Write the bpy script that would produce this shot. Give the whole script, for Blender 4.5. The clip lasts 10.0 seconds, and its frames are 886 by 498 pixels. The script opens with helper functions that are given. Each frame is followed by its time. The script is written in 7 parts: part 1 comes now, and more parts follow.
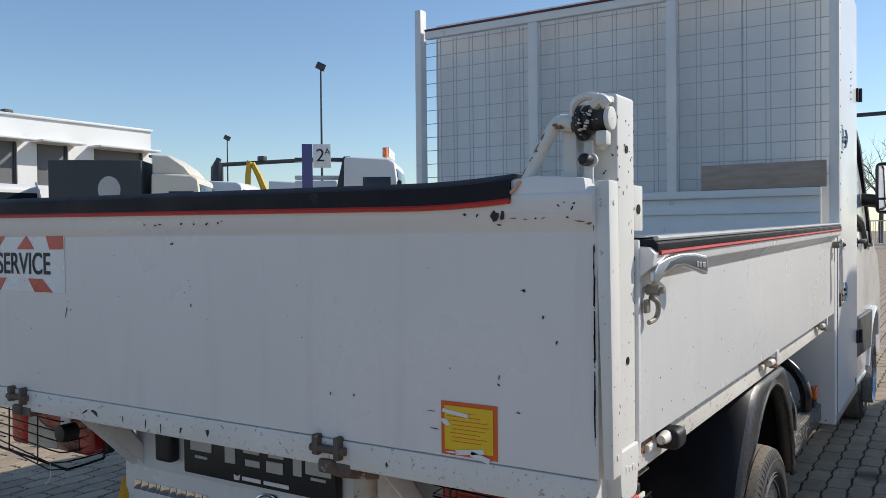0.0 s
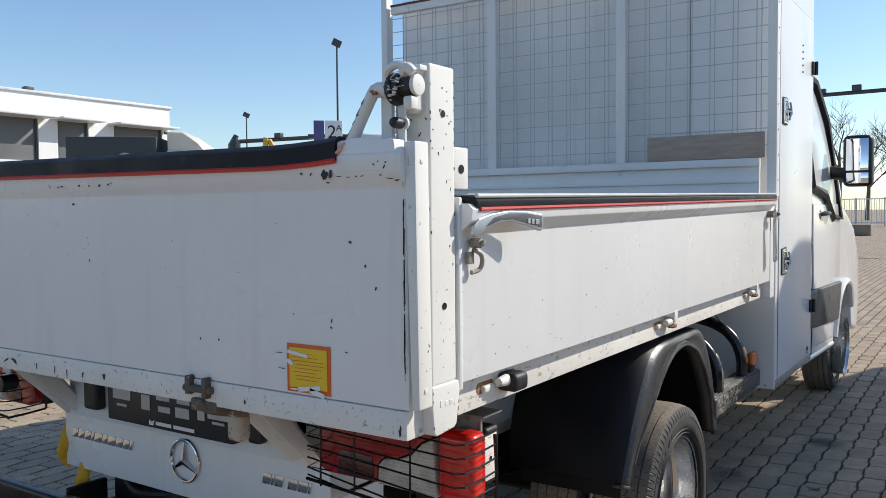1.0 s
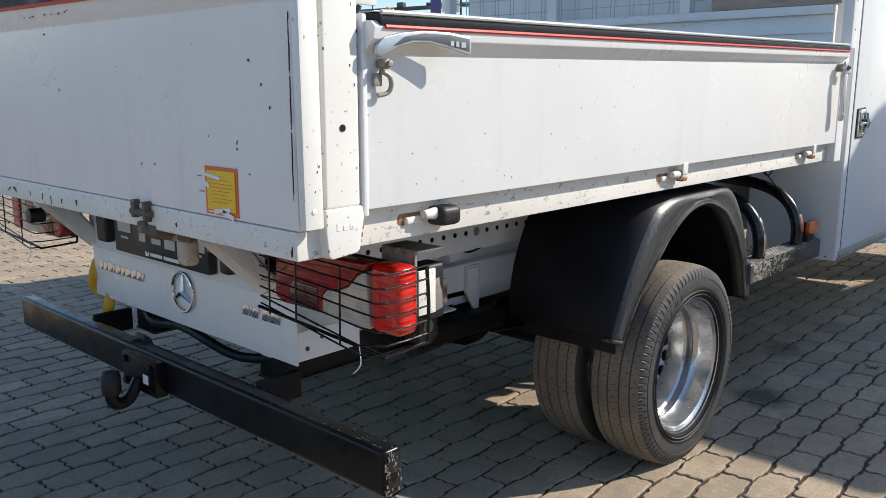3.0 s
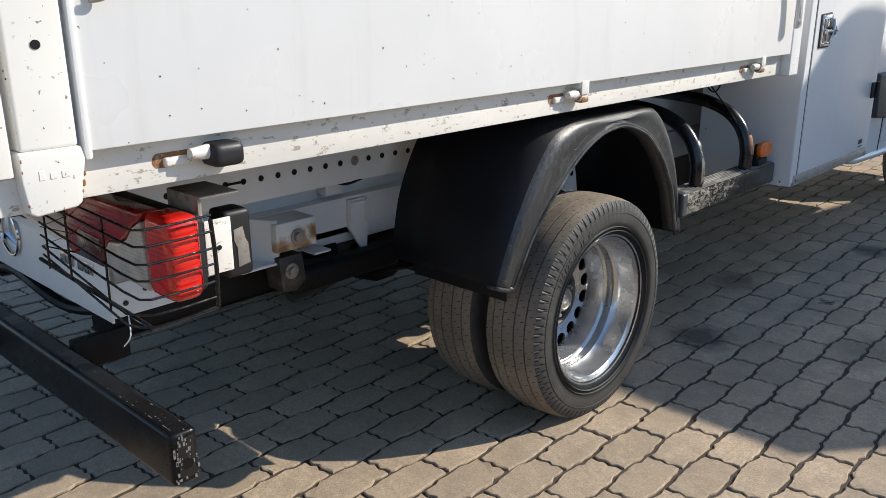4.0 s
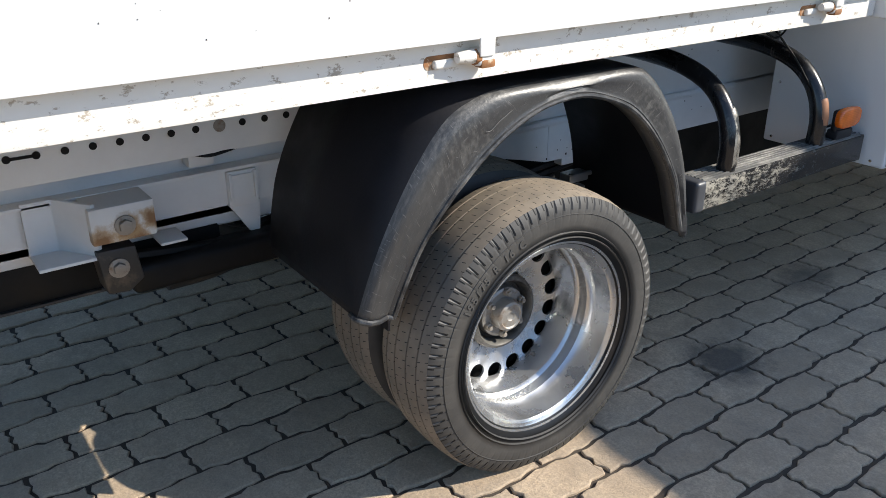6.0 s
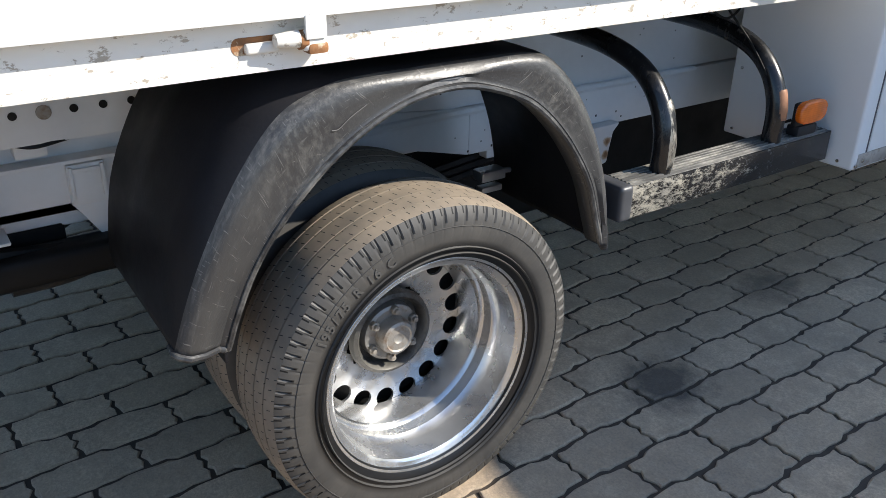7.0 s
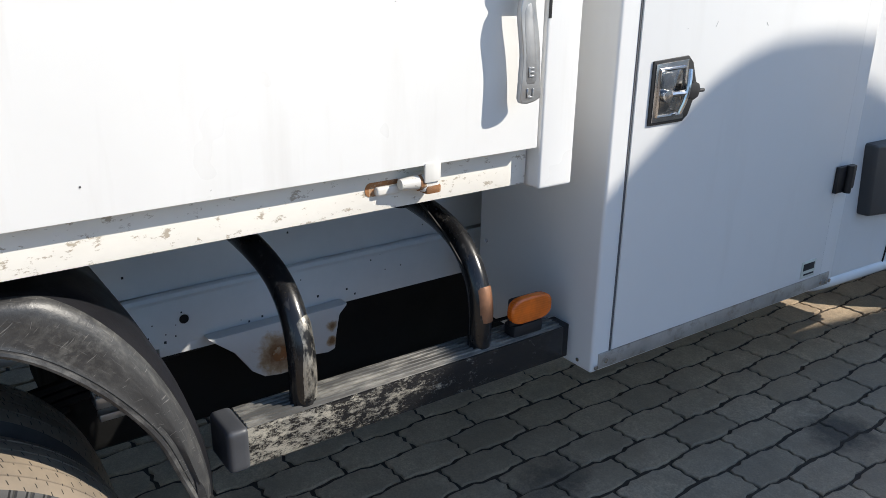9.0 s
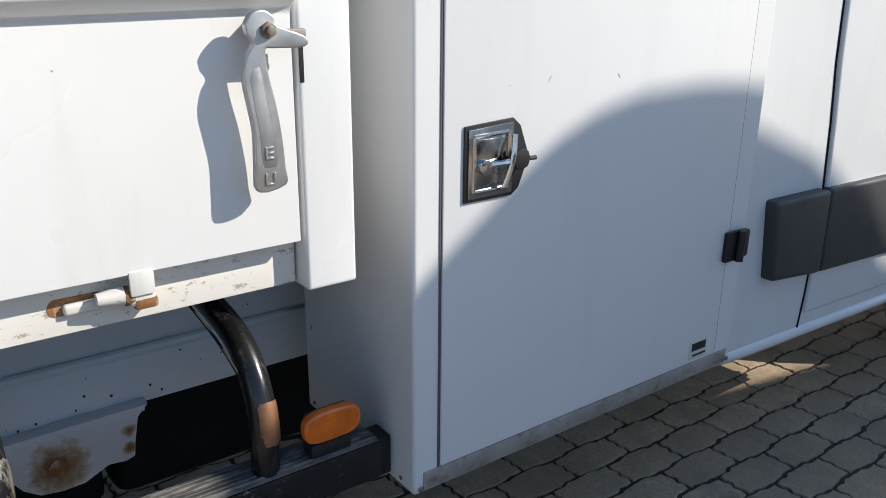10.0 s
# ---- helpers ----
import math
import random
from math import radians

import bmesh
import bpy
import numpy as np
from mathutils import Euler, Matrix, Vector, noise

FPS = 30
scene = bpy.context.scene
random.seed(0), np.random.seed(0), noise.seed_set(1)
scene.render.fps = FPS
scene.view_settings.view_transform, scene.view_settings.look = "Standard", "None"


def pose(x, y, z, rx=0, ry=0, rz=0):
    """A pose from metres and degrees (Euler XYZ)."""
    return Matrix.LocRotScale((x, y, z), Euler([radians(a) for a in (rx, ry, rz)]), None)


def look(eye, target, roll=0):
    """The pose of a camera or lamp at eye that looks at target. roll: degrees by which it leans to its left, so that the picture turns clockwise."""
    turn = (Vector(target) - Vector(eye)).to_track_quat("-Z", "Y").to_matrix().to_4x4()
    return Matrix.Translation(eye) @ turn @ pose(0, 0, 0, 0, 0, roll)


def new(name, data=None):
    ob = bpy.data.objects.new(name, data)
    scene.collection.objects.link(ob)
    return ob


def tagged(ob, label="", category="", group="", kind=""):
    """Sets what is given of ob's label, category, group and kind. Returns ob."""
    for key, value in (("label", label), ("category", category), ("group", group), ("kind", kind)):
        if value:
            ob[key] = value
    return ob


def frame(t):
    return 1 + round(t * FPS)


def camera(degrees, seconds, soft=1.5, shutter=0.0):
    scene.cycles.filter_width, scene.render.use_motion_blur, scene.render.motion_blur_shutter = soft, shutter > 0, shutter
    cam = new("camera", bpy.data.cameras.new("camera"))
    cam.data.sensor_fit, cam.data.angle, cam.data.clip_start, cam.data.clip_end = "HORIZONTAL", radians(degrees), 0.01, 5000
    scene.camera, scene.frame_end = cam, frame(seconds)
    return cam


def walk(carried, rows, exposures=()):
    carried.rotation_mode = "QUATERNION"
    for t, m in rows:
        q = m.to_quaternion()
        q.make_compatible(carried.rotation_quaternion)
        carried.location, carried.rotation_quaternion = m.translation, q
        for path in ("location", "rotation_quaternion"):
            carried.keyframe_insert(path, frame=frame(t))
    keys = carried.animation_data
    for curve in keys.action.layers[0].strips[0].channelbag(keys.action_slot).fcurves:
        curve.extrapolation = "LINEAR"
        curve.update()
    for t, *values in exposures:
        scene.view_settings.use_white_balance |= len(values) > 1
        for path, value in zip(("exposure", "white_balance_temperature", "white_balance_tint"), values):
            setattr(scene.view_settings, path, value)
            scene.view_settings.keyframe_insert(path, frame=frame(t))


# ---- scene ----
cam = camera(56.6, 10.0, 0.8)
PATH = [
    (0, (0.468, -1.227, 1.409), (-0.595, 0.466, 1.373), -0.6),
    (0.5, (0.739, -1.272, 1.376), (-0.362, 0.397, 1.317), -0.7),
    (1, (0.835, -1.162, 1.368), (-0.274, 0.5, 1.278), -0.5),
    (1.5, (0.984, -1.144, 1.349), (-0.272, 0.409, 1.239), -0.5),
    (2, (1.103, -1.183, 1.307), (-0.219, 0.301, 1.088), -0.3),
    (2.2, (1.117, -1.174, 1.29), (-0.202, 0.292, 0.957), 0.0),
    (3.3, (1.136, -0.728, 1.25), (-0.197, 0.702, 0.826), -0.2),
    (3.5, (1.138, -0.637, 1.238), (-0.184, 0.782, 0.747), -0.2),
    (4, (1.185, -0.365, 1.26), (-0.123, 1.027, 0.665), -0.2),
    (4.5, (1.217, -0.156, 1.254), (-0.098, 1.219, 0.637), -0.2),
    (5, (1.148, 0.094, 1.273), (-0.236, 1.376, 0.609), -0.5),
    (5.2, (1.115, 0.168, 1.261), (-0.349, 1.36, 0.599), -0.7),
    (6.3, (1.129, 0.65, 1.285), (-0.353, 1.701, 0.45), 0.0),
    (6.5, (1.13, 0.722, 1.282), (-0.35, 1.768, 0.436), 0.4),
    (7, (1.05, 0.913, 1.25), (-0.426, 1.943, 0.378), 0.9),
    (7.5, (0.93, 1.136, 1.268), (-0.553, 2.147, 0.384), 1.3),
    (8, (0.935, 1.352, 1.302), (-0.531, 2.368, 0.397), 1.3),
    (8.5, (1.038, 1.599, 1.359), (-0.413, 2.624, 0.439), 1.1),
    (9, (1.103, 1.764, 1.389), (-0.425, 2.85, 0.693), 0.9),
    (9.5, (1.037, 2.016, 1.397), (-0.498, 3.127, 0.757), 0.4),
    (10, (1.037, 2.246, 1.427), (-0.482, 3.368, 0.771), 0.6),
]
EXPOSE = [(0, -0.25), (1.0, -0.02), (2.2, 0.14), (4.0, 0.20), (5.2, 0.36), (6.3, 0.76), (8.0, 0.80), (8.6, 0.56), (9.2, 0.20), (10, 0.12)]
walk(cam, [(t, look(eye, target, roll)) for t, eye, target, roll in PATH], EXPOSE)
# ==== world and light ====
SUN = Vector((0.85, 1.03, 0.93)).normalized()
world = bpy.data.worlds.new("sky")
scene.world = world
world.use_nodes = True
_n = world.node_tree.nodes
_sky = _n.new("ShaderNodeTexSky")
_sky.sky_type, _sky.sun_disc = "NISHITA", False
_sky.sun_elevation, _sky.sun_rotation = math.asin(SUN.z), math.atan2(SUN.x, SUN.y)
_sky.air_density, _sky.dust_density, _sky.ozone_density = 1.0, 0.25, 1.65
_n["Background"].inputs[1].default_value = 0.15
_tint = _n.new("ShaderNodeMix")
_tint.data_type, _tint.blend_type = "RGBA", "MULTIPLY"
_tint.inputs[0].default_value = 1.0
_tint.inputs[7].default_value = (0.915, 1.0, 1.085, 1)
world.node_tree.links.new(_sky.outputs[0], _tint.inputs[6])
world.node_tree.links.new(_tint.outputs[2], _n["Background"].inputs[0])
sun_data = bpy.data.lights.new("sun", "SUN")
sun_data.energy, sun_data.angle, sun_data.color = 5.0, radians(0.42), (1.0, 0.935, 0.83)
sun = new("sun", sun_data)
sun.matrix_world = look(SUN * 40, (0, 0, 0))
scene.view_settings.exposure = 0.0


# ==== materials ====
class Graph:
    def __init__(self, name):
        self.m = bpy.data.materials.new(name)
        self.m.use_nodes = True
        self.t = self.m.node_tree
        self.b = self.t.nodes["Principled BSDF"]

    def node(self, kind, **values):
        n = self.t.nodes.new(kind)
        for k, v in values.items():
            n.inputs[k].default_value = v
        return n

    def link(self, a, b):
        self.t.links.new(a, b)

    def coords(self, scale=(1, 1, 1), kind="Object"):
        c = self.node("ShaderNodeTexCoord")
        mp = self.node("ShaderNodeMapping", Scale=scale)
        self.link(c.outputs[kind], mp.inputs[0])
        return mp.outputs[0]

    def noise(self, vec, scale, detail=4.0, rough=0.6):
        n = self.node("ShaderNodeTexNoise", Scale=scale, Detail=detail, Roughness=rough)
        self.link(vec, n.inputs["Vector"])
        return n.outputs[0]

    def ramp(self, fac, lo, hi, a=0.0, b=1.0):
        n = self.node("ShaderNodeMapRange")
        n.inputs["From Min"].default_value, n.inputs["From Max"].default_value = lo, hi
        n.inputs["To Min"].default_value, n.inputs["To Max"].default_value = a, b
        self.link(fac, n.inputs["Value"])
        return n.outputs[0]

    def mix(self, fac, a, b, blend="MIX"):
        n = self.node("ShaderNodeMix")
        n.data_type, n.blend_type = "RGBA", blend
        ins = [s for s in n.inputs if s.enabled]
        for sock, v in zip(ins, (fac, a, b)):
            if isinstance(v, (int, float)):
                sock.default_value = v
            elif isinstance(v, tuple):
                sock.default_value = (*v[:3], 1)
            else:
                self.link(v, sock)
        return [o for o in n.outputs if o.enabled][0]

    def bump(self, height, strength, distance=0.002, normal=None):
        n = self.node("ShaderNodeBump", Strength=strength, Distance=distance)
        self.link(height, n.inputs["Height"])
        if normal is not None:
            self.link(normal, n.inputs["Normal"])
        return n.outputs[0]

    def done(self, color, rough=0.5, metal=0.0, normal=None, **more):
        for key, v in (("Base Color", color), ("Roughness", rough), ("Metallic", metal), *more.items()):
            sock = self.b.inputs[key]
            if isinstance(v, tuple):
                sock.default_value = (*v[:3], 1)
            elif isinstance(v, (int, float)):
                sock.default_value = v
            else:
                self.link(v, sock)
        if normal is not None:
            self.link(normal, self.b.inputs["Normal"])
        return self.m


def plain(name, color, rough=0.5, metal=0.0, vary=0.12, scale=6.0, fine=90.0, bump=0.15, dirt=None, dirt_at=(0.62, 0.72), dirt_scale=20.0, stretch=(1, 1, 1), spread=0.15, **more):
    """A paint, plastic or metal with broad and fine variation, and worn or dirty spots."""
    g = Graph(name)
    v = g.coords(stretch)
    broad = g.noise(v, scale, 5)
    small = g.noise(v, fine, 3)
    col = g.mix(g.ramp(broad, 0.3, 0.7), tuple(c * (1 - vary) for c in color), tuple(min(1, c * (1 + vary)) for c in color))
    col = g.mix(g.ramp(small, 0.35, 0.65, 0, vary * 0.6), col, tuple(c * 0.55 for c in color))
    if dirt:
        d = g.ramp(g.noise(v, dirt_scale, 6, 0.7), *dirt_at)
        col = g.mix(d, col, dirt)
    r = g.ramp(broad, 0.3, 0.7, max(0.02, rough - spread), min(1, rough + spread))
    return g.done(col, r, metal, g.bump(small, bump, 0.0015), **more)


def car_paint(name, color, chips, amount, rough=0.3, stain=0.06):
    """White paint with faint grime, runs and small chips down to the metal."""
    g = Graph(name)
    v = g.coords()
    tall = g.coords((14, 14, 1.6))
    broad = g.noise(v, 2.3, 4)
    col = g.mix(g.ramp(broad, 0.35, 0.7, 0, 1), color, tuple(c * (1 - stain) for c in color))
    runs = g.noise(tall, 1.0, 5)
    col = g.mix(g.ramp(runs, 0.55, 0.75, 0, stain * 2.2), col, (0.33, 0.29, 0.22))
    spot = g.ramp(g.noise(v, 95, 2, 0.5), 0.80 - amount, 0.81 - amount)
    area = g.ramp(g.noise(v, 3.1, 3), 0.48, 0.6)
    m = g.node("ShaderNodeMath")
    m.operation = "MULTIPLY"
    g.link(spot, m.inputs[0]), g.link(area, m.inputs[1])
    col = g.mix(m.outputs[0], col, chips)
    return g.done(col, g.ramp(broad, 0.3, 0.7, max(0.08, rough - 0.05), rough + 0.04), 0.0, g.bump(g.noise(v, 160, 2), 0.03, 0.001))


WHITE = car_paint("white_paint", (0.79, 0.785, 0.77), (0.07, 0.055, 0.045), 0.022, 0.3)
BOXWHITE = car_paint("box_paint", (0.79, 0.79, 0.78), (0.3, 0.3, 0.3), 0.0, 0.32, 0.03)
CABWHITE = car_paint("cab_paint", (0.76, 0.76, 0.75), (0.3, 0.3, 0.3), 0.0, 0.16, 0.03)
POSTWHITE = car_paint("post_paint", (0.78, 0.76, 0.71), (0.09, 0.07, 0.055), 0.105, 0.4, 0.12)
STREAKED = car_paint("streaked_box_paint", (0.80, 0.79, 0.77), (0.2, 0.19, 0.17), 0.04, 0.4, 0.10)
RAILWHITE = plain("worn_rail_paint", (0.75, 0.72, 0.66), 0.5, 0, 0.07, 5, 60, 0.2, (0.40, 0.35, 0.28), (0.588, 0.63), 66, (1, 0.6, 1.2))
CHASSIS = plain("chassis_paint", (0.68, 0.69, 0.69), 0.5, 0, 0.08, 3, 40, 0.2, (0.2, 0.17, 0.14), (0.77, 0.80), 34)
HEADWHITE = plain("headboard_paint", (0.78, 0.77, 0.75), 0.45, 0, 0.07, 3, 50, 0.15, (0.36, 0.34, 0.31), (0.63, 0.75), 9)
def scuffed_lip(name):
    """Black plastic with pale rubbed streaks that follow the arch."""
    g = Graph(name)
    uv = g.node("ShaderNodeUVMap").outputs[0]

    def streak(scale, detail, lo, hi, top):
        mp = g.node("ShaderNodeMapping", Scale=scale)
        g.link(uv, mp.inputs[0])
        return g.ramp(g.noise(mp.outputs[0], 1.0, detail, 0.65), lo, hi, 0, top)
    v = g.coords()
    col = g.mix(g.ramp(g.noise(v, 5, 4), 0.35, 0.65), (0.024, 0.024, 0.0255), (0.043, 0.043, 0.043))
    col = g.mix(streak((9, 22, 1), 6, 0.56, 0.90, 0.22), col, (0.18, 0.178, 0.17))
    col = g.mix(streak((14, 130, 1), 3, 0.62, 0.70, 0.22), col, (0.25, 0.245, 0.23))
    col = g.mix(streak((190, 12, 1), 3, 0.63, 0.67, 0.42), col, (0.25, 0.245, 0.23))
    sep = g.node("ShaderNodeSeparateXYZ")
    g.link(uv, sep.inputs[0])
    ridge = g.node("ShaderNodeMath")
    ridge.operation = "MULTIPLY"
    g.link(g.ramp(sep.outputs["Y"], 0.23, 0.29), ridge.inputs[0]), g.link(streak((16, 34, 1), 7, 0.48, 0.80, 0.40), ridge.inputs[1])
    col = g.mix(ridge.outputs[0], col, (0.26, 0.25, 0.225))
    # khaki rub marks on the two bends of the lip
    for a, c in ((0.30, 0.78), (1.22, 1.62)):
        mid = (a + c) / 2
        near = g.node("ShaderNodeMath")
        near.operation = "MULTIPLY"
        g.link(g.ramp(sep.outputs["X"], a, mid), near.inputs[0]), g.link(g.ramp(sep.outputs["X"], mid, c, 1, 0), near.inputs[1])
        rub = g.node("ShaderNodeMath")
        rub.operation = "MULTIPLY"
        g.link(near.outputs[0], rub.inputs[0]), g.link(streak((40, 30, 1), 9, 0.46, 0.72, 0.36), rub.inputs[1])
        col = g.mix(rub.outputs[0], col, (0.23, 0.225, 0.205))
    return g.done(col, g.ramp(g.noise(v, 6, 4), 0.3, 0.7, 0.3, 0.5), 0, g.bump(g.noise(v, 150, 3), 0.35, 0.0015))


LIP = scuffed_lip("scuffed_lip_plastic")
BLACKPLASTIC = plain("scuffed_black_plastic", (0.030, 0.030, 0.031), 0.40, 0, 0.3, 5, 120, 0.4, (0.22, 0.215, 0.20), (0.47, 0.80), 11, (2.5, 1, 1))
# Darker copy of the guard's black plastic, its shade included in the colour.
GUARDSHADE = plain("shaded_black_plastic", (0.012, 0.012, 0.0145), 0.5, 0, 0.3, 5, 120, 0.2, **{"Specular IOR Level": 0.2})
SMOOTHPLASTIC = plain("black_plastic", (0.010, 0.010, 0.0115), 0.5, 0, 0.2, 5, 150, 0.2)
TRIMPLASTIC = plain("grey_plastic_trim", (0.05, 0.05, 0.052), 0.55, 0, 0.12, 6, 260, 0.35)
RUBBER = plain("rubber", (0.010, 0.011, 0.015), 0.55, 0, 0.25, 9, 150, 0.2, (0.06, 0.058, 0.056), (0.66, 0.82), 14, **{"Specular IOR Level": 0.22})
BLACKPAINT = plain("chipped_black_paint", (0.011, 0.011, 0.012), 0.24, 0, 0.25, 7, 90, 0.2, (0.36, 0.34, 0.30), (0.655, 0.70), 46, (1, 1, 0.6))
BUMPERBLACK = plain("bumper_black_paint", (0.008, 0.008, 0.009), 0.3, 0, 0.25, 7, 60, 0.15, (0.26, 0.245, 0.215), (0.70, 0.74), 34, **{"Specular IOR Level": 0.22})
BLACKSTEEL = plain("dark_steel", (0.035, 0.033, 0.03), 0.55, 0.2, 0.3, 8, 70, 0.4, (0.13, 0.1, 0.07), (0.55, 0.75), 11)
# Oily black, also painted into holes, seams and tread slits as their shade.
GREASESHADE = plain("oily_and_shade_black", (0.005, 0.005, 0.005), 0.6, 0, 0.3, 8, 60, 0.3, **{"Specular IOR Level": 0.25})
RUST = plain("rust", (0.27, 0.12, 0.045), 0.8, 0, 0.4, 26, 140, 0.5, (0.5, 0.42, 0.3), (0.55, 0.68), 40)
RUSTSTAIN = plain("rust_bleed", (0.42, 0.30, 0.17), 0.7, 0, 0.3, 22, 110, 0.3, (0.12, 0.07, 0.035), (0.52, 0.72), 24)
def rust_spotted(name, color, spots):
    """Chassis paint with rust blotches: (y, z, radius) of each."""
    g = Graph(name)
    v = g.coords((0, 1, 1))
    n = g.noise(v, 30, 6, 0.7)
    col = g.mix(g.ramp(g.noise(v, 3, 4), 0.3, 0.7), color, tuple(c * 0.9 for c in color))
    for y, z, r in spots:
        d = g.node("ShaderNodeVectorMath")
        d.operation = "DISTANCE"
        d.inputs[1].default_value = (0, y, z)
        g.link(v, d.inputs[0])
        w = g.node("ShaderNodeMath")
        w.operation = "ADD"
        g.link(d.outputs["Value"], w.inputs[0]), g.link(g.ramp(n, 0.25, 0.75, -0.4 * r, 0.4 * r), w.inputs[1])
        col = g.mix(g.ramp(w.outputs[0], r * 0.75, r * 1.15, 0.85, 0), col, (0.40, 0.27, 0.14))
        col = g.mix(g.ramp(w.outputs[0], r * 0.35, r * 0.8, 0.9, 0), col, (0.20, 0.095, 0.035))
    return g.done(col, 0.6, 0, g.bump(n, 0.15, 0.002))


SPRINGRUST = rust_spotted("rust_ringed_paint", (0.68, 0.69, 0.69), ((2.470, 0.460, 0.058), (2.612, 0.495, 0.015), (2.610, 0.455, 0.014)))
BOLTRUST = rust_spotted("rust_stained_paint", (0.66, 0.66, 0.64), ((0.862, 0.61, 0.030), (0.93, 0.605, 0.030), (0.970, 0.640, 0.026), (0.915, 0.634, 0.032)))
DIRTYSTEEL = plain("dirty_steel", (0.30, 0.27, 0.23), 0.55, 0.4, 0.25, 16, 90, 0.4, (0.15, 0.09, 0.05), (0.55, 0.7), 24)
RUSTYPAINT = plain("flaking_painted_steel", (0.42, 0.40, 0.36), 0.6, 0, 0.2, 12, 90, 0.4, (0.085, 0.06, 0.045), (0.47, 0.54), 30)
HINGERUST = plain("rusted_hinge", (0.13, 0.095, 0.07), 0.75, 0, 0.35, 22, 90, 0.5, (0.42, 0.39, 0.34), (0.60, 0.66), 34)
BEIGEPAINT = plain("chipped_beige_paint", (0.50, 0.44, 0.36), 0.6, 0, 0.15, 12, 90, 0.3, (0.10, 0.07, 0.05), (0.56, 0.62), 30)
# Cast metal with the dark surroundings it mirrors put into its colour.
LEVERREFLECT = plain("dark_reflection_hollow", (0.11, 0.115, 0.125), 0.45, 0.2, 0.15, 10, 90, 0.15)
SILVER = plain("silver_wheel_paint", (0.60, 0.60, 0.595), 0.27, 0.85, 0.07, 9, 110, 0.08, (0.30, 0.26, 0.2), (0.66, 0.82), 13)
HUBGREY = plain("hub_metal", (0.30, 0.285, 0.26), 0.5, 0.5, 0.22, 22, 90, 0.4, (0.2, 0.13, 0.08), (0.52, 0.7), 22)
HUBDARK = plain("grimy_hub", (0.10, 0.095, 0.085), 0.55, 0.3, 0.3, 18, 90, 0.4, (0.03, 0.026, 0.022), (0.46, 0.62), 20)
ALUHOLLOW = plain("cast_aluminium_hollow", (0.36, 0.36, 0.36), 0.45, 0.8, 0.08, 12, 130, 0.2)
ALU = plain("cast_aluminium", (0.52, 0.52, 0.515), 0.40, 0.9, 0.06, 12, 130, 0.15)
STAINLESS = plain("stainless_steel", (0.58, 0.57, 0.56), 0.18, 1.0, 0.05, 14, 90, 0.1)
CHROME = plain("chrome", (0.68, 0.68, 0.69), 0.1, 1.0, 0.03, 8, 60, 0.02, spread=0.05)
MIRROR = plain("mirror_glass", (0.85, 0.87, 0.9), 0.02, 1.0, 0.01, 2, 20, 0.0, spread=0.0)
WIRE = plain("black_wire", (0.012, 0.012, 0.012), 0.25, 0.3, 0.3, 30, 120, 0.1, (0.3, 0.29, 0.28), (0.66, 0.74), 60)
MESHGREY = plain("galvanised_wire", (0.50, 0.51, 0.53), 0.5, 0.3, 0.15, 20, 90, 0.1)
RED = plain("red_edging", (0.55, 0.035, 0.025), 0.45, 0, 0.12, 8, 70, 0.1)
YELLOW = plain("yellow_sticker", (0.82, 0.52, 0.015), 0.4, 0, 0.05, 14, 90, 0.05)
ORANGERED = plain("orange_red_print", (0.72, 0.12, 0.02), 0.4, 0, 0.06, 14, 90, 0.05)
STICKERRED = plain("faded_red_film", (0.60, 0.09, 0.06), 0.35, 0, 0.18, 7, 50, 0.05)
PEEL = plain("peeled_film", (0.62, 0.36, 0.26), 0.4, 0, 0.3, 10, 60, 0.1)
FILMWHITE = plain("white_film", (0.80, 0.80, 0.79), 0.3, 0, 0.04, 9, 60, 0.05)
INK = plain("dark_print", (0.014, 0.015, 0.018), 0.6, 0, 0.1, 20, 90, 0.02)
GREYPRINT = plain("grey_print", (0.48, 0.48, 0.47), 0.45, 0, 0.08, 20, 90, 0.02)
PLANKBROWN = plain("brown_plywood", (0.38, 0.295, 0.235), 0.55, 0, 0.2, 9, 60, 0.3, (0.34, 0.28, 0.23), (0.6, 0.75), 12, (1, 1, 6))
STRAP = plain("yellow_strap", (0.75, 0.40, 0.02), 0.6, 0, 0.2, 20, 90, 0.3)
DOORGLASS = plain("dusty_door_glass", (0.012, 0.014, 0.016), 0.3, 0, 0.1, 2, 20, 0.0, spread=0.02, **{"Specular IOR Level": 0.3})
GLASS = plain("tinted_glass", (0.02, 0.025, 0.028), 0.04, 0, 0.1, 2, 20, 0.0, spread=0.02)
GREYTARP = plain("grey_tarpaulin", (0.055, 0.058, 0.06), 0.6, 0, 0.15, 1.5, 14, 0.2)
BLOCKWALL = plain("sky_block_wall", (0.20, 0.19, 0.175), 0.85, 0, 0.15, 0.4, 6, 0.2)
FACADE = plain("white_render", (0.78, 0.78, 0.77), 0.8, 0, 0.03, 0.5, 8, 0.1)
SHUTTER = plain("grey_blind", (0.14, 0.145, 0.15), 0.6, 0, 0.06, 0.6, 9, 0.1)
FRAMEGREY = plain("dark_frame", (0.05, 0.055, 0.06), 0.4, 0, 0.1, 1, 12, 0.1)
AWNING = plain("pale_metal", (0.60, 0.61, 0.62), 0.5, 0.2, 0.05, 1, 10, 0.1)
FARWHITE = plain("far_white_paint", (0.74, 0.74, 0.73), 0.4, 0, 0.05, 1, 8, 0.05)
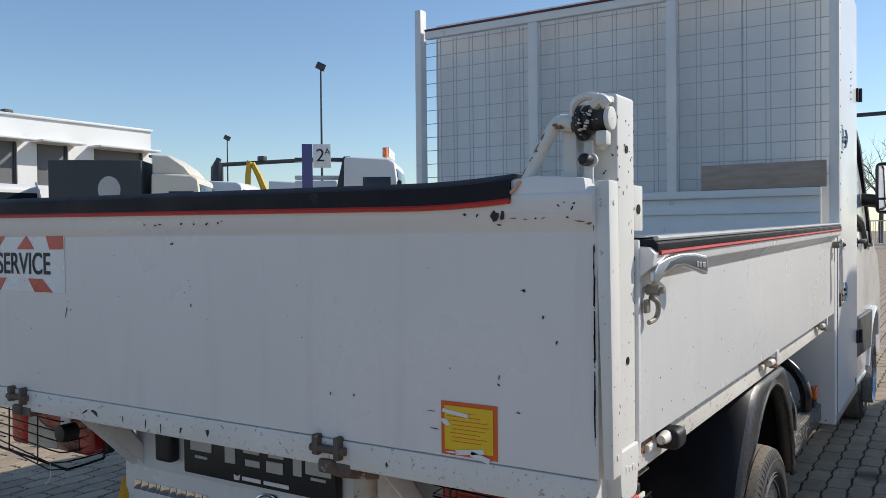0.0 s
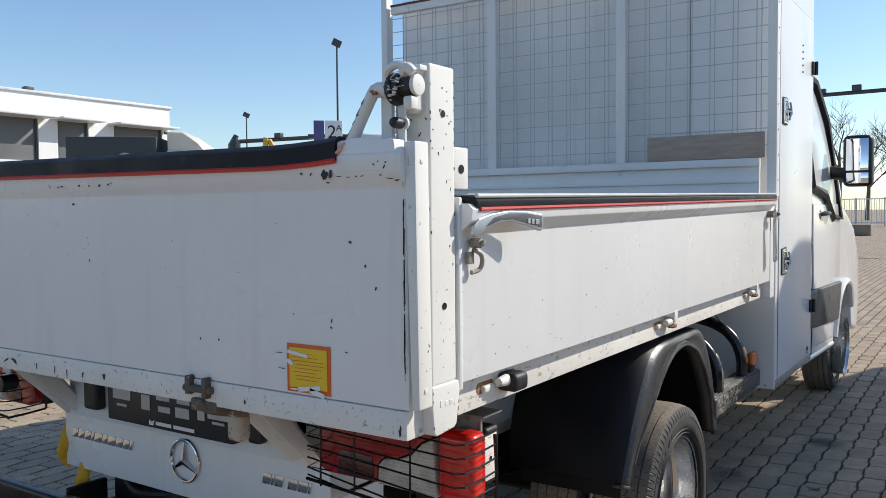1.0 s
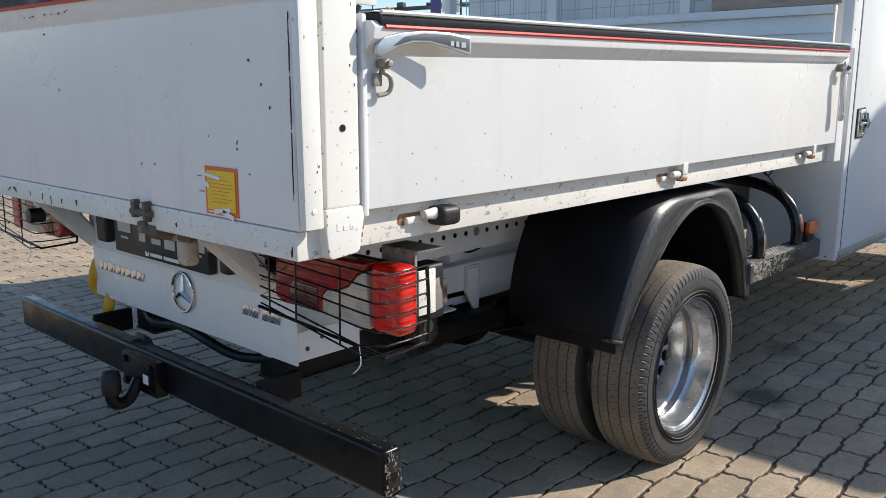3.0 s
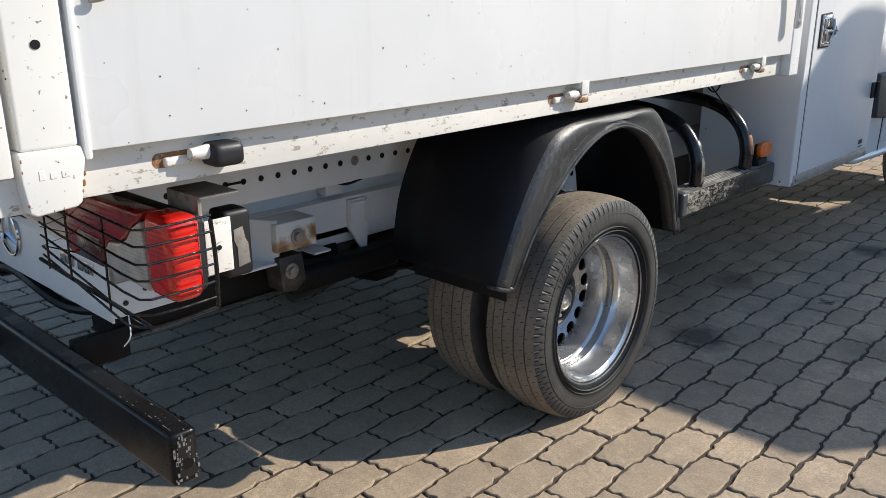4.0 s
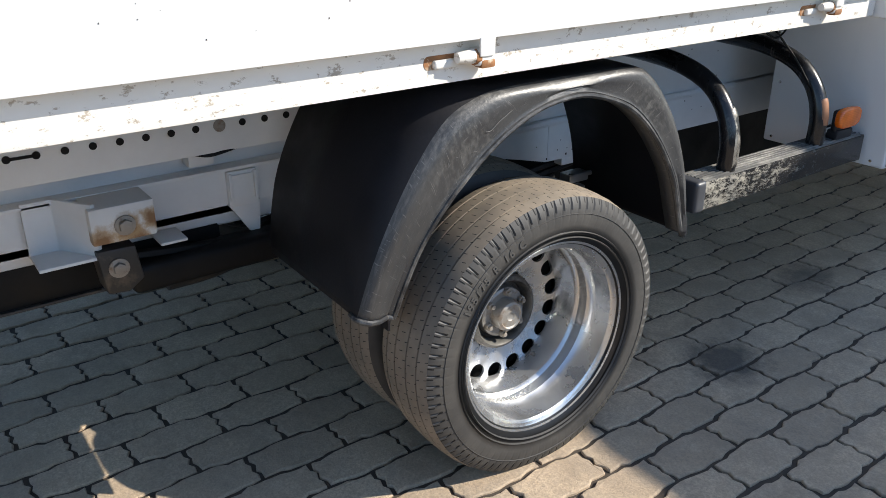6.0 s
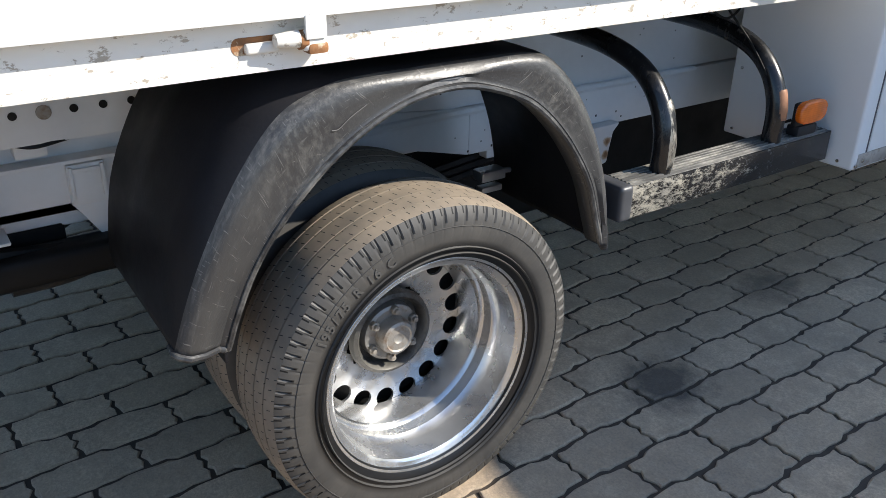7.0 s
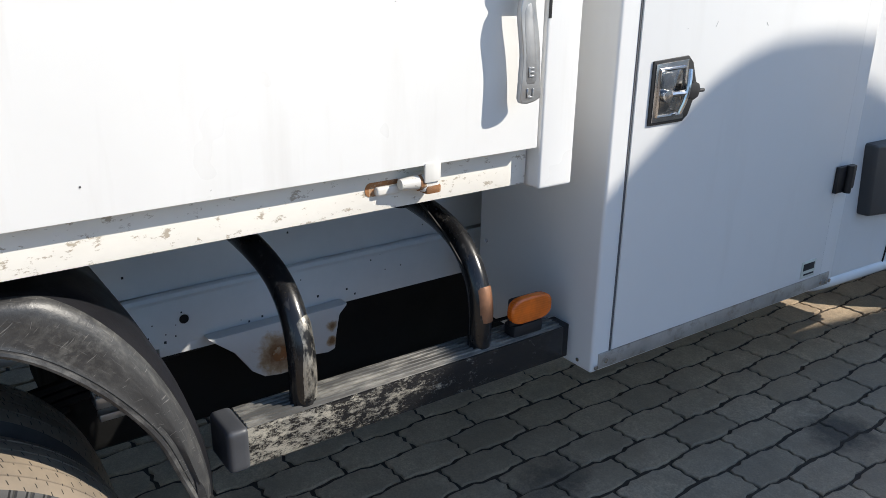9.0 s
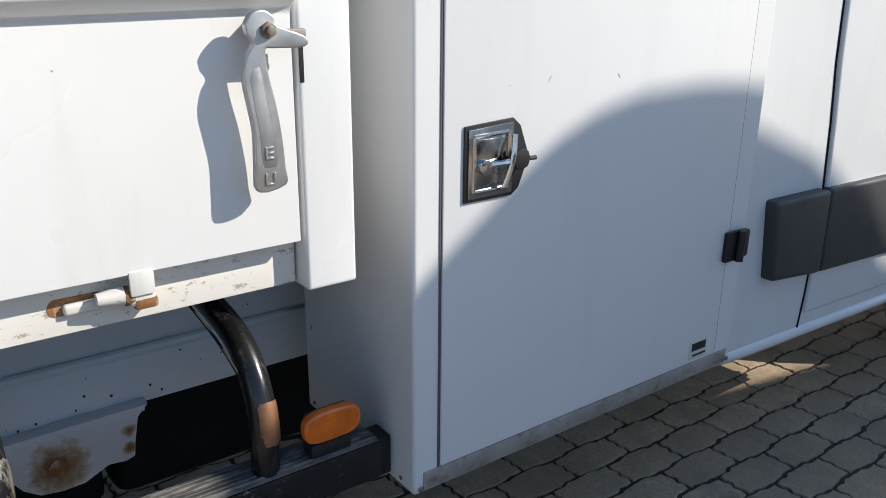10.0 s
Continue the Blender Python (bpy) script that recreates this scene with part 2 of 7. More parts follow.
FARCREAM = plain("far_cream_paint", (0.72, 0.66, 0.55), 0.5, 0, 0.06, 1, 8, 0.05)
FARBROWN = plain("far_brown_timber", (0.26, 0.21, 0.16), 0.7, 0, 0.2, 2, 14, 0.2)
CRANEYELLOW = plain("crane_yellow", (0.62, 0.38, 0.03), 0.5, 0, 0.1, 1, 8, 0.1)
SIGNPURPLE = plain("sign_purple", (0.10, 0.09, 0.24), 0.4, 0, 0.05, 1, 8, 0.02)
BARK = plain("bark", (0.13, 0.105, 0.085), 0.85, 0, 0.2, 3, 20, 0.4)
FENCEWHITE = plain("fence_paint", (0.62, 0.62, 0.6), 0.5, 0, 0.05, 1, 9, 0.05)


def lens_material(name, color, ridges):
    g = Graph(name)
    v = g.coords()
    w = g.node("ShaderNodeTexWave", Scale=ridges)
    w.bands_direction = "Z"
    g.link(v, w.inputs["Vector"])
    w2 = g.node("ShaderNodeTexWave", Scale=ridges * 0.55)
    w2.bands_direction = "X"
    g.link(v, w2.inputs["Vector"])
    n = g.noise(v, 16, 4)
    col = g.mix(g.ramp(n, 0.42, 0.75), color, tuple(c * 0.5 for c in color))
    col = g.mix(g.ramp(w.outputs[1], 0.55, 0.95, 0, 0.16), col, tuple(min(1, c * 1.7 + 0.02) for c in color))
    h = g.mix(0.5, w.outputs[0], w2.outputs[0])
    b = g.bump(h, 0.14, 0.002)
    return g.done(col, g.ramp(n, 0.3, 0.7, 0.1, 0.3), 0.0, b, **{"Coat Weight": 0.6, "Coat Roughness": 0.08})


def worn_step():
    """Black paint rubbed through to pale primer, most at the rear end."""
    g = Graph("rubbed_black_paint")
    v = g.coords()
    sep = g.node("ShaderNodeSeparateXYZ")
    g.link(v, sep.inputs[0])
    along = g.ramp(sep.outputs["Y"], 2.15, 2.95, 0.115, -0.09)
    n = g.node("ShaderNodeMath")
    n.operation = "ADD"
    g.link(g.noise(g.coords((1, 0.45, 1)), 62, 9, 0.85), n.inputs[0]), g.link(along, n.inputs[1])
    wear = g.ramp(n.outputs[0], 0.55, 0.64)
    tint = g.mix(g.ramp(g.noise(v, 9, 4), 0.35, 0.65), (0.36, 0.33, 0.265), (0.22, 0.205, 0.175))
    col = g.mix(wear, (0.013, 0.013, 0.014), tint)
    return g.done(col, g.ramp(wear, 0, 1, 0.26, 0.7), 0, g.bump(wear, 0.25, 0.001))


STEPWORN = worn_step()
RIBBLACK = plain("dusty_black_rib", (0.085, 0.082, 0.076), 0.5, 0, 0.4, 7, 90, 0.2, (0.30, 0.285, 0.25), (0.46, 0.66), 40, (1, 0.25, 1))
# Pale tone for sunlight on the hoop, broken by dark scratches.
SUNLITTUBE = plain("sunlit_scratched_tube", (0.30, 0.28, 0.24), 0.34, 0.45, 0.25, 26, 120, 0.35, (0.012, 0.012, 0.013), (0.44, 0.58), 46, (1, 1, 0.4))
HOOPBLACK = plain("rubbed_black_tube", (0.011, 0.011, 0.012), 0.22, 0, 0.25, 7, 90, 0.2, (0.13, 0.122, 0.11), (0.56, 0.85), 60, (1, 1, 0.3))
REDLENS = lens_material("red_lens", (0.34, 0.010, 0.008), 32)
BRIGHTRED = lens_material("bright_red_lens", (0.70, 0.016, 0.010), 34)
CLEARLENS = lens_material("clear_lens", (0.60, 0.54, 0.46), 40)
DARKRED = lens_material("dark_red_lens", (0.07, 0.006, 0.008), 60)
AMBER = lens_material("amber_lens", (0.88, 0.17, 0.008), 60)


def tyre_material(name, tread):
    g = Graph(name)
    uv = g.node("ShaderNodeUVMap")
    v = g.coords()
    n = g.noise(v, 9, 5)
    f = g.noise(v, 130, 3)
    if tread:
        col = g.mix(g.ramp(n, 0.3, 0.7), (0.27, 0.215, 0.155), (0.15, 0.126, 0.098))
        def calc(op, a, b=0.0):
            n = g.node("ShaderNodeMath")
            n.operation = op
            for sock, v in ((n.inputs[0], a), (n.inputs[1], b)):
                if isinstance(v, (int, float)):
                    sock.default_value = v
                else:
                    g.link(v, sock)
            return n.outputs[0]
        sep = g.node("ShaderNodeSeparateXYZ")
        g.link(uv.outputs[0], sep.inputs[0])
        turn = calc("ADD", calc("MULTIPLY", sep.outputs["X"], 104.0), calc("MULTIPLY", sep.outputs["Y"], 5.0))
        cut = calc("LESS_THAN", calc("FRACT", turn), 0.085)
        row = calc("FRACT", calc("ADD", calc("MULTIPLY", sep.outputs["Y"], 15.0), calc("MULTIPLY", calc("FLOOR", turn), 0.5)))
        sipe = calc("MULTIPLY", cut, calc("LESS_THAN", row, 0.42))
        col = g.mix(sipe, col, (0.012, 0.011, 0.01))
        return g.done(col, 0.85, 0, g.bump(f, 0.3, 0.001))
    col = g.mix(g.ramp(n, 0.35, 0.7), (0.032, 0.031, 0.0295), (0.062, 0.058, 0.052))
    sep = g.node("ShaderNodeSeparateXYZ")
    g.link(uv.outputs[0], sep.inputs[0])
    wet = g.ramp(sep.outputs["Y"], 0.53, 0.62)
    col = g.mix(wet, col, (0.008, 0.008, 0.0085))
    return g.done(col, g.ramp(wet, 0, 1, 0.6, 0.28), 0, g.bump(f, 0.2, 0.001))


TREAD = tyre_material("tyre_tread", True)
SIDEWALL = tyre_material("tyre_sidewall", False)

PAVE_X, PAVE_Y, PAVE_W, PAVE_L = -0.272, 2.560, 0.1155, 0.2265


def paver_material(name, per_object):
    g = Graph(name)
    c = g.node("ShaderNodeNewGeometry")
    pos = c.outputs["Position"]
    if per_object:
        rnd = g.node("ShaderNodeObjectInfo").outputs["Random"]
    else:
        rnd = c.outputs["Random Per Island"]
    base = g.mix(g.ramp(rnd, 0, 1), (0.445, 0.332, 0.218), (0.66, 0.495, 0.328))
    stain = g.noise(pos, 1.3, 5, 0.65)
    base = g.mix(g.ramp(stain, 0.46, 0.72, 0, 0.62), base, (0.215, 0.172, 0.128))
    base = g.mix(g.ramp(g.noise(pos, 3.6, 6, 0.75), 0.48, 0.66, 0, 0.42), base, (0.17, 0.135, 0.10))
    dust = g.noise(pos, 14, 5, 0.7)
    base = g.mix(g.ramp(dust, 0.45, 0.75, 0, 0.5), base, (0.52, 0.43, 0.32))
    grain = g.noise(pos, 150, 6, 0.75)
    base = g.mix(g.ramp(g.noise(pos, 55, 6, 0.7), 0.35, 0.65, 0, 0.40), base, (0.26, 0.205, 0.148))
    base = g.mix(g.ramp(grain, 0.40, 0.66, 0, 0.58), base, (0.185, 0.15, 0.112))
    # brown grime in patches a hand wide
    base = g.mix(g.ramp(g.noise(pos, 5.5, 6, 0.7), 0.48, 0.68, 0, 0.55), base, (0.27, 0.205, 0.14))
    # oil drips on the stones
    for ox, oy, r, k in ((-0.085, 2.415, 0.15, 0.8), (-0.25, 3.08, 0.13, 0.5), (-0.29, 3.19, 0.10, 0.45), (0.148, 3.15, 0.034, 0.9), (0.034, 4.028, 0.14, 0.75), (0.45, 2.75, 0.2, 0.3)):
        d = g.node("ShaderNodeVectorMath")
        d.operation = "DISTANCE"
        d.inputs[1].default_value = (ox, oy, 0)
        g.link(pos, d.inputs[0])
        wob = g.node("ShaderNodeMath")
        wob.operation = "ADD"
        g.link(d.outputs["Value"], wob.inputs[0]), g.link(g.ramp(dust, 0.2, 0.8, -0.06, 0.06), wob.inputs[1])
        base = g.mix(g.ramp(wob.outputs[0], r * 0.35, r, k, 0), base, (0.035, 0.032, 0.03))
    h = g.mix(0.5, grain, dust)
    return g.done(base, g.ramp(dust, 0.3, 0.7, 0.7, 0.95), 0, g.bump(h, 0.9, 0.006))


PAVER = paver_material("paver_concrete", True)
PAVERREST = paver_material("paver_concrete_far", False)


def ground_material():
    g = Graph("paved_ground")
    pos = g.node("ShaderNodeNewGeometry").outputs["Position"]
    sep = g.node("ShaderNodeSeparateXYZ")
    g.link(pos, sep.inputs[0])
    com = g.node("ShaderNodeCombineXYZ")
    g.link(sep.outputs["Y"], com.inputs["X"]), g.link(sep.outputs["X"], com.inputs["Y"])
    mp = g.node("ShaderNodeMapping", Location=(-PAVE_Y + 40 * PAVE_L, -PAVE_X + 80 * PAVE_W, 0))
    g.link(com.outputs[0], mp.inputs[0])
    br = g.node("ShaderNodeTexBrick", Scale=1.0)
    br.offset, br.offset_frequency, br.squash = 0.5, 2, 1.0
    g.link(mp.outputs[0], br.inputs["Vector"])
    br.inputs["Brick Width"].default_value, br.inputs["Row Height"].default_value = PAVE_L, PAVE_W
    br.inputs["Mortar Size"].default_value, br.inputs["Mortar Smooth"].default_value = 0.009, 0.3
    br.inputs["Color1"].default_value, br.inputs["Color2"].default_value = (0.325, 0.248, 0.170, 1), (0.465, 0.352, 0.240, 1)
    br.inputs["Mortar"].default_value = (0.03, 0.026, 0.021, 1)
    stain = g.noise(pos, 0.7, 5, 0.65)
    base = g.mix(g.ramp(stain, 0.45, 0.75, 0, 0.35), br.outputs["Color"], (0.16, 0.145, 0.13))
    base = g.mix(g.ramp(g.noise(pos, 20, 5, 0.7), 0.45, 0.75, 0, 0.4), base, (0.37, 0.285, 0.20))
    return g.done(base, 0.9, 0, g.bump(g.noise(pos, 200, 3), 0.3, 0.003))


GROUND = ground_material()


# ==== mesh tools ====
def absorb(bm, tmp):
    m = bpy.data.meshes.new("tmp")
    tmp.to_mesh(m)
    tmp.free()
    bm.from_mesh(m)
    bpy.data.meshes.remove(m)
    return bm


def bevelled(tmp, width, seg=2):
    if width > 0:
        es = [e for e in tmp.edges if len(e.link_faces) == 2 and e.calc_face_angle(0) > 0.5]
        bmesh.ops.bevel(tmp, geom=es, offset=width, segments=seg, profile=0.6, affect="EDGES", clamp_overlap=True)
    return tmp


def box(lo, hi, bevel=0.003, seg=2, bm=None, turn=None):
    """A box from corner to corner with rounded edges, added to bm. turn: a matrix applied to it."""
    bm = bm or bmesh.new()
    tmp = bmesh.new()
    bmesh.ops.create_cube(tmp, size=1)
    for v in tmp.verts:
        v.co = Vector([(a + b) / 2 + c * abs(b - a) for a, b, c in zip(lo, hi, v.co)])
    bevelled(tmp, min(bevel, 0.45 * min(abs(b - a) for a, b in zip(lo, hi))), seg)
    if turn is not None:
        bmesh.ops.transform(tmp, matrix=turn, verts=tmp.verts)
    return absorb(bm, tmp)


def prism(pts, axis, a, b, bevel=0.002, seg=2, bm=None):
    """A polygon in the two other axes (in x, y, z order), drawn out along axis from a to b."""
    bm = bm or bmesh.new()
    tmp = bmesh.new()
    k = "xyz".index(axis)

    def at(p, w):
        c = list(p)
        c.insert(k, w)
        return c
    lo = [tmp.verts.new(at(p, a)) for p in pts]
    hi = [tmp.verts.new(at(p, b)) for p in pts]
    tmp.faces.new(lo), tmp.faces.new(hi[::-1])
    n = len(pts)
    for i in range(n):
        tmp.faces.new((lo[i], lo[(i + 1) % n], hi[(i + 1) % n], hi[i]))
    bmesh.ops.recalc_face_normals(tmp, faces=tmp.faces)
    bevelled(tmp, bevel, seg)
    return absorb(bm, tmp)


def tube(pts, r, seg=8, bm=None, closed=False, flat=1.0):
    """A round bar along a line of points."""
    bm = bm or bmesh.new()
    pts = [Vector(p) for p in pts]
    n = len(pts)
    rings, side = [], None
    for i, p in enumerate(pts):
        a, b = (pts[i - 1] if i or closed else p), (pts[(i + 1) % n] if i < n - 1 or closed else p)
        d = (b - a).normalized()
        if side is None:
            side = d.orthogonal().normalized()
        side = (side - d * side.dot(d))
        side = side.normalized() if side.length > 1e-6 else d.orthogonal().normalized()
        up = d.cross(side)
        rr = r[i] if isinstance(r, (list, tuple)) else r
        rings.append([bm.verts.new(p + side * (rr * math.cos(t)) + up * (rr * flat * math.sin(t))) for t in (2 * math.pi * j / seg for j in range(seg))])
    for i in range(n if closed else n - 1):
        A, B = rings[i], rings[(i + 1) % n]
        for j in range(seg):
            bm.faces.new((A[j], A[(j + 1) % seg], B[(j + 1) % seg], B[j]))
    if not closed:
        bm.faces.new(rings[0][::-1]), bm.faces.new(rings[-1])
    return bm


def arc(pts, steps=6):
    """A smooth line through the points."""
    pts = [Vector(p) for p in pts]
    out = []
    for i in range(len(pts) - 1):
        p0, p1, p2, p3 = pts[max(i - 1, 0)], pts[i], pts[i + 1], pts[min(i + 2, len(pts) - 1)]
        for s in range(steps):
            t = s / steps
            out.append(0.5 * ((2 * p1) + (p2 - p0) * t + (2 * p0 - 5 * p1 + 4 * p2 - p3) * t * t + (3 * p1 - p0 - 3 * p2 + p3) * t ** 3))
    return out + [pts[-1]]


def lathe(prof, centre, seg=64, bm=None, closed=False, wobble=None, dark=None):
    """A profile of (along x, radius) turned round the line through centre that runs along x."""
    bm = bm or bmesh.new()
    cx, cy, cz = centre
    uv = bm.loops.layers.uv.verify()
    rings = []
    for i in range(seg):
        t = 2 * math.pi * i / seg
        ring = []
        for j, (dx, r) in enumerate(prof):
            rr = r + (wobble(i, j) if wobble else 0)
            ring.append(bm.verts.new((cx + dx, cy + rr * math.cos(t), cz + rr * math.sin(t))))
        rings.append(ring)
    n = len(prof)
    for i in range(seg):
        A, B = rings[i], rings[(i + 1) % seg]
        for j in range(n if closed else n - 1):
            k = (j + 1) % n
            f = bm.faces.new((A[j], A[k], B[k], B[j]))
            if dark and dark(i, j):
                f.material_index = 1
            for loop, (u, w) in zip(f.loops, ((i, j), (i, j + 1), (i + 1, j + 1), (i + 1, j))):
                loop[uv].uv = (u / seg, w / n)
    bmesh.ops.recalc_face_normals(bm, faces=bm.faces)
    return bm


def disc(centre, r, axis, depth, seg=16, bm=None, bevel=0.0015):
    """A short round bar that stands on centre and grows along axis."""
    bm = bm or bmesh.new()
    tmp = bmesh.new()
    bmesh.ops.create_cone(tmp, cap_ends=True, segments=seg, radius1=r, radius2=r, depth=abs(depth))
    bevelled(tmp, bevel)
    a = Vector({"x": (1, 0, 0), "y": (0, 1, 0), "z": (0, 0, 1)}[axis])
    m = Matrix.Translation(Vector(centre) + a * depth / 2) @ a.to_track_quat("Z", "Y").to_matrix().to_4x4()
    bmesh.ops.transform(tmp, matrix=m, verts=tmp.verts)
    return absorb(bm, tmp)


def finish(name, bm, mat, angle=38):
    me = bpy.data.meshes.new(name)
    bm.to_mesh(me)
    bm.free()
    me.materials.append(mat)
    me.shade_smooth()
    me.set_sharp_from_angle(angle=radians(angle))
    return me


def part(name, bm, mat, parent, label="", angle=38):
    """One mesh, built in the place's own metres, under a thing or a part."""
    if SHAPE[0] is not None:
        bmesh.ops.transform(bm, matrix=SHAPE[0], verts=bm.verts)
    ob = new(name, finish(name, bm, mat, angle))
    ob.parent = parent
    if parent.type == "EMPTY":
        ob.matrix_parent_inverse = Matrix.Translation(-parent.location)
    return tagged(ob, label)


def thing(name, at, label, category, group="", kind=""):
    e = new(name)
    e.location = at
    e.empty_display_size = 0.2
    return tagged(e, label, category, group, kind)


def single(name, bm, mat, label, category, group="", kind="", angle=38):
    return tagged(new(name, finish(name, bm, mat, angle)), label, category, group, kind)


def lettering(text, size, m, depth=0.001, squash=1.0, fat=0.0):
    """Raised letters as a bmesh, lying in the plane of the pose m."""
    cu = bpy.data.curves.new("text", "FONT")
    cu.body, cu.size, cu.extrude, cu.align_x, cu.align_y = text, size, depth, "CENTER", "CENTER"
    cu.offset = fat
    ob = bpy.data.objects.new("text", cu)
    scene.collection.objects.link(ob)
    bpy.context.view_layer.update()
    me = bpy.data.meshes.new_from_object(ob.evaluated_get(bpy.context.evaluated_depsgraph_get()))
    bpy.data.objects.remove(ob)
    bpy.data.curves.remove(cu)
    bm = bmesh.new()
    bm.from_mesh(me)
    bpy.data.meshes.remove(me)
    bmesh.ops.transform(bm, matrix=m @ Matrix.Diagonal((squash, 1, 1, 1)), verts=bm.verts)
    return bm


XC = -1.11  # the truck's middle line
SHAPE = [None, XC]


def shaped(m=None, middle=XC):
    """From here on parts are drawn about that middle line and then brought to size by m."""
    SHAPE[0], SHAPE[1] = m, middle


def mir(x):
    return 2 * SHAPE[1] - x


# the rear end is drawn 2.33 m wide and reduced to the truck's width and height
REAR = Matrix.Translation((0, 0, 1.483)) @ Matrix.Diagonal((0.953, 1, 0.96, 1)) @ Matrix.Translation((0, 0, -1.483))


# ==== ground ====
bm = bmesh.new()
bmesh.ops.create_grid(bm, x_segments=4, y_segments=4, size=900)
bmesh.ops.translate(bm, verts=bm.verts, vec=(0, 0, -0.014))
ground = single("ground", bm, GROUND, "grey concrete block paving of a vehicle yard", "ground", kind="structure")

# dark sand in the joints of the paving
bm = bmesh.new()
bmesh.ops.create_grid(bm, x_segments=2, y_segments=2, size=0.5)
for v in bm.verts:
    v.co = Vector((-2.3 + 9.5 * v.co.x, 3.65 + 11.3 * v.co.y, -0.0075))
part("joint_sand", bm, plain("joint_sand", (0.062, 0.047, 0.034), 0.95, 0, 0.3, 3, 160, 0.5, (0.10, 0.085, 0.06), (0.6, 0.75), 9), ground, "dark sand between the pavers")

# ==== the tipper truck ====
truck = thing("tipper_truck", (XC, 2.6, 0), "white dropside tipper truck with scratched bed and twin rear wheels", "truck")


flaw = random.Random(3)


def mark(name, cells, mat, parent, y=-0.0012, label=""):
    """Small flat patches on the tailgate's outer face: (x, z, width, height, turn)."""
    b = bmesh.new()
    for x, z, w, h, a in cells:
        turn = Matrix.Translation((x, y, z)) @ Matrix.Rotation(radians(a), 4, "Y")
        if max(w, h) < 0.04:
            rim = []
            for k in range(9):
                q, r = 2 * math.pi * k / 9, flaw.uniform(0.45, 1.15)
                rim.append((0.55 * w * r * math.cos(q), 0.55 * h * r * math.sin(q)))
            tmp = prism(rim, "y", -0.0006, 0.0006, 0)
            bmesh.ops.transform(tmp, matrix=turn, verts=tmp.verts)
            absorb(b, tmp)
        else:
            box((-w / 2, -0.0006, -h / 2), (w / 2, 0.0006, h / 2), 0, bm=b, turn=turn)
    ob = part(name, b, mat, parent, label)
    return tagged(ob, label or "small chips in the paint", kind="stuff") if len(cells) > 1 else ob


# --- tailgate ---
shaped(REAR, -1.165)
gate_profile = [(0, 0.997), (0, 1.408), (-0.006, 1.418), (-0.020, 1.444), (-0.022, 1.470), (-0.012, 1.482), (0.030, 1.482), (0.034, 1.470), (0.034, 0.997)]
tailgate = part("tailgate", prism(gate_profile, "x", mir(-0.016), -0.016, 0.0025), WHITE, truck, "scratched white steel tailgate")
for s in (1, -1):
    fx = lambda x: x if s > 0 else mir(x)
    b = prism([(fx(-0.19), 1.468), (fx(-0.165), 1.497), (fx(-0.12), 1.503), (fx(-0.03), 1.496), (fx(-0.022), 1.44), (fx(-0.17), 1.44)], "y", -0.0195, 0.03, 0.003)
    part("end_cap", b, WHITE, tailgate, "raised white end of the tailgate with rust spots")
    b = prism([(fx(-0.019), 1.491), (fx(0.007), 1.492), (fx(0.012), 1.002), (fx(-0.006), 1.000)], "y", -0.005, 0.036, 0.004)
    for z in (1.035, 1.455):
        disc((fx(0.0065 if z > 1.2 else 0.0110), 0.014, z), 0.005, "x", 0.0025 * s, 10, b)
    part("side_flange", b, POSTWHITE, tailgate, "white flange with chipped edge")
# rubber edging with red welt, lifted at its end
line = [(x, -0.006, 1.477 + (0.009 * ((x + 0.36) / 0.2) ** 2 if x > -0.36 else 0.010 * (-0.36 - x))) for x in np.linspace(mir(-0.19), -0.164, 34)]
b = bmesh.new()
prof = [(-0.0265, -0.023), (-0.0275, 0.012), (-0.012, 0.023), (0.030, 0.023), (0.040, 0.010), (0.040, -0.020)]
rings = [[b.verts.new((p[0], q[0], p[2] + q[1])) for q in prof] for p in line]
for A, B in zip(rings, rings[1:]):
    for j in range(len(prof)):
        k = (j + 1) % len(prof)
        b.faces.new((A[j], A[k], B[k], B[j]))
b.faces.new(rings[0]), b.faces.new(rings[-1][::-1])
bmesh.ops.recalc_face_normals(b, faces=b.faces)
part("rubber_edging", b, RUBBER, tailgate, "thick black rubber edging, frayed at the end")
part("red_welt", tube([(p[0], -0.0265, p[2] - 0.024) for p in line], 0.005, 6), RED, tailgate, "red welt under the rubber edging")
b = tube(arc([(-0.168, -0.022, 1.474), (-0.158, -0.023, 1.480), (-0.151, -0.021, 1.490), (-0.140, -0.012, 1.497)]), [0.0035] * 19, 7)
box((-0.164, -0.018, 1.484), (-0.148, 0.008, 1.500), 0.004, bm=b)
part("frayed_end", b, PEEL, tailgate, "torn orange-brown end of the edging")
# chips and scratches
rnd = random.Random(5)
mark("scratch", [(rnd.uniform(-1.14, -0.86), rnd.uniform(1.432, 1.445), rnd.uniform(0.004, 0.010), 0.004, rnd.uniform(-50, 10)) for _ in range(13)], INK, tailgate, -0.0175)
mark("chip", [(-0.197, 1.437, 0.017, 0.021, 20), (-0.181, 1.436, 0.011, 0.017, 10), (-0.258, 1.440, 0.007, 0.005, 0), (-0.232, 1.438, 0.010, 0.003, -50), (-0.188, 1.421, 0.012, 0.0025, 10), (-0.160, 1.432, 0.014, 0.0022, 0), (-0.138, 1.430, 0.009, 0.0022, 10), (-0.118, 1.431, 0.005, 0.003, 0), (-0.104, 1.431, 0.006, 0.002, -20), (-0.060, 1.432, 0.006, 0.003, 0)], INK, tailgate, -0.0205)
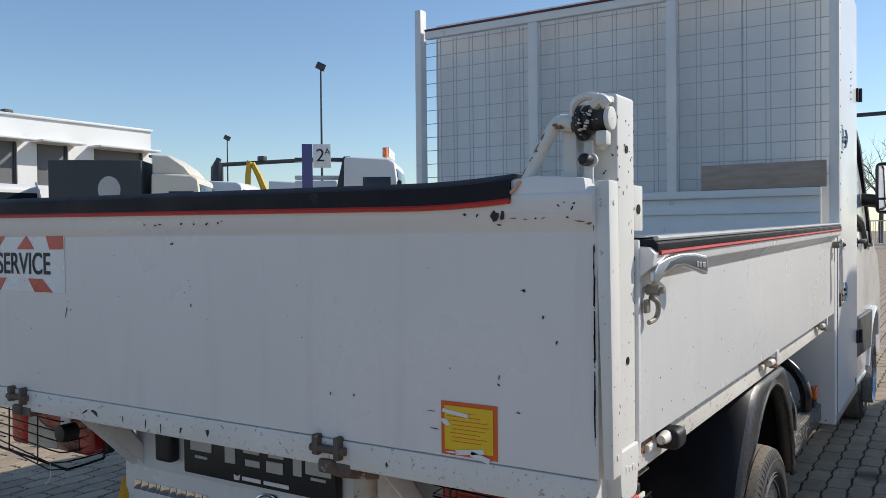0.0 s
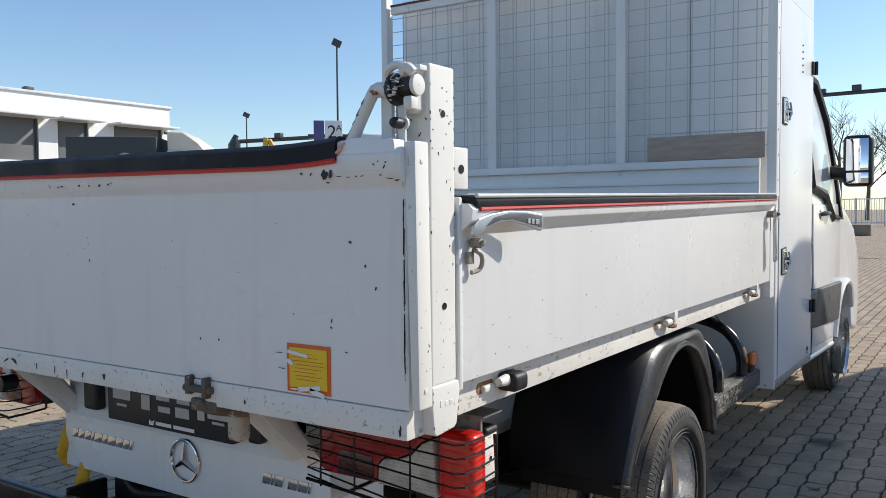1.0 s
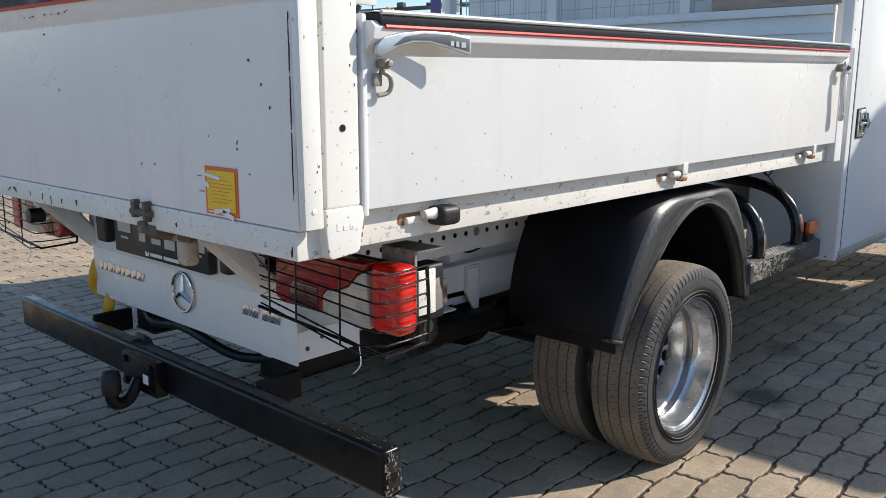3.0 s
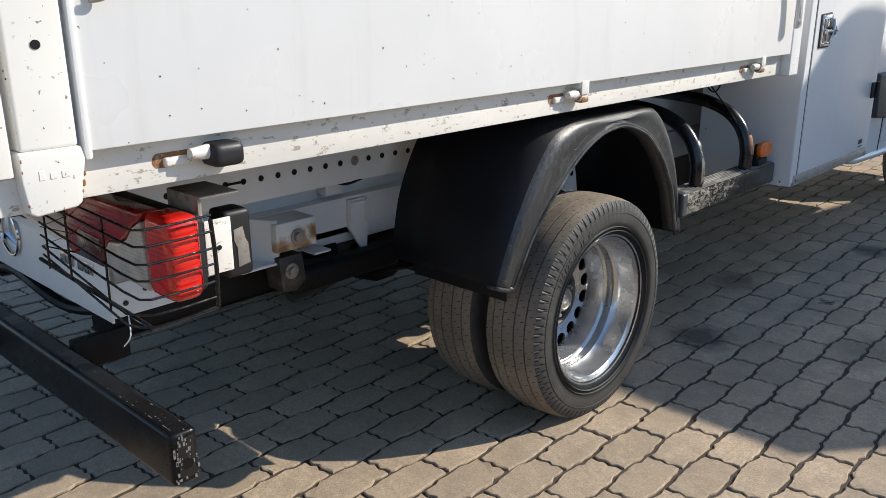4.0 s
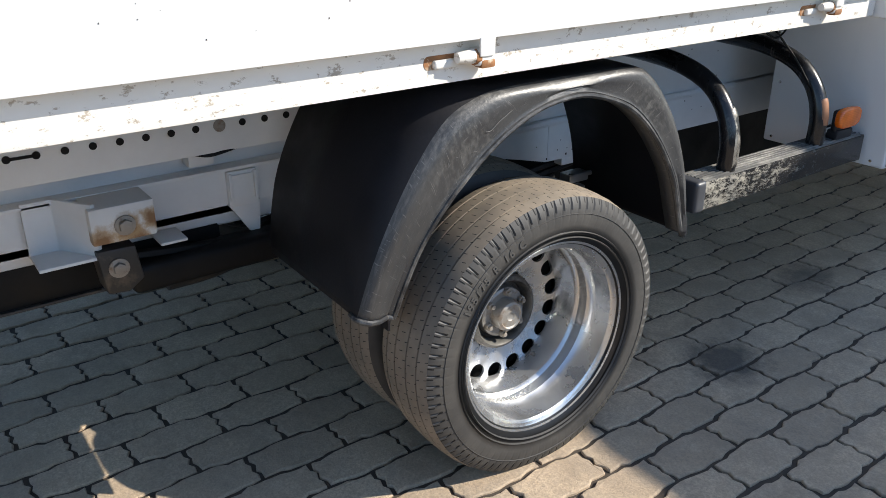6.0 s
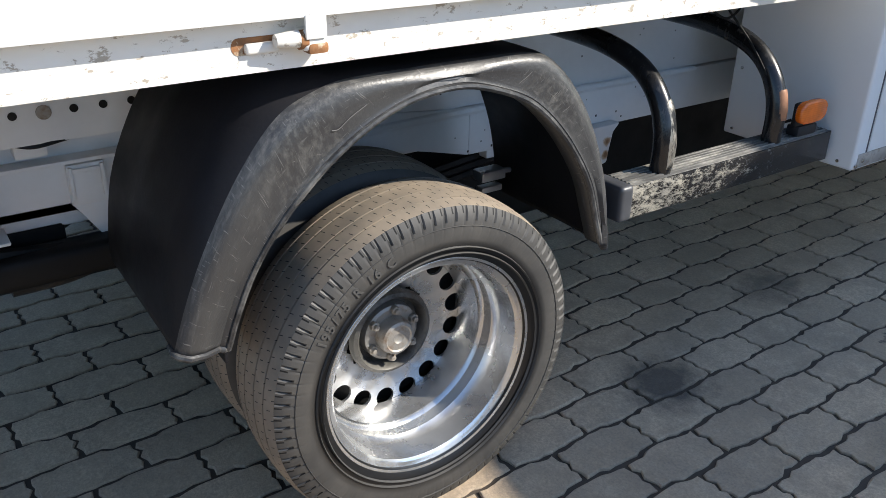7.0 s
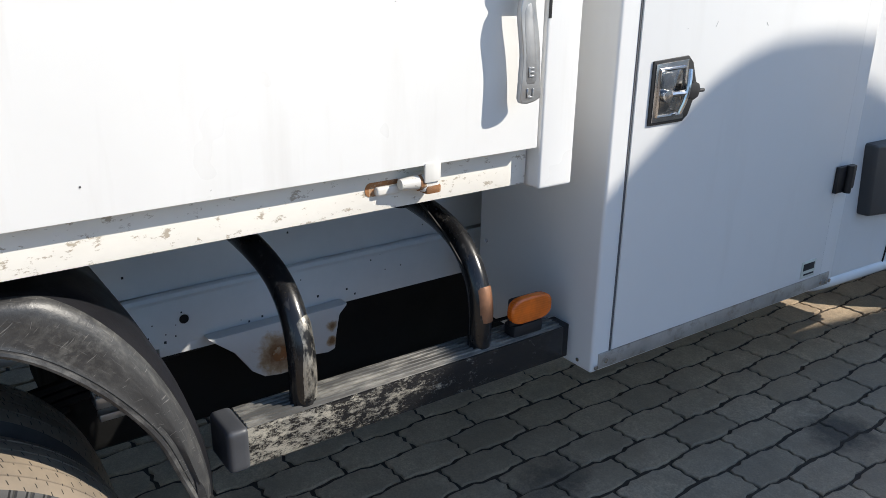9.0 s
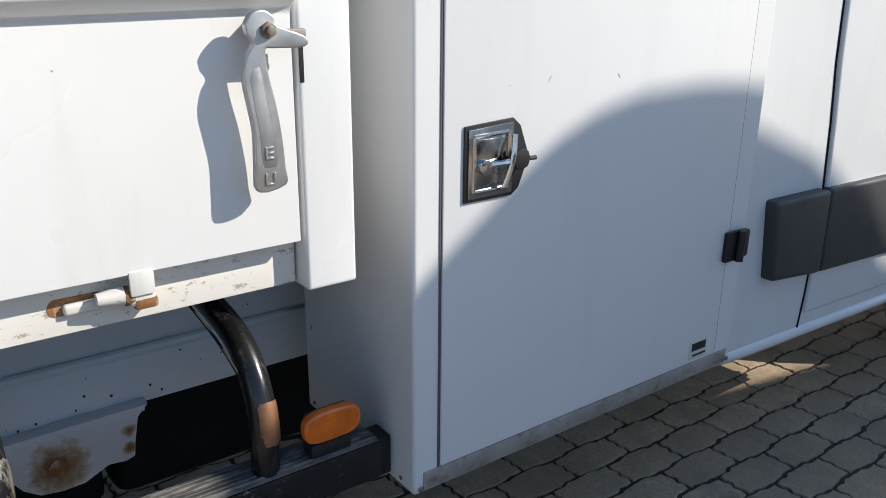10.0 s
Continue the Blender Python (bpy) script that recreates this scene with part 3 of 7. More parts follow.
mark("rust_chip", [(-0.040, 1.425, 0.020, 0.003, 8), (-0.022, 1.421, 0.012, 0.004, 0)], RUST, tailgate, -0.0205, "rusty scratch along the lip")
mark("chip", [(-0.060 + rnd.uniform(-0.02, 0.02), 1.455 + rnd.uniform(-0.010, 0.010), rnd.uniform(0.004, 0.009), 0.0035, rnd.uniform(-60, 60)) for _ in range(9)], INK, tailgate, -0.0205)
cells = [(-0.152, 1.307, 0.011, 0.005, 10), (-0.115, 1.262, 0.004, 0.006, 0), (-0.09, 1.22, 0.003, 0.010, 10), (-0.202, 1.152, 0.002, 0.012, 12), (-0.203, 1.139, 0.006, 0.003, 40), (-0.53, 1.09, 0.003, 0.006, -25), (-0.59, 1.088, 0.0025, 0.006, 20), (-0.165, 1.093, 0.010, 0.002, 5), (-0.345, 1.078, 0.022, 0.0014, -3), (-0.34, 1.046, 0.018, 0.0014, 3), (-1.06, 1.39, 0.005, 0.006, 30), (-1.0, 1.25, 0.003, 0.007, 0), (-1.475, 1.215, 0.0016, 0.030, 18), (-1.455, 1.222, 0.008, 0.0014, -35), (-1.50, 1.40, 0.002, 0.010, -30)]
cells += [(rnd.uniform(-1.9, -0.06), rnd.uniform(1.03, 1.39), rnd.uniform(0.0011, 0.0022), rnd.uniform(0.0012, 0.0036), rnd.uniform(-60, 60)) for _ in range(24)]
mark("chip", cells, INK, tailgate)
mark("edge_chip", [(-0.0195 + rnd.uniform(-0.0006, 0.0004), rnd.uniform(1.00, 1.43), rnd.uniform(0.0010, 0.0030), rnd.choice((rnd.uniform(0.003, 0.010), rnd.uniform(0.012, 0.060))), rnd.uniform(-2, 2)) for _ in range(30)], BLACKSTEEL, tailgate, -0.0058)
# yellow notice with red border, torn
st = mark("warning_sticker", [(-0.265, 1.051, 0.118, 0.098, 0)], ORANGERED, tailgate, -0.001, "torn yellow notice with orange-red border")
mark("yellow_field", [(-0.265, 1.052, 0.102, 0.081, 0)], YELLOW, st, -0.0024)
mark("printed_bar", [(-0.265 + dx, 1.081 - i * 0.0075, w, 0.0011, 0) for i, (dx, w) in enumerate(((0, 0.03), (-0.01, 0.07), (0.0, 0.08), (0.005, 0.076), (0, 0.07), (-0.008, 0.064), (0.002, 0.072), (-0.004, 0.06)))], ORANGERED, st, -0.0032)
mark("tear", [(-0.292, 1.080, 0.055, 0.007, 7), (-0.312, 1.062, 0.022, 0.010, 10), (-0.262, 1.012, 0.060, 0.009, -8), (-0.240, 1.005, 0.040, 0.010, 14), (-0.300, 1.008, 0.03, 0.004, 3)], WHITE, st, -0.0040)
# service mark with red slants
sv = mark("service_sticker", [(-1.712, 1.340, 0.47, 0.152, 0)], FILMWHITE, tailgate, -0.001, "white reflective film with red slanted stripes")


def slants(cells, mat, label="", y=-0.0018):
    for pts in cells:
        part("stripe", prism([(x + 0.044, z + 0.002) for x, z in pts], "y", y - 0.0012, y, 0), mat, sv, label)


slants([[(-1.525, 1.41), (-1.525, 1.375), (-1.585, 1.375), (-1.60, 1.41)], [(-1.69, 1.412), (-1.655, 1.375), (-1.735, 1.375)],
        [(-1.79, 1.412), (-1.87, 1.412), (-1.93, 1.35), (-1.945, 1.30), (-1.875, 1.33)], [(-1.62, 1.297), (-1.575, 1.262), (-1.655, 1.262), (-1.685, 1.297)],
        [(-1.79, 1.297), (-1.86, 1.297), (-1.905, 1.262), (-1.82, 1.262)], [(-1.965, 1.412), (-1.985, 1.412), (-1.985, 1.385)]], STICKERRED)
slants([[(-1.915, 1.345), (-1.88, 1.325), (-1.955, 1.262), (-1.985, 1.268), (-1.975, 1.31)]], PEEL, "peeling bleached corner", -0.0046)
part("lettering", lettering("SERVICE", 0.081, pose(-1.664, -0.0026, 1.336, 90, 0, 0), 0.0004, 0.86, 0.0009), INK, sv, "black letters")

# --- rear sill, tailgate hinges ---
sill = part("rear_sill", box((mir(-0.02), -0.002, 0.940), (-0.02, 0.065, 0.9955), 0.004), RAILWHITE, truck, "worn white sill with paint scraped off")
mark("scrape", [(-1.25, 0.962, 0.0025, 0.016, 0), (-1.165, 0.960, 0.003, 0.020, 4), (-1.11, 0.958, 0.0025, 0.022, -3), (-1.04, 0.962, 0.006, 0.014, 20), (-1.40, 0.966, 0.03, 0.007, -25), (-1.36, 0.966, 0.03, 0.01, 20), (-0.95, 0.966, 0.016, 0.016, 10), (-0.45, 0.962, 0.006, 0.010, 0), (-0.035, 0.955, 0.006, 0.024, 0)], BLACKSTEEL, sill, -0.0028)
for hx in (-0.590, -1.690):
    b = box((hx - 0.040, -0.016, 0.962), (hx - 0.024, 0.02, 1.004), 0.004)
    box((hx + 0.018, -0.018, 0.957), (hx + 0.032, 0.02, 1.004), 0.004, bm=b)
    tube([(hx - 0.046, -0.008, 0.976), (hx + 0.042, -0.008, 0.976)], 0.0085, 10, b)
    box((hx - 0.03, -0.004, 0.925), (hx + 0.05, 0.03, 0.95), 0.004, bm=b)
    box((hx - 0.030, -0.010, 0.925), (hx + 0.012, 0.03, 0.955), 0.008, bm=b)
    hinge = part("gate_hinge", b, HINGERUST, truck, "scraped rusty tailgate hinge")
    if hx < -1:
        continue
    b = tube(arc([(hx + 0.0, 0.0, 0.945), (hx + 0.012, 0.01, 0.932), (hx + 0.03, 0.05, 0.920), (hx + 0.055, 0.08, 0.915)]), 0.015, 10)
    part("hinge_stop", box((hx - 0.010, 0.07, 0.838), (hx + 0.036, 0.11, 0.908), 0.016, 3), BEIGEPAINT, hinge, "chipped beige stop block")
    part("hinge_arm", b, HINGERUST, hinge)

# --- corner posts ---
for s in (1, -1):
    fx = (lambda x: x) if s > 0 else mir
    lo, hi = sorted((fx(-0.056), fx(0.0)))
    post = part("corner_post", box((lo, 0.050, 1.034), (hi, 0.132, 1.640), 0.006, 3), POSTWHITE, truck, "square white corner post with chipped edges")
    for z in (1.183, 1.549):
        part("bolt_hole", disc((fx(0.0003), 0.092, z), 0.0068, "x", 0.0012 * s, 14, None, 0), GREASESHADE, post)
    b = box((min(fx(-0.010), fx(-0.002)), 0.130, 1.408), (max(fx(-0.010), fx(-0.002)), 0.182, 1.490), 0.008)
    part("ear_plate", b, POSTWHITE, post)
    part("bolt_hole", disc((fx(-0.0017), 0.156, 1.447), 0.009, "x", 0.0012 * s, 12, None, 0), GREASESHADE, post)
    # foot casting, wider at the bottom
    b = bmesh.new()
    prism([(0.046, 1.034), (0.134, 1.034), (0.138, 1.015), (0.126, 0.949), (0.118, 0.943), (0.060, 0.938), (0.051, 0.944), (0.046, 0.99)], "x", fx(-0.06), fx(0.004), 0.0035, 3, b)
    foot = part("post_foot", b, POSTWHITE, truck, "cast white post foot with raised maker's mark")
    b = bmesh.new()
    for dy, dz, w, h in ((0.074, 1.012, 0.010, 0.018), (0.090, 1.010, 0.012, 0.013), (0.107, 1.010, 0.014, 0.013)):
        box((fx(0.0032), dy - w * 0.4, dz - 0.014 - h * 0.4), (fx(0.0050), dy + w * 0.4, dz - 0.014 + h * 0.4), 0.0006, 1, b)
    part("raised_mark", b, POSTWHITE, foot)
    b = bmesh.new()
    for y, z, r in ((0.134, 0.992, 0.004), (0.131, 0.978, 0.006), (0.1285, 0.966, 0.003), (0.098, 0.944, 0.003), (0.084, 0.943, 0.002), (0.052, 0.956, 0.003), (0.049, 1.006, 0.003), (0.049, 1.022, 0.004)):
        box((min(fx(-0.008), fx(0.0042)), y - r * 0.6, z - r), (max(fx(-0.008), fx(0.0042)), y + r * 0.6, z + r), r * 0.4, 1, b)
    tagged(part("edge_chip", b, RUST, foot), "small rusty chips along the edges", kind="stuff")
    mark("edge_chip", [(fx(-0.0555), z, 0.003, h, 0) for z, h in ((1.60, 0.02), (1.33, 0.04), (1.12, 0.05), (1.08, 0.02))], BLACKSTEEL, post, 0.0492)
    rc = random.Random(31)
    mark("paint_chip", [(fx(rc.uniform(-0.052, -0.004)), 1.64 - abs(rc.gauss(0, 0.16)), rc.uniform(0.0015, 0.005), rc.uniform(0.0015, 0.006), rc.uniform(-60, 60)) for _ in range(26)], BLACKSTEEL, post, 0.0494)
    b = bmesh.new()
    for _ in range(34):
        y, z, w, h = rc.choice((rc.uniform(0.053, 0.13), rc.choice((0.0525, 0.1295)))), 1.635 - abs(rc.gauss(0, 0.2)), rc.uniform(0.001, 0.0035), rc.uniform(0.0015, 0.007)
        box((fx(-0.0002), y - w / 2, z - h / 2), (fx(0.0006), y + w / 2, z + h / 2), 0, bm=b)
    tagged(part("paint_chip", b, BLACKSTEEL, post), "small dark chips in the paint", kind="stuff")
    # top pivot of the gate: a pin along x through bracket, boss and arm
    a, c = sorted((fx(-0.054), fx(-0.004)))
    b = prism([(fx(-0.050), 1.548), (fx(-0.056), 1.565), (fx(-0.056), 1.622), (fx(-0.045), 1.634), (fx(-0.004), 1.634), (fx(-0.004), 1.624), (fx(-0.012), 1.620), (fx(-0.012), 1.552), (fx(-0.02), 1.545)], "y", 0.028, 0.051, 0.003)
    piv = part("gate_pivot", b, POSTWHITE, truck, "white pivot bracket with grease")
    b = tube([(fx(-0.090), 0.006, 1.590), (fx(0.004), 0.006, 1.590)], 0.011, 12)
    part("pivot_pin", b, DIRTYSTEEL, piv)
    b = disc((fx(-0.024), 0.006, 1.592), 0.021, "x", 0.024 * s, 6, None, 0.003)
    part("nut", b, BLACKSTEEL, piv, "large grimy hexagon nut")
    part("washer", disc((fx(0.000), 0.006, 1.592), 0.0195, "x", 0.010 * s, 18, None, 0.004), POSTWHITE, piv, "white painted end of the pin")
    b = disc((fx(-0.048), 0.006, 1.588), 0.030, "x", 0.012 * s, 14, disc((fx(-0.036), 0.006, 1.592), 0.025, "x", 0.012 * s, 14), 0.004)
    part("boss", b, BLACKSTEEL, piv, "greasy black boss with paint flakes")
    b = tube(arc([(fx(-0.056), 0.000, 1.600), (fx(-0.050), -0.008, 1.620), (fx(-0.030), -0.010, 1.629), (fx(-0.010), -0.008, 1.626)]), 0.0075, 8)
    tube(arc([(fx(-0.018), -0.004, 1.614), (fx(-0.004), -0.010, 1.622), (fx(0.006), -0.006, 1.612)]), 0.010, 8, b)
    box((min(fx(-0.014), fx(0.006)), -0.012, 1.548), (max(fx(-0.014), fx(0.006)), 0.010, 1.572), 0.005, bm=b)
    part("hook", b, POSTWHITE, piv, "flaking white hook with worn edges")
    b = bmesh.new()
    rk2 = random.Random(9)
    for _ in range(30):
        a, q = rk2.uniform(0, 6.28), rk2.uniform(0.3, 1.0)
        r = rk2.uniform(0.0008, 0.0024)
        box((fx(-0.030 + 0.022 * q * math.cos(a)) - r, -0.0262 + 0.004 * q, 1.590 + 0.026 * q * math.sin(a) - r), (fx(-0.030 + 0.022 * q * math.cos(a)) + r * 0.6, -0.0150, 1.590 + 0.026 * q * math.sin(a) + r * 0.7), 0.0008, 1, b)
    tagged(part("paint_flake", b, POSTWHITE, piv), "flakes of white paint on the greasy pivot", kind="stuff")
    b = tube([(fx(-0.034), 0.012, 1.526), (fx(-0.034), 0.004, 1.526), (fx(-0.034), -0.010, 1.526), (fx(-0.034), -0.016, 1.526), (fx(-0.034), -0.018, 1.526)], [0.0085, 0.0105, 0.0105, 0.008, 0.003], 16)
    part("pin_head", b, SMOOTHPLASTIC, piv, "black rubber buffer")
    part("buffer_ring", disc((fx(-0.031), 0.010, 1.526), 0.0120, "y", 0.006, 16, None, 0.002), POSTWHITE, piv)
    b = box((min(fx(-0.063), fx(-0.046)), 0.030, 1.486), (max(fx(-0.063), fx(-0.046)), 0.036, 1.605), 0.002)
    box((min(fx(-0.044), fx(-0.028)), 0.012, 1.486), (max(fx(-0.044), fx(-0.028)), 0.018, 1.560), 0.002, bm=b)
    part("pivot_plate", b, POSTWHITE, piv, "upright white plates behind the pivot")
    b = prism([(fx(-0.080), 1.482), (fx(-0.080), 1.575), (fx(-0.074), 1.604), (fx(-0.060), 1.604), (fx(-0.055), 1.596), (fx(-0.055), 1.482)], "y", 0.008, 0.018, 0.002)
    tube(arc([(fx(-0.056), 0.002, 1.588), (fx(-0.080), 0.002, 1.590), (fx(-0.094), 0.001, 1.582), (fx(-0.142), -0.004, 1.496)]), [0.0150] * 7 + [0.0115] * 12, 12, b)
    arm = part("gate_arm", b, POSTWHITE, tailgate, "bent white arm with chipped paint")
    b = bmesh.new()
    for a, c in ((0.02, 0.16), (0.20, 0.42), (0.50, 0.60), (0.66, 0.95)):
        ends = [(fx(-0.104 - 0.048 * q), -0.010, 1.575 - 0.080 * q) for q in (a, (a + c) / 2 + 0.02, c)]
        tube(ends, [0.0010, 0.0024, 0.0012], 5, b)
    for x, z, r in ((-0.078, 1.582, 0.006), (-0.085, 1.586, 0.004), (-0.072, 1.580, 0.003), (-0.120, 1.545, 0.003)):
        box((fx(x) - r, -0.0136, z - r * 0.6), (fx(x) + r, -0.0118, z + r * 0.5), 0.0006, 1, b)
    tagged(part("edge_chip", b, RUST, arm), "rusty chips along the arm", kind="stuff")

# --- side boards, levers ---
shaped()
for s in (1, -1):
    fx = (lambda x: x) if s > 0 else mir
    prof = [(fx(0), 1.034), (fx(0), 1.330), (fx(0.005), 1.338), (fx(0.027), 1.356), (fx(0.030), 1.378), (fx(0.020), 1.388), (fx(-0.034), 1.392), (fx(-0.036), 1.034)]
    b = prism(prof, "y", 0.146, 2.755, 0.0025)
    for v in b.verts:
        v.co.z += 0.008 if v.co.z < 1.3 else 0.0148 * v.co.y - 0.0075
    board = part("side_board", b, WHITE, truck, "white dropside board with specks of dirt")
    b = box((min(fx(-0.03), fx(0.004)), 0.139, 1.030), (max(fx(-0.03), fx(0.004)), 0.1505, 1.396), 0.004)
    part("end_strip", b, WHITE, board)
    b = prism([(fx(0.032), 1.380), (fx(0.032), 1.394), (fx(0.022), 1.401), (fx(-0.036), 1.404), (fx(-0.036), 1.393), (fx(0.010), 1.389)], "y", 0.160, 2.744, 0.002)
    for v in b.verts:
        v.co.z += 0.0148 * v.co.y - 0.0075
    part("rubber_edging", b, RUBBER, board, "black rubber edging along the board")
    # Dust and sunlight on the edging's slanted top, both in the bead's grey.
    part("sunlit_dusty_bead", tube([(fx(0.0265), 0.165, 1.398), (fx(0.0265), 2.742, 1.436)], 0.0048, 8), GREYPRINT, board, "grey bead for the dusty, sunlit top of the edging")
    part("red_welt", tube([(fx(0.0315), 0.17, 1.373), (fx(0.0315), 2.742, 1.411)], 0.0042, 6), RED, board, "red welt")
    b = box((min(fx(-0.034), fx(0.008)), 0.165, 1.4042), (max(fx(-0.034), fx(0.008)), 2.742, 1.4072), 0.001)
    for v in b.verts:
        v.co.z += 0.0148 * v.co.y - 0.0075
    part("top_strip", b, ALU, board, "dull metal top strip")
    if s > 0:
        rs = random.Random(11)
        b = bmesh.new()
        for _ in range(30):
            y, z, r = rs.choice((rs.uniform(0.2, 1.2), rs.uniform(0.2, 2.7))), rs.uniform(1.07, 1.32), rs.uniform(0.0004, 0.0010)
            box((0.0002, y - r, z - r * rs.uniform(0.8, 2.6)), (0.0009, y + r, z + r), 0, bm=b)
        tagged(part("dirt_speck", b, INK, board), "tiny dark specks of dirt", kind="stuff")

    # rear lever, swung along the board
    def bend(b):
        for v in b.verts:
            v.co.x += s * (0.018 + 0.0335 * (v.co.y - 0.15) / 0.22)
            v.co.z += 0.003
        return b
    out = [(0.150, 1.322), (0.153, 1.338), (0.168, 1.352), (0.205, 1.361), (0.257, 1.3665), (0.315, 1.366), (0.366, 1.360), (0.372, 1.354), (0.372, 1.328), (0.365, 1.324), (0.318, 1.335), (0.270, 1.344), (0.230, 1.343), (0.200, 1.335), (0.178, 1.324), (0.160, 1.316)]
    ax = fx(0.0)
    lever = part("locking_lever", bend(prism(out, "x", ax, ax + 0.010 * s, 0.0028, 3)), ALU, board, "cast aluminium locking lever swung along the board")
    # The hollow covers most of the face and carries a painted dark reflection.
    out = [(0.186, 1.336), (0.212, 1.354), (0.257, 1.3615), (0.315, 1.361), (0.366, 1.355), (0.366, 1.331), (0.319, 1.340), (0.271, 1.349), (0.231, 1.348), (0.203, 1.340)]
    part("groove", bend(prism(out, "x", ax + 0.0095 * s, ax + 0.0108 * s, 0.0005)), LEVERREFLECT, lever, "hollow of the lever, darkened for what it reflects")
    b = bmesh.new()
    for dy, dz, w, h in ((0.322, 1.345, 0.009, 0.010), (0.335, 1.344, 0.008, 0.010), (0.350, 1.343, 0.012, 0.010)):
        box((ax + 0.0106 * s, dy - w / 2, dz - h / 2), (ax + 0.0120 * s, dy + w / 2, dz + h / 2), 0.0004, 1, b)
    part("raised_mark", bend(b), ALU, lever)
    b = disc((fx(0.004), 0.180, 1.308), 0.010, "x", 0.024 * s, 6)
    disc((fx(0.028), 0.180, 1.308), 0.006, "x", 0.008 * s, 10, b)
    part("lever_bolt", b, DIRTYSTEEL, board)
    b = tube(arc([(fx(0.014), 0.172, 1.296), (fx(0.020), 0.190, 1.286), (fx(0.020), 0.194, 1.268), (fx(0.016), 0.188, 1.256), (fx(0.012), 0.168, 1.252)]), 0.0046, 9)
    box((min(fx(0.004), fx(0.012)), 0.160, 1.268), (max(fx(0.004), fx(0.012)), 0.180, 1.292), 0.003, bm=b)
    part("lever_hook", b, DIRTYSTEEL, board, "steel hook of the lever")
    # front lever, hanging
    out = [(2.660, 1.352), (2.670, 1.366), (2.686, 1.370), (2.699, 1.362), (2.704, 1.350), (2.742, 1.336), (2.742, 1.322), (2.696, 1.322), (2.686, 1.320), (2.687, 1.290), (2.694, 1.250), (2.699, 1.205), (2.701, 1.165), (2.701, 1.142), (2.668, 1.136), (2.666, 1.170), (2.667, 1.215), (2.663, 1.250), (2.659, 1.285), (2.660, 1.312), (2.669, 1.328), (2.662, 1.340)]
    out = [(2.693 + (y - 2.681) * (1.22 if z < 1.30 else 1.0), z) for y, z in out]
    out = [(v.y, v.z) for v in arc([(0, y, z) for y, z in out], 3)]
    lever = part("locking_lever", prism(out, "x", fx(0.030), fx(0.042), 0.0035, 3), ALU, board, "cast aluminium locking lever hanging down")
    slot = [(2.666, 1.285), (2.670, 1.298), (2.677, 1.300), (2.681, 1.290), (2.685, 1.26), (2.691, 1.215), (2.693, 1.175), (2.690, 1.168), (2.677, 1.168), (2.674, 1.175), (2.673, 1.215), (2.669, 1.25)]
    slot = [(2.693 + (y - 2.6815) * 1.22, z) for y, z in slot]
    part("groove", prism(slot, "x", fx(0.0405), fx(0.0424), 0.001), ALUHOLLOW, lever, "polished hollow of the lever")
    b = bmesh.new()
    for dy, dz, w, h in ((0.006, 1.153, 0.003, 0.016), (-0.006, 1.153, 0.003, 0.016), (0, 1.146, 0.012, 0.003), (0.002, 1.181, 0.010, 0.003), (0.002, 1.188, 0.010, 0.003), (0.002, 1.195, 0.010, 0.003), (-0.004, 1.188, 0.003, 0.017)):
        box((fx(0.0426), 2.694 + dy - w / 2, dz - h / 2), (fx(0.0442), 2.694 + dy + w / 2, dz + h / 2), 0.0005, 1, b)
    part("raised_mark", b, ALU, lever)
    b = disc((fx(0.002), 2.702, 1.345), 0.015, "x", 0.034 * s, 16)
    disc((fx(0.042), 2.702, 1.345), 0.011, "x", 0.006 * s, 6, b)
    disc((fx(0.048), 2.702, 1.345), 0.006, "x", 0.006 * s, 10, b)
    box((min(fx(0.03), fx(0.040)), 2.715, 1.325), (max(fx(0.03), fx(0.040)), 2.757, 1.345), 0.002, bm=b)
    part("lever_bolt", b, DIRTYSTEEL, board)

    # --- side rail with its three hinges ---
    lo, hi = sorted((fx(-0.10), fx(-0.034)))
    rail = part("side_rail", box((lo, 0.128, 0.966), (hi, 2.760, 1.041), 0.004), RAILWHITE, truck, "white bed rail with flaking paint")
    for y0, cap in ((0.262, True), (1.318, False), (2.416, False)):
        pts = [(y0 + 0.006 + 0.010 * math.cos(a), 1.005 + 0.012 * math.sin(a)) for a in np.linspace(math.pi / 2, 3 * math.pi / 2, 9)]
        part("hinge_slot", prism(pts + [(y0 + 0.060, 0.993), (y0 + 0.060, 1.017)], "x", fx(-0.0345), fx(-0.0332), 0.0), RUST, rail, "rusty slot")
        b = box((min(fx(-0.039), fx(-0.024)), y0 + 0.014, 0.994), (max(fx(-0.039), fx(-0.024)), y0 + 0.064, 1.009), 0.005, 3)
        tube([(fx(-0.014), y0 + 0.052, 1.012), (fx(-0.014), y0 + 0.086, 1.012)], [0.009, 0.013], 12, b)
        hp = part("hinge_pin", b, RAILWHITE, rail, "white hinge pin")
        b = box((min(fx(-0.04), fx(-0.002)), y0 + 0.090, 0.994), (max(fx(-0.03), fx(-0.002)), y0 + 0.126, 1.024), 0.008, 3)
        if not cap:
            box((min(fx(-0.004), fx(0.002)), y0 + 0.092, 1.012), (max(fx(-0.004), fx(0.002)), y0 + 0.124, 1.046), 0.002, bm=b)
        part("hinge_knuckle", b, POSTWHITE, rail)
        b = disc((fx(-0.014), y0 + 0.086, 1.010), 0.014, "y", 0.012, 10)
        if not cap:
            box((min(fx(-0.026), fx(0.0)), y0 + 0.096, 0.990), (max(fx(-0.026), fx(0.0)), y0 + 0.128, 1.006), 0.006, bm=b)
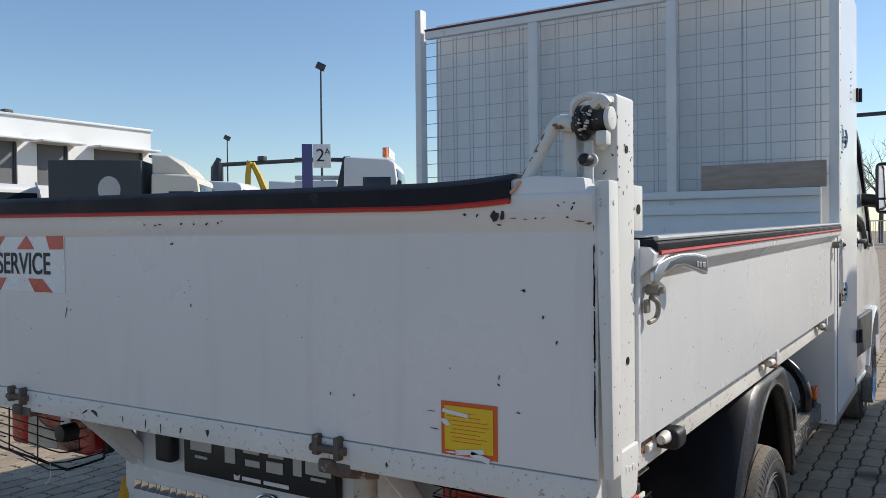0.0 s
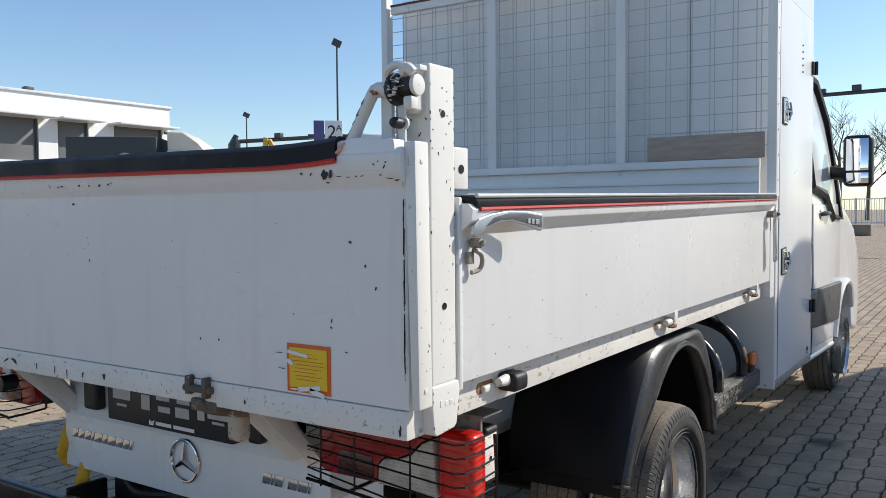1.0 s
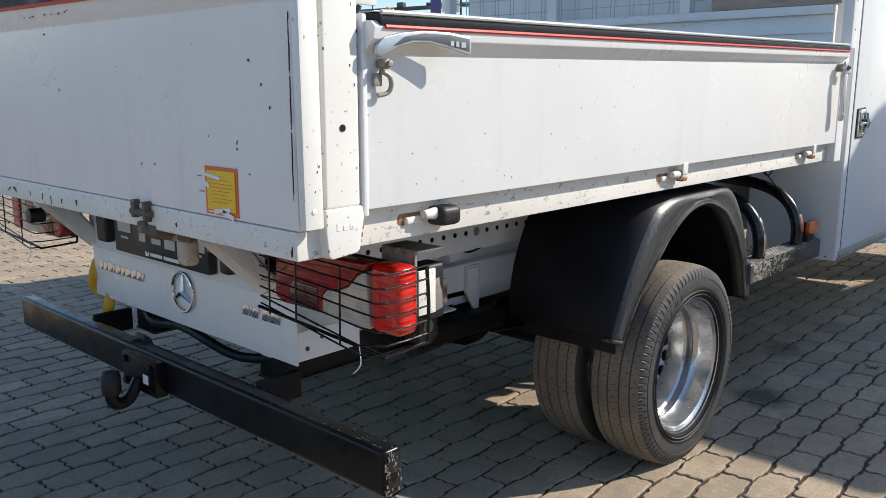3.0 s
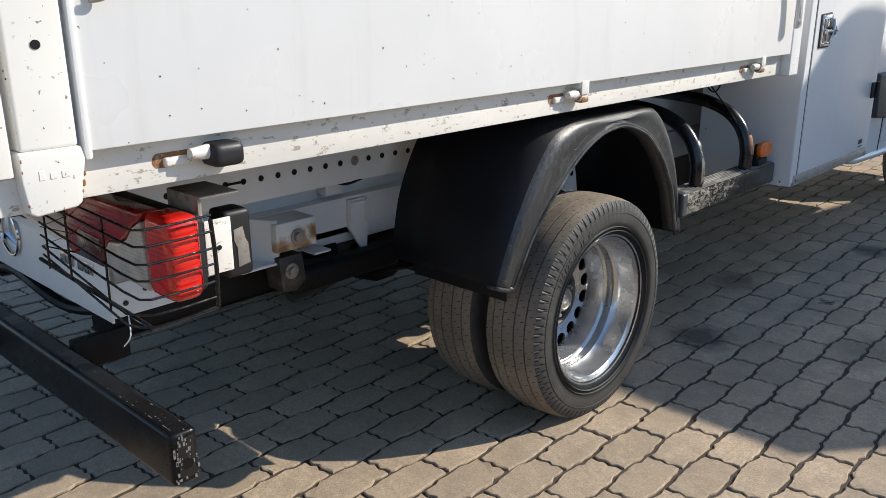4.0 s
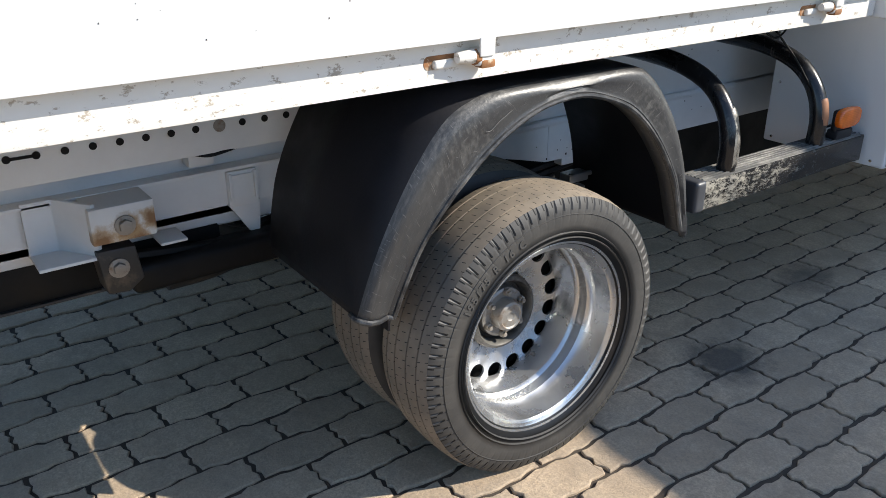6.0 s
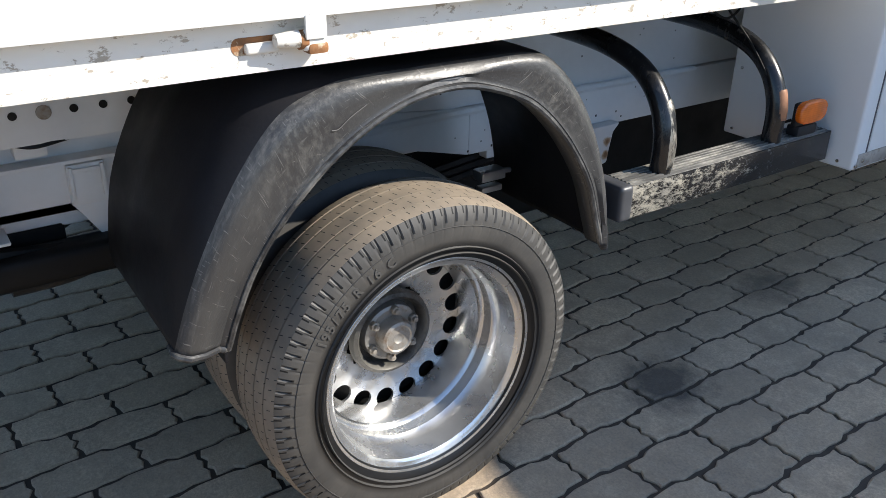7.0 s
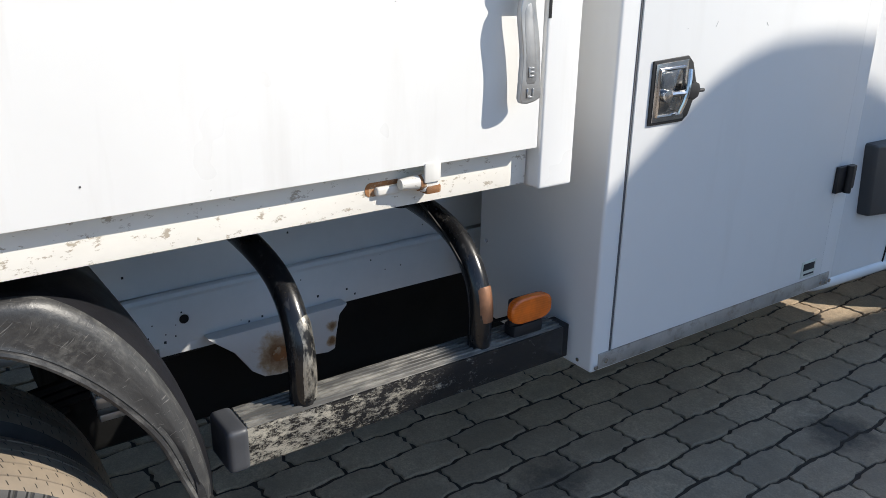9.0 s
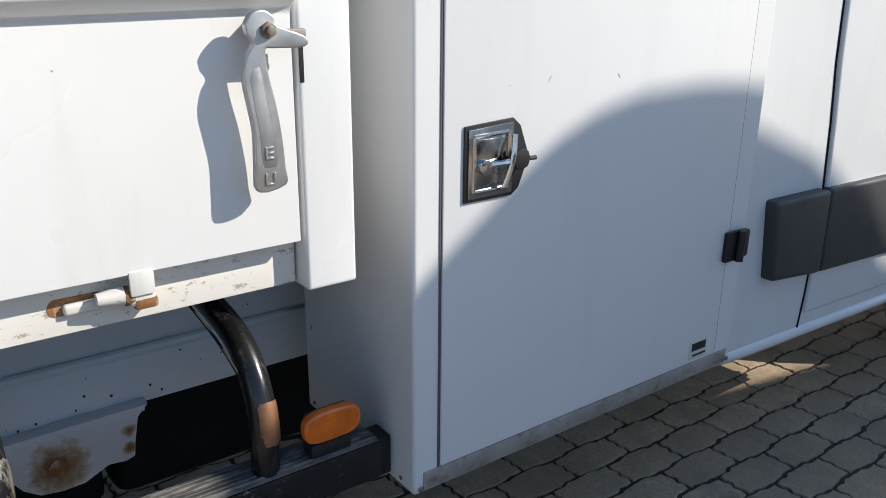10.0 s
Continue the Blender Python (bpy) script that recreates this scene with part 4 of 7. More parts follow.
        part("rusted_nut", b, RUST, hp)
        if cap:
            b = box((min(fx(-0.04), fx(0.012)), y0 + 0.082, 0.986), (max(fx(-0.04), fx(0.012)), y0 + 0.142, 1.026), 0.015, 4)
            part("rubber_stop", b, SMOOTHPLASTIC, rail, "black rubber stop")
    # --- front post of the board ---
    lo, hi = sorted((fx(-0.05), fx(0.001)))
    fp = part("front_post", box((lo, 2.763, 0.961), (hi, 2.846, 1.425), 0.006, 3), WHITE, truck, "white folded front post")
    b = box((min(fx(-0.024), fx(0.018)), 2.795, 1.426), (max(fx(-0.024), fx(0.018)), 2.856, 2.72), 0.004)
    part("upper_post", b, HEADWHITE, truck, "tall pale grey grille post")
    for z in np.arange(1.5, 2.7, 0.115):
        part("rivet", disc((fx(0.0182), 2.825, float(z)), 0.004, "x", 0.0012 * s, 8, None, 0), BLACKSTEEL, fp)
    part("slot", box((min(fx(0.0008), fx(0.0016)), 2.764, 1.27), (max(fx(0.0008), fx(0.0016)), 2.771, 1.34), 0.0003), SMOOTHPLASTIC, fp)

# --- bed floor and headboard ---
b = box((mir(-0.10), 0.06, 1.000), (-0.10, 2.78, 1.034), 0.003)
part("bed_floor", b, BLACKSTEEL, truck, "grimy dark steel bed floor")
for y in np.arange(0.35, 2.75, 0.4):
    part("cross_member", box((mir(-0.50), float(y), 0.87), (-0.50, float(y) + 0.05, 1.0), 0.004), CHASSIS, truck)
head = part("headboard", box((mir(-0.06), 2.800, 1.034), (-0.06, 2.832, 1.575), 0.003), HEADWHITE, truck, "pale grey steel headboard")
b = box((mir(-0.06), 2.775, 1.566), (-0.06, 2.840, 1.604), 0.005)
box((mir(-0.06), 2.788, 1.49), (-0.06, 2.801, 1.512), 0.003, bm=b)
part("ledge", b, HEADWHITE, head)
b = box((mir(-0.04), 2.812, 2.548), (-0.04, 2.852, 2.592), 0.005)
part("top_bar", b, HEADWHITE, head)
part("red_strip", box((mir(-0.04), 2.808, 2.592), (-0.04, 2.856, 2.604), 0.004), plain("dark_red_strip", (0.12, 0.02, 0.02), 0.5, 0, 0.3, 9, 60, 0.1), head, "dark red strip")
for px, w in ((-1.487, 0.056), (-0.735, 0.050)):
    part("grille_post", box((px - w / 2, 2.815, 1.604), (px + w / 2, 2.848, 2.548), 0.004), HEADWHITE, head)
for i, z in enumerate(np.arange(1.665, 2.54, 0.0785)):
    part("grille_wire", tube([(mir(-0.022), 2.852, float(z)), (-0.022, 2.852, float(z))], 0.0021, 6), MESHGREY, head)
for i, x in enumerate(np.arange(mir(-0.10), -0.04, 0.107)):
    for dx in (0.0, 0.022):
        part("grille_wire", tube([(float(x) + dx, 2.857, 1.604), (float(x) + dx, 2.857, 2.548)], 0.0026, 6), MESHGREY, head)

# --- locker box behind the cab ---
GAPGREY = plain("shadow_gap", (0.10, 0.10, 0.105), 0.8, 0, 0.1, 9, 60, 0.1)
b = box((-0.43, 2.965, 0.502), (-0.018, 3.905, 2.66), 0.008, 3)
locker = part("locker_body", b, BOXWHITE, truck, "tall white sheet-metal locker")
part("locker_centre", box((mir(-0.43), 2.957, 1.06), (-0.43, 2.9648, 2.655), 0.002, bm=box((mir(-0.43) + 0.002, 2.965, 1.06), (-0.432, 3.90, 2.655), 0.004)), STREAKED, truck, "streaked white rear wall of the locker")
part("locker_body", box((mir(-0.018), 2.965, 0.502), (mir(-0.43), 3.905, 2.66), 0.008, 3), BOXWHITE, truck, "tall white sheet-metal locker")
door = part("locker_door", box((-0.026, 3.022, 0.548), (-0.0135, 3.835, 2.41), 0.0025), BOXWHITE, truck, "flat white sheet locker door with chrome folding latch")
part("door_gap", box((-0.0195, 3.0165, 0.544), (-0.0165, 3.0215, 2.414), 0.0004), GAPGREY, locker)
part("door_gap", box((-0.0195, 3.8355, 0.544), (-0.0165, 3.8395, 2.414), 0.0004), GAPGREY, locker)
part("door_gap", box((-0.0195, 3.0215, 2.410), (-0.0165, 3.8355, 2.414), 0.0004), GAPGREY, locker)
part("sill_strip", box((-0.022, 2.985, 0.509), (-0.0145, 3.885, 0.546), 0.002), plain("dirty_aluminium", (0.45, 0.44, 0.42), 0.45, 0.6, 0.2, 14, 70, 0.3, (0.25, 0.22, 0.18), (0.5, 0.7), 24), locker, "dirty aluminium sill strip")
for y, z in ((2.978, 0.515), (3.007, 0.525), (3.872, 0.52), (3.89, 0.518), (3.845, 0.522)):
    part("screw", disc((-0.0165, y, z), 0.006, "x", 0.004, 10), STAINLESS, locker)
for x, z in ((-0.40, 0.52), (-0.40, 0.70), (-0.06, 0.52)):
    part("screw", disc((x, 2.966, z), 0.005, "y", -0.003, 10), STAINLESS, locker)
b = bmesh.new()
for y, z, L, a in ((3.245, 1.235, 0.012, 60), (3.42, 1.238, 0.010, -50), (3.155, 1.235, 0.004, 10), (3.60, 1.45, 0.006, 40), (3.30, 1.62, 0.008, 70)):
    tube([(-0.0133, y, z), (-0.0133, y + L * math.cos(radians(a)), z + L * math.sin(radians(a)))], 0.0006, 4, b)
tagged(part("scratch", b, GREYPRINT, door), "tiny scratches in the paint", kind="stuff")
# paddle locks
for z0 in (1.108, 1.84):
    out = [(3.0610, z0 - 0.062), (3.0610, z0 + 0.068), (3.1646, z0 + 0.074), (3.1809, z0 + 0.060), (3.2027, z0 + 0.004), (3.1809, z0 - 0.050), (3.1646, z0 - 0.062)]
    lock = part("paddle_lock", prism(out, "x", -0.0138, -0.0085, 0.002), SMOOTHPLASTIC, door, "recessed stainless paddle lock with black gasket")
    part("plate", prism([(3.0675, z0 - 0.056), (3.0675, z0 + 0.062), (3.1635, z0 + 0.067), (3.1635, z0 - 0.055)], "x", -0.0086, -0.0062, 0.0012), STAINLESS, lock, "polished steel plate")
    b = bmesh.new()
    for p, q, r in (((3.0774, z0 - 0.044), (3.0774, z0 + 0.05), 0.0035), ((3.1526, z0 - 0.044), (3.1526, z0 + 0.052), 0.0035), ((3.0774, z0 + 0.05), (3.1526, z0 + 0.052), 0.0035), ((3.0774, z0 - 0.044), (3.1526, z0 - 0.044), 0.0035)):
        tube([(-0.0058, *p), (-0.0058, *q)], r, 7, b)
    part("rim", b, CHROME, lock)
    b = box((-0.0062, 3.0850, z0 - 0.036), (-0.0050, 3.1471, z0 + 0.044), 0.0004)
    part("cup", b, plain("dark_steel_cup", (0.42, 0.41, 0.40), 0.22, 1.0, 0.3, 30, 60, 0.2), lock)
    b = tube(arc([(0.004, 3.1373, z0 - 0.040), (0.010, 3.1449, z0 - 0.01), (0.010, 3.1515, z0 + 0.02), (0.004, 3.1580, z0 + 0.048)]), 0.005, 8)
    tube([(-0.004, 3.0904, z0 + 0.0), (0.008, 3.1471, z0 + 0.002)], 0.006, 8, b)
    disc((-0.005, 3.0970, z0 - 0.002), 0.013, "x", 0.011, 14, b)
    part("handle", b, STAINLESS, lock, "folding T handle")
    b = disc((-0.006, 3.1722, z0 + 0.004), 0.019, "x", 0.015, 8)
    tube([(0.002, 3.14, z0 + 0.004), (0.003, 3.2082, z0 + 0.002)], 0.004, 8, b)
    part("key_cover", b, SMOOTHPLASTIC, lock, "black rubber key cover")
for z0 in (0.820, 2.15):
    b = box((-0.0136, 3.816, z0 - 0.036), (-0.002, 3.862, z0 + 0.036), 0.004)
    box((-0.0136, 3.860, z0 - 0.030), (0.004, 3.892, z0 + 0.036), 0.006, bm=b)
    tube([(0.004, 3.858, z0 - 0.036), (0.004, 3.858, z0 + 0.038)], 0.010, 10, b)
    part("door_hinge", b, SMOOTHPLASTIC, door, "black plastic door hinge")
for i in range(5):
    b = prism([(3.545, 2.085 + i * 0.035), (3.585, 2.093 + i * 0.035), (3.585, 2.101 + i * 0.035), (3.545, 2.093 + i * 0.035)], "x", -0.0137, -0.0125, 0)
    part("vent_slot", b, GREASESHADE, door, "dark vent slot")
lg = part("maker_plate", box((-0.0134, 3.735, 0.556), (-0.0122, 3.800, 0.604), 0.0004), plain("plate_film", (0.60, 0.63, 0.56), 0.4, 0, 0.08, 20, 90, 0.02), door, "small pale maker's plate with dark print")
part("print_bar", box((-0.0123, 3.743, 0.577), (-0.0116, 3.794, 0.597), 0.0003), INK, lg)
b = box((-0.0123, 3.748, 0.563), (-0.0116, 3.795, 0.568), 0.0002)
part("print_bar", b, INK, lg)

# --- cab ---
prof = [(3.91, 0.445), (4.72, 0.415), (5.22, 0.40), (5.24, 0.52), (5.33, 0.68), (5.50, 0.78), (5.70, 0.81), (5.90, 0.76), (6.05, 0.62), (6.10, 0.42), (6.42, 0.36), (6.52, 0.6), (6.50, 0.95), (6.20, 1.22), (5.55, 1.42), (5.12, 2.10), (4.92, 2.50), (4.70, 2.66), (4.3, 2.74), (3.91, 2.76)]


def leaned(b):
    """The cab's sides lean in above the waist."""
    for v in b.verts:
        if v.co.z > 1.5:
            lean = 0.10 * ((v.co.z - 1.5) / 0.9) ** 1.3
            v.co.x += lean if v.co.x < XC else -lean
    return b


b = prism(prof, "x", mir(-0.088), -0.088, 0.0)
for z in (1.5, 1.75, 2.0, 2.2):
    bmesh.ops.bisect_plane(b, geom=b.verts[:] + b.edges[:] + b.faces[:], plane_co=(0, 0, z), plane_no=(0, 0, 1))
bevelled(leaned(b), 0.040, 4)
cab = part("cab", b, CABWHITE, truck, "white van cab, clean and glossy")
for s in (1, -1):
    fx = (lambda x: x) if s > 0 else mir
    lo, hi = sorted((fx(-0.106), fx(-0.085)))
    cd = part("cab_door", prism([(4.345, 0.500), (5.12, 0.470), (5.20, 0.62), (5.40, 0.86), (5.42, 1.40), (4.308, 1.40), (4.318, 1.21), (4.340, 1.04), (4.355, 0.87), (4.356, 0.70)], "x", fx(-0.120), fx(-0.078), 0.010, 3), CABWHITE, truck, "white cab door")
    seam = [(4.285, 1.9), (4.300, 1.36), (4.310, 1.20), (4.332, 1.04), (4.348, 0.86), (4.349, 0.70), (4.342, 0.56), (4.328, 0.43)]
    part("door_seam", tube([(fx(-0.0875), y, z) for y, z in seam], 0.0034, 6), GREASESHADE, cab)
    part("lower_sill", tube(arc([(fx(-0.110), 3.930, 0.462), (fx(-0.100), 4.02, 0.452), (fx(-0.096), 4.4, 0.440), (fx(-0.097), 4.9, 0.424), (fx(-0.102), 5.2, 0.415)]), 0.020, 10), CABWHITE, cab)
    b = prism([(4.112, 0.655), (4.085, 0.872), (4.334, 0.868), (4.340, 0.632)], "x", fx(-0.10), fx(-0.052), 0.012, 3)
    part("side_trim", b, TRIMPLASTIC, cab, "dark grey plastic side trim")
    b = prism([(4.350, 0.630), (4.344, 0.868), (5.36, 0.845), (5.24, 0.585)], "x", fx(-0.10), fx(-0.056), 0.012, 3)
    part("side_trim", b, TRIMPLASTIC, cd, "dark grey plastic side trim")
    edge = [(4.25, 1.50), (4.72, 1.46), (5.04, 1.31), (5.37, 1.29), (5.02, 1.97), (4.73, 2.2), (4.22, 2.22)]
    part("window", leaned(prism(edge, "x", fx(-0.20), fx(-0.100), 0.0)), DOORGLASS, cd, "dark side window")
    b = leaned(tube([(fx(-0.096), y, z) for y, z in edge], 0.042, 8, None, True))
    part("window_frame", b, SMOOTHPLASTIC, cd, "black window surround")
    b = tube(arc([(fx(-0.078), 4.56, 1.332), (fx(-0.051), 4.60, 1.338), (fx(-0.048), 4.70, 1.338), (fx(-0.078), 4.76, 1.332)]), 0.014, 8)
    disc((fx(-0.079), 4.55, 1.33), 0.028, "x", 0.006 * s, 16, b)
    part("door_handle", b, plain("handle_grey", (0.06, 0.06, 0.06), 0.4, 0, 0.1, 9, 80, 0.1), cd, "dark door handle")
    # mirror
    b = box((min(fx(-0.012), fx(0.169)), 4.97, 1.515), (max(fx(-0.012), fx(0.169)), 5.11, 1.86), 0.045, 4)
    tube([(fx(-0.12), 5.10, 1.62), (fx(-0.0), 5.06, 1.60)], 0.045, 10, b)
    mr = part("door_mirror", b, SMOOTHPLASTIC, truck, "large black door mirror")
    part("glass", prism([(4.940, 1.62), (4.964, 1.835), (4.972, 1.835), (4.972, 1.62)], "x", fx(0.012), fx(0.148), 0.003), MIRROR, mr)
    part("glass", box((min(fx(0.012), fx(0.148)), 4.963, 1.535), (max(fx(0.012), fx(0.148)), 4.9695, 1.607), 0.003), MIRROR, mr)
    # arch lip
    b = tube(arc([(fx(-0.09), 5.25, 0.45), (fx(-0.082), 5.34, 0.68), (fx(-0.078), 5.50, 0.79), (fx(-0.076), 5.70, 0.82), (fx(-0.08), 5.90, 0.77), (fx(-0.09), 6.06, 0.6)]), 0.026, 8)
    part("wheel_arch", b, CABWHITE, cab)
part("windscreen", prism([(5.60, 1.43), (5.15, 2.11), (4.97, 2.47), (4.95, 2.45), (5.13, 2.09), (5.58, 1.41)], "x", mir(-0.3), -0.3, 0.002), GLASS, cab, "raked windscreen")

# --- wheels ---
def tyre_profile(w, R, r):
    """Half-open outline from the inner bead over the tread to the outer bead, x from -w/2 to w/2."""
    side = [(-0.40, r - 0.004), (-0.455, r + 0.012), (-0.492, r + 0.040), (-0.500, r + 0.062), (-0.488, R - 0.036), (-0.468, R - 0.022)]
    tread = []
    ribs = [-0.442, -0.285, -0.105, 0.105, 0.285, 0.442]
    for a, c in zip(ribs, ribs[1:]):
        edge = lambda q: R - 0.010 * (abs(q) / 0.44) ** 3
        tread += [(a + 0.012, edge(a)), ((a + c) / 2, edge((a + c) / 2)), (c - 0.012, edge(c))]
        if c < 0.44:
            tread += [(c - 0.008, edge(c) - 0.008), (c + 0.008, edge(c) - 0.008)]
    left = [(p * w, q) for p, q in side]
    return left, [(p * w, q) for p, q in tread], [(-p * w, q) for p, q in side[::-1]]


def wheel(name, centre, out, R=0.350, rim=0.233, width=0.200, dish=True, label="", lugged=True):
    """A road wheel whose outer side faces out (+1 or -1 along x). centre: middle of the tyre."""
    cx, cy, cz = centre
    w = part(name, bmesh.new(), SILVER, truck, label)
    left, tread, right = tyre_profile(width, R, rim)
    seg = 684 if lugged else 96
    ty = part("tyre", lathe(tread, centre, seg), TREAD, w, "dusty worn tread", 30)
    b = bmesh.new()
    for sh, inner in ((left, 1), (right, -1)):
        prof = sh + tread[:1] if inner > 0 else tread[-1:] + sh
        lo = (len(prof) - 3, len(prof) - 2) if inner > 0 else (1, 2)
        # Slit faces between the lugs are painted black for the shade inside them.
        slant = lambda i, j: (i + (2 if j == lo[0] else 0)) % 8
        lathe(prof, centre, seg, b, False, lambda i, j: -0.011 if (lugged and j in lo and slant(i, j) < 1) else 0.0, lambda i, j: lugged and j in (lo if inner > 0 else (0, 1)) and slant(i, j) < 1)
    part("sidewall", b, SIDEWALL, w, "dark rubber sidewall", 30).data.materials.append(GREASESHADE)
    b = bmesh.new()
    for rr in (R - 0.045, rim + 0.018, rim + 0.030):
        lathe([(out * width * 0.478, rr - 0.002), (out * (width * 0.499 + 0.0005), rr), (out * width * 0.478, rr + 0.002)], centre, 96, b)
    part("moulded_ring", b, SIDEWALL, w)
    # rim: flange, barrel, disc with round holes
    s = out
    fl = s * width * 0.41
    dx = -s * 0.088 if dish else s * 0.05
    barrel = [(-fl, rim - 0.012), (-fl, rim), (-fl * 0.96, rim + 0.006), (-fl * 0.9, rim - 0.014), (-s * 0.03, rim - 0.040), (dx, rim - 0.052)]
    outer = [(dx, rim - 0.040), (dx + s * 0.010, rim - 0.034), (dx + s * 0.040, rim - 0.033), (dx + s * 0.046, rim - 0.036), (dx + s * 0.054, rim - 0.034), (dx + s * 0.062, rim - 0.026), (dx + s * 0.084, rim - 0.025), (dx + s * 0.090, rim - 0.028), (dx + s * 0.098, rim - 0.022), (dx + s * 0.112, rim - 0.018), (fl * 0.86, rim - 0.017), (fl * 0.93, rim - 0.010), (fl * 0.97, rim + 0.002), (fl * 1.03, rim + 0.0065), (fl * 1.05, rim + 0.004), (fl * 1.03, rim - 0.001)]
    part("rim", lathe(barrel, centre, 96, lathe(outer, centre, 96)), SILVER, w, "silver steel rim with rolled edge")
    # disc ring with holes
    n, rh, hr = 18, 0.168, 0.0218
    b = bmesh.new()
    r1, r2 = 0.092, rim - 0.038
    for k in range(n):
        ca = 2 * math.pi * k / n + 0.10
        hc = Vector((rh * math.cos(ca), rh * math.sin(ca)))
        m = 24
        outerpts, inner, back = [], [], []
        for q in range(m):
            t = 2 * math.pi * q / m
            d = Vector((math.cos(ca + t), math.sin(ca + t)))
            inner.append(hc + d * hr)
            # point on the cell's edge
            u = Vector((math.cos(ca), math.sin(ca)))
            v = Vector((-u.y, u.x))
            du, dv = math.cos(t), math.sin(t)
            best = 9
            for lim in ((r2 - rh) / du if du > 1e-6 else (r1 - rh) / du if du < -1e-6 else 9,):
                best = min(best, lim)
            half = math.tan(math.pi / n)
            den = abs(dv) - half * du
            if den > 1e-6:
                best = min(best, half * rh / den)
            outerpts.append(hc + d * best)

        def lift(p):
            r = p.length
            return dx + s * (0.012 * max(0, (0.150 - r) / 0.05) - 0.004 * ((r - 0.168) / 0.03) ** 2)
        vo = [b.verts.new((cx + lift(p), cy + p.x, cz + p.y)) for p in outerpts]
        vi = [b.verts.new((cx + lift(p), cy + p.x, cz + p.y)) for p in inner]
        vb = [b.verts.new((cx + lift(p) - s * 0.007, cy + p.x, cz + p.y)) for p in inner]
        for q in range(m):
            z = (q + 1) % m
            b.faces.new((vo[q], vo[z], vi[z], vi[q])), b.faces.new((vi[q], vi[z], vb[z], vb[q]))
    bmesh.ops.remove_doubles(b, verts=b.verts, dist=0.0008)
    bmesh.ops.recalc_face_normals(b, faces=b.faces)
    part("disc", b, SILVER, w, "pressed steel disc with a ring of round holes", 25)
    part("drum", lathe([(dx - s * 0.03, 0.0), (dx - s * 0.03, 0.195)], centre, 48), GREASESHADE, w)
    b = lathe([(dx + s * 0.002, 0.098), (dx + s * 0.016, 0.094), (dx + s * 0.020, 0.086), (dx + s * 0.012, 0.079), (dx - s * 0.012, 0.076), (dx - s * 0.012, 0.040)], centre, 48)
    part("hub_flange", b, HUBDARK, w, "grimy centre of the disc")
    b = lathe([(dx - s * 0.02, 0.041), (dx + s * 0.030, 0.0405), (dx + s * 0.040, 0.037), (dx + s * 0.043, 0.031), (dx + s * 0.040, 0.028), (dx + s * 0.041, 0.012), (dx + s * 0.038, 0.008), (dx + s * 0.038, 0.0001)], centre, 40)
    part("hub_cap", b, HUBGREY, w, "dull cast hub cap with raised rings")
    b = lathe([(dx - s * 0.012, 0.066), (dx + s * 0.010, 0.064), (dx + s * 0.014, 0.058), (dx + s * 0.012, 0.040)], centre, 36)
    part("axle_flange", b, HUBGREY, w, "dull axle flange")
    for k in range(6):
        a = 2 * math.pi * (k + 0.4) / 6
        yy, zz = cy + 0.055 * math.cos(a), cz + 0.055 * math.sin(a)
        b = disc((cx + dx + s * 0.010, yy, zz), 0.0105, "x", s * 0.013, 6)
        disc((cx + dx + s * 0.022, yy, zz), 0.006, "x", s * 0.008, 10, b)
        part("wheel_nut", b, DIRTYSTEEL, w)
    b = box((cx + min(0, -s * 0.03) + dx, cy - 0.03, cz + 0.085), (cx + max(0, -s * 0.03) + dx + 0.004, cy + 0.03, cz + 0.10), 0.004)
    part("bracket", b, BLACKSTEEL, w)
    return w


WHEEL_Y, WHEEL_Z = 1.680, 0.329
rw = wheel("rear_wheel", (-0.158, WHEEL_Y, WHEEL_Z), 1, R=0.351, label="outer twin rear wheel with deep silver rim")
b = bmesh.new()
txt = "195/75 R 16 C"
for i, ch in enumerate(txt):
    if ch == " ":
        continue
    a = radians(149 - i * 3.15)
    rr = 0.286
    m = pose(-0.0574, WHEEL_Y + rr * math.cos(a), WHEEL_Z + rr * math.sin(a), 90, 0, 90) @ pose(0, 0, 0, 0, 0, math.degrees(a) - 90)
    absorb(b, lettering(ch, 0.027, m, 0.0008, 0.9, 0.0006))
sl = part("size_lettering", b, plain("moulded_rubber", (0.055, 0.053, 0.05), 0.6, 0, 0.1, 9, 60, 0.1), rw, "raised tyre size lettering")
tagged(sl, "raised tyre size lettering", kind="stuff")
wheel("rear_wheel", (-0.398, WHEEL_Y, WHEEL_Z), -1, R=0.347, label="inner twin rear wheel", lugged=False)
wheel("rear_wheel", (mir(-0.158), WHEEL_Y, WHEEL_Z), -1, R=0.349, label="outer twin rear wheel")
wheel("rear_wheel", (mir(-0.398), WHEEL_Y, WHEEL_Z), 1, R=0.347, label="inner twin rear wheel", lugged=False)
wheel("front_wheel", (-0.235, 5.69, WHEEL_Z), 1, R=0.349, dish=False, label="front wheel with silver steel rim")
wheel("front_wheel", (mir(-0.235), 5.69, WHEEL_Z), -1, R=0.349, dish=False, label="front wheel with silver steel rim")
axle = tube([(mir(-0.3), WHEEL_Y, WHEEL_Z), (-0.3, WHEEL_Y, WHEEL_Z)], 0.055, 14)
bmesh.ops.create_icosphere(axle, subdivisions=2, radius=0.15, matrix=Matrix.Translation((XC, WHEEL_Y, WHEEL_Z)))
part("rear_axle", axle, GREASESHADE, truck, "greasy black axle")

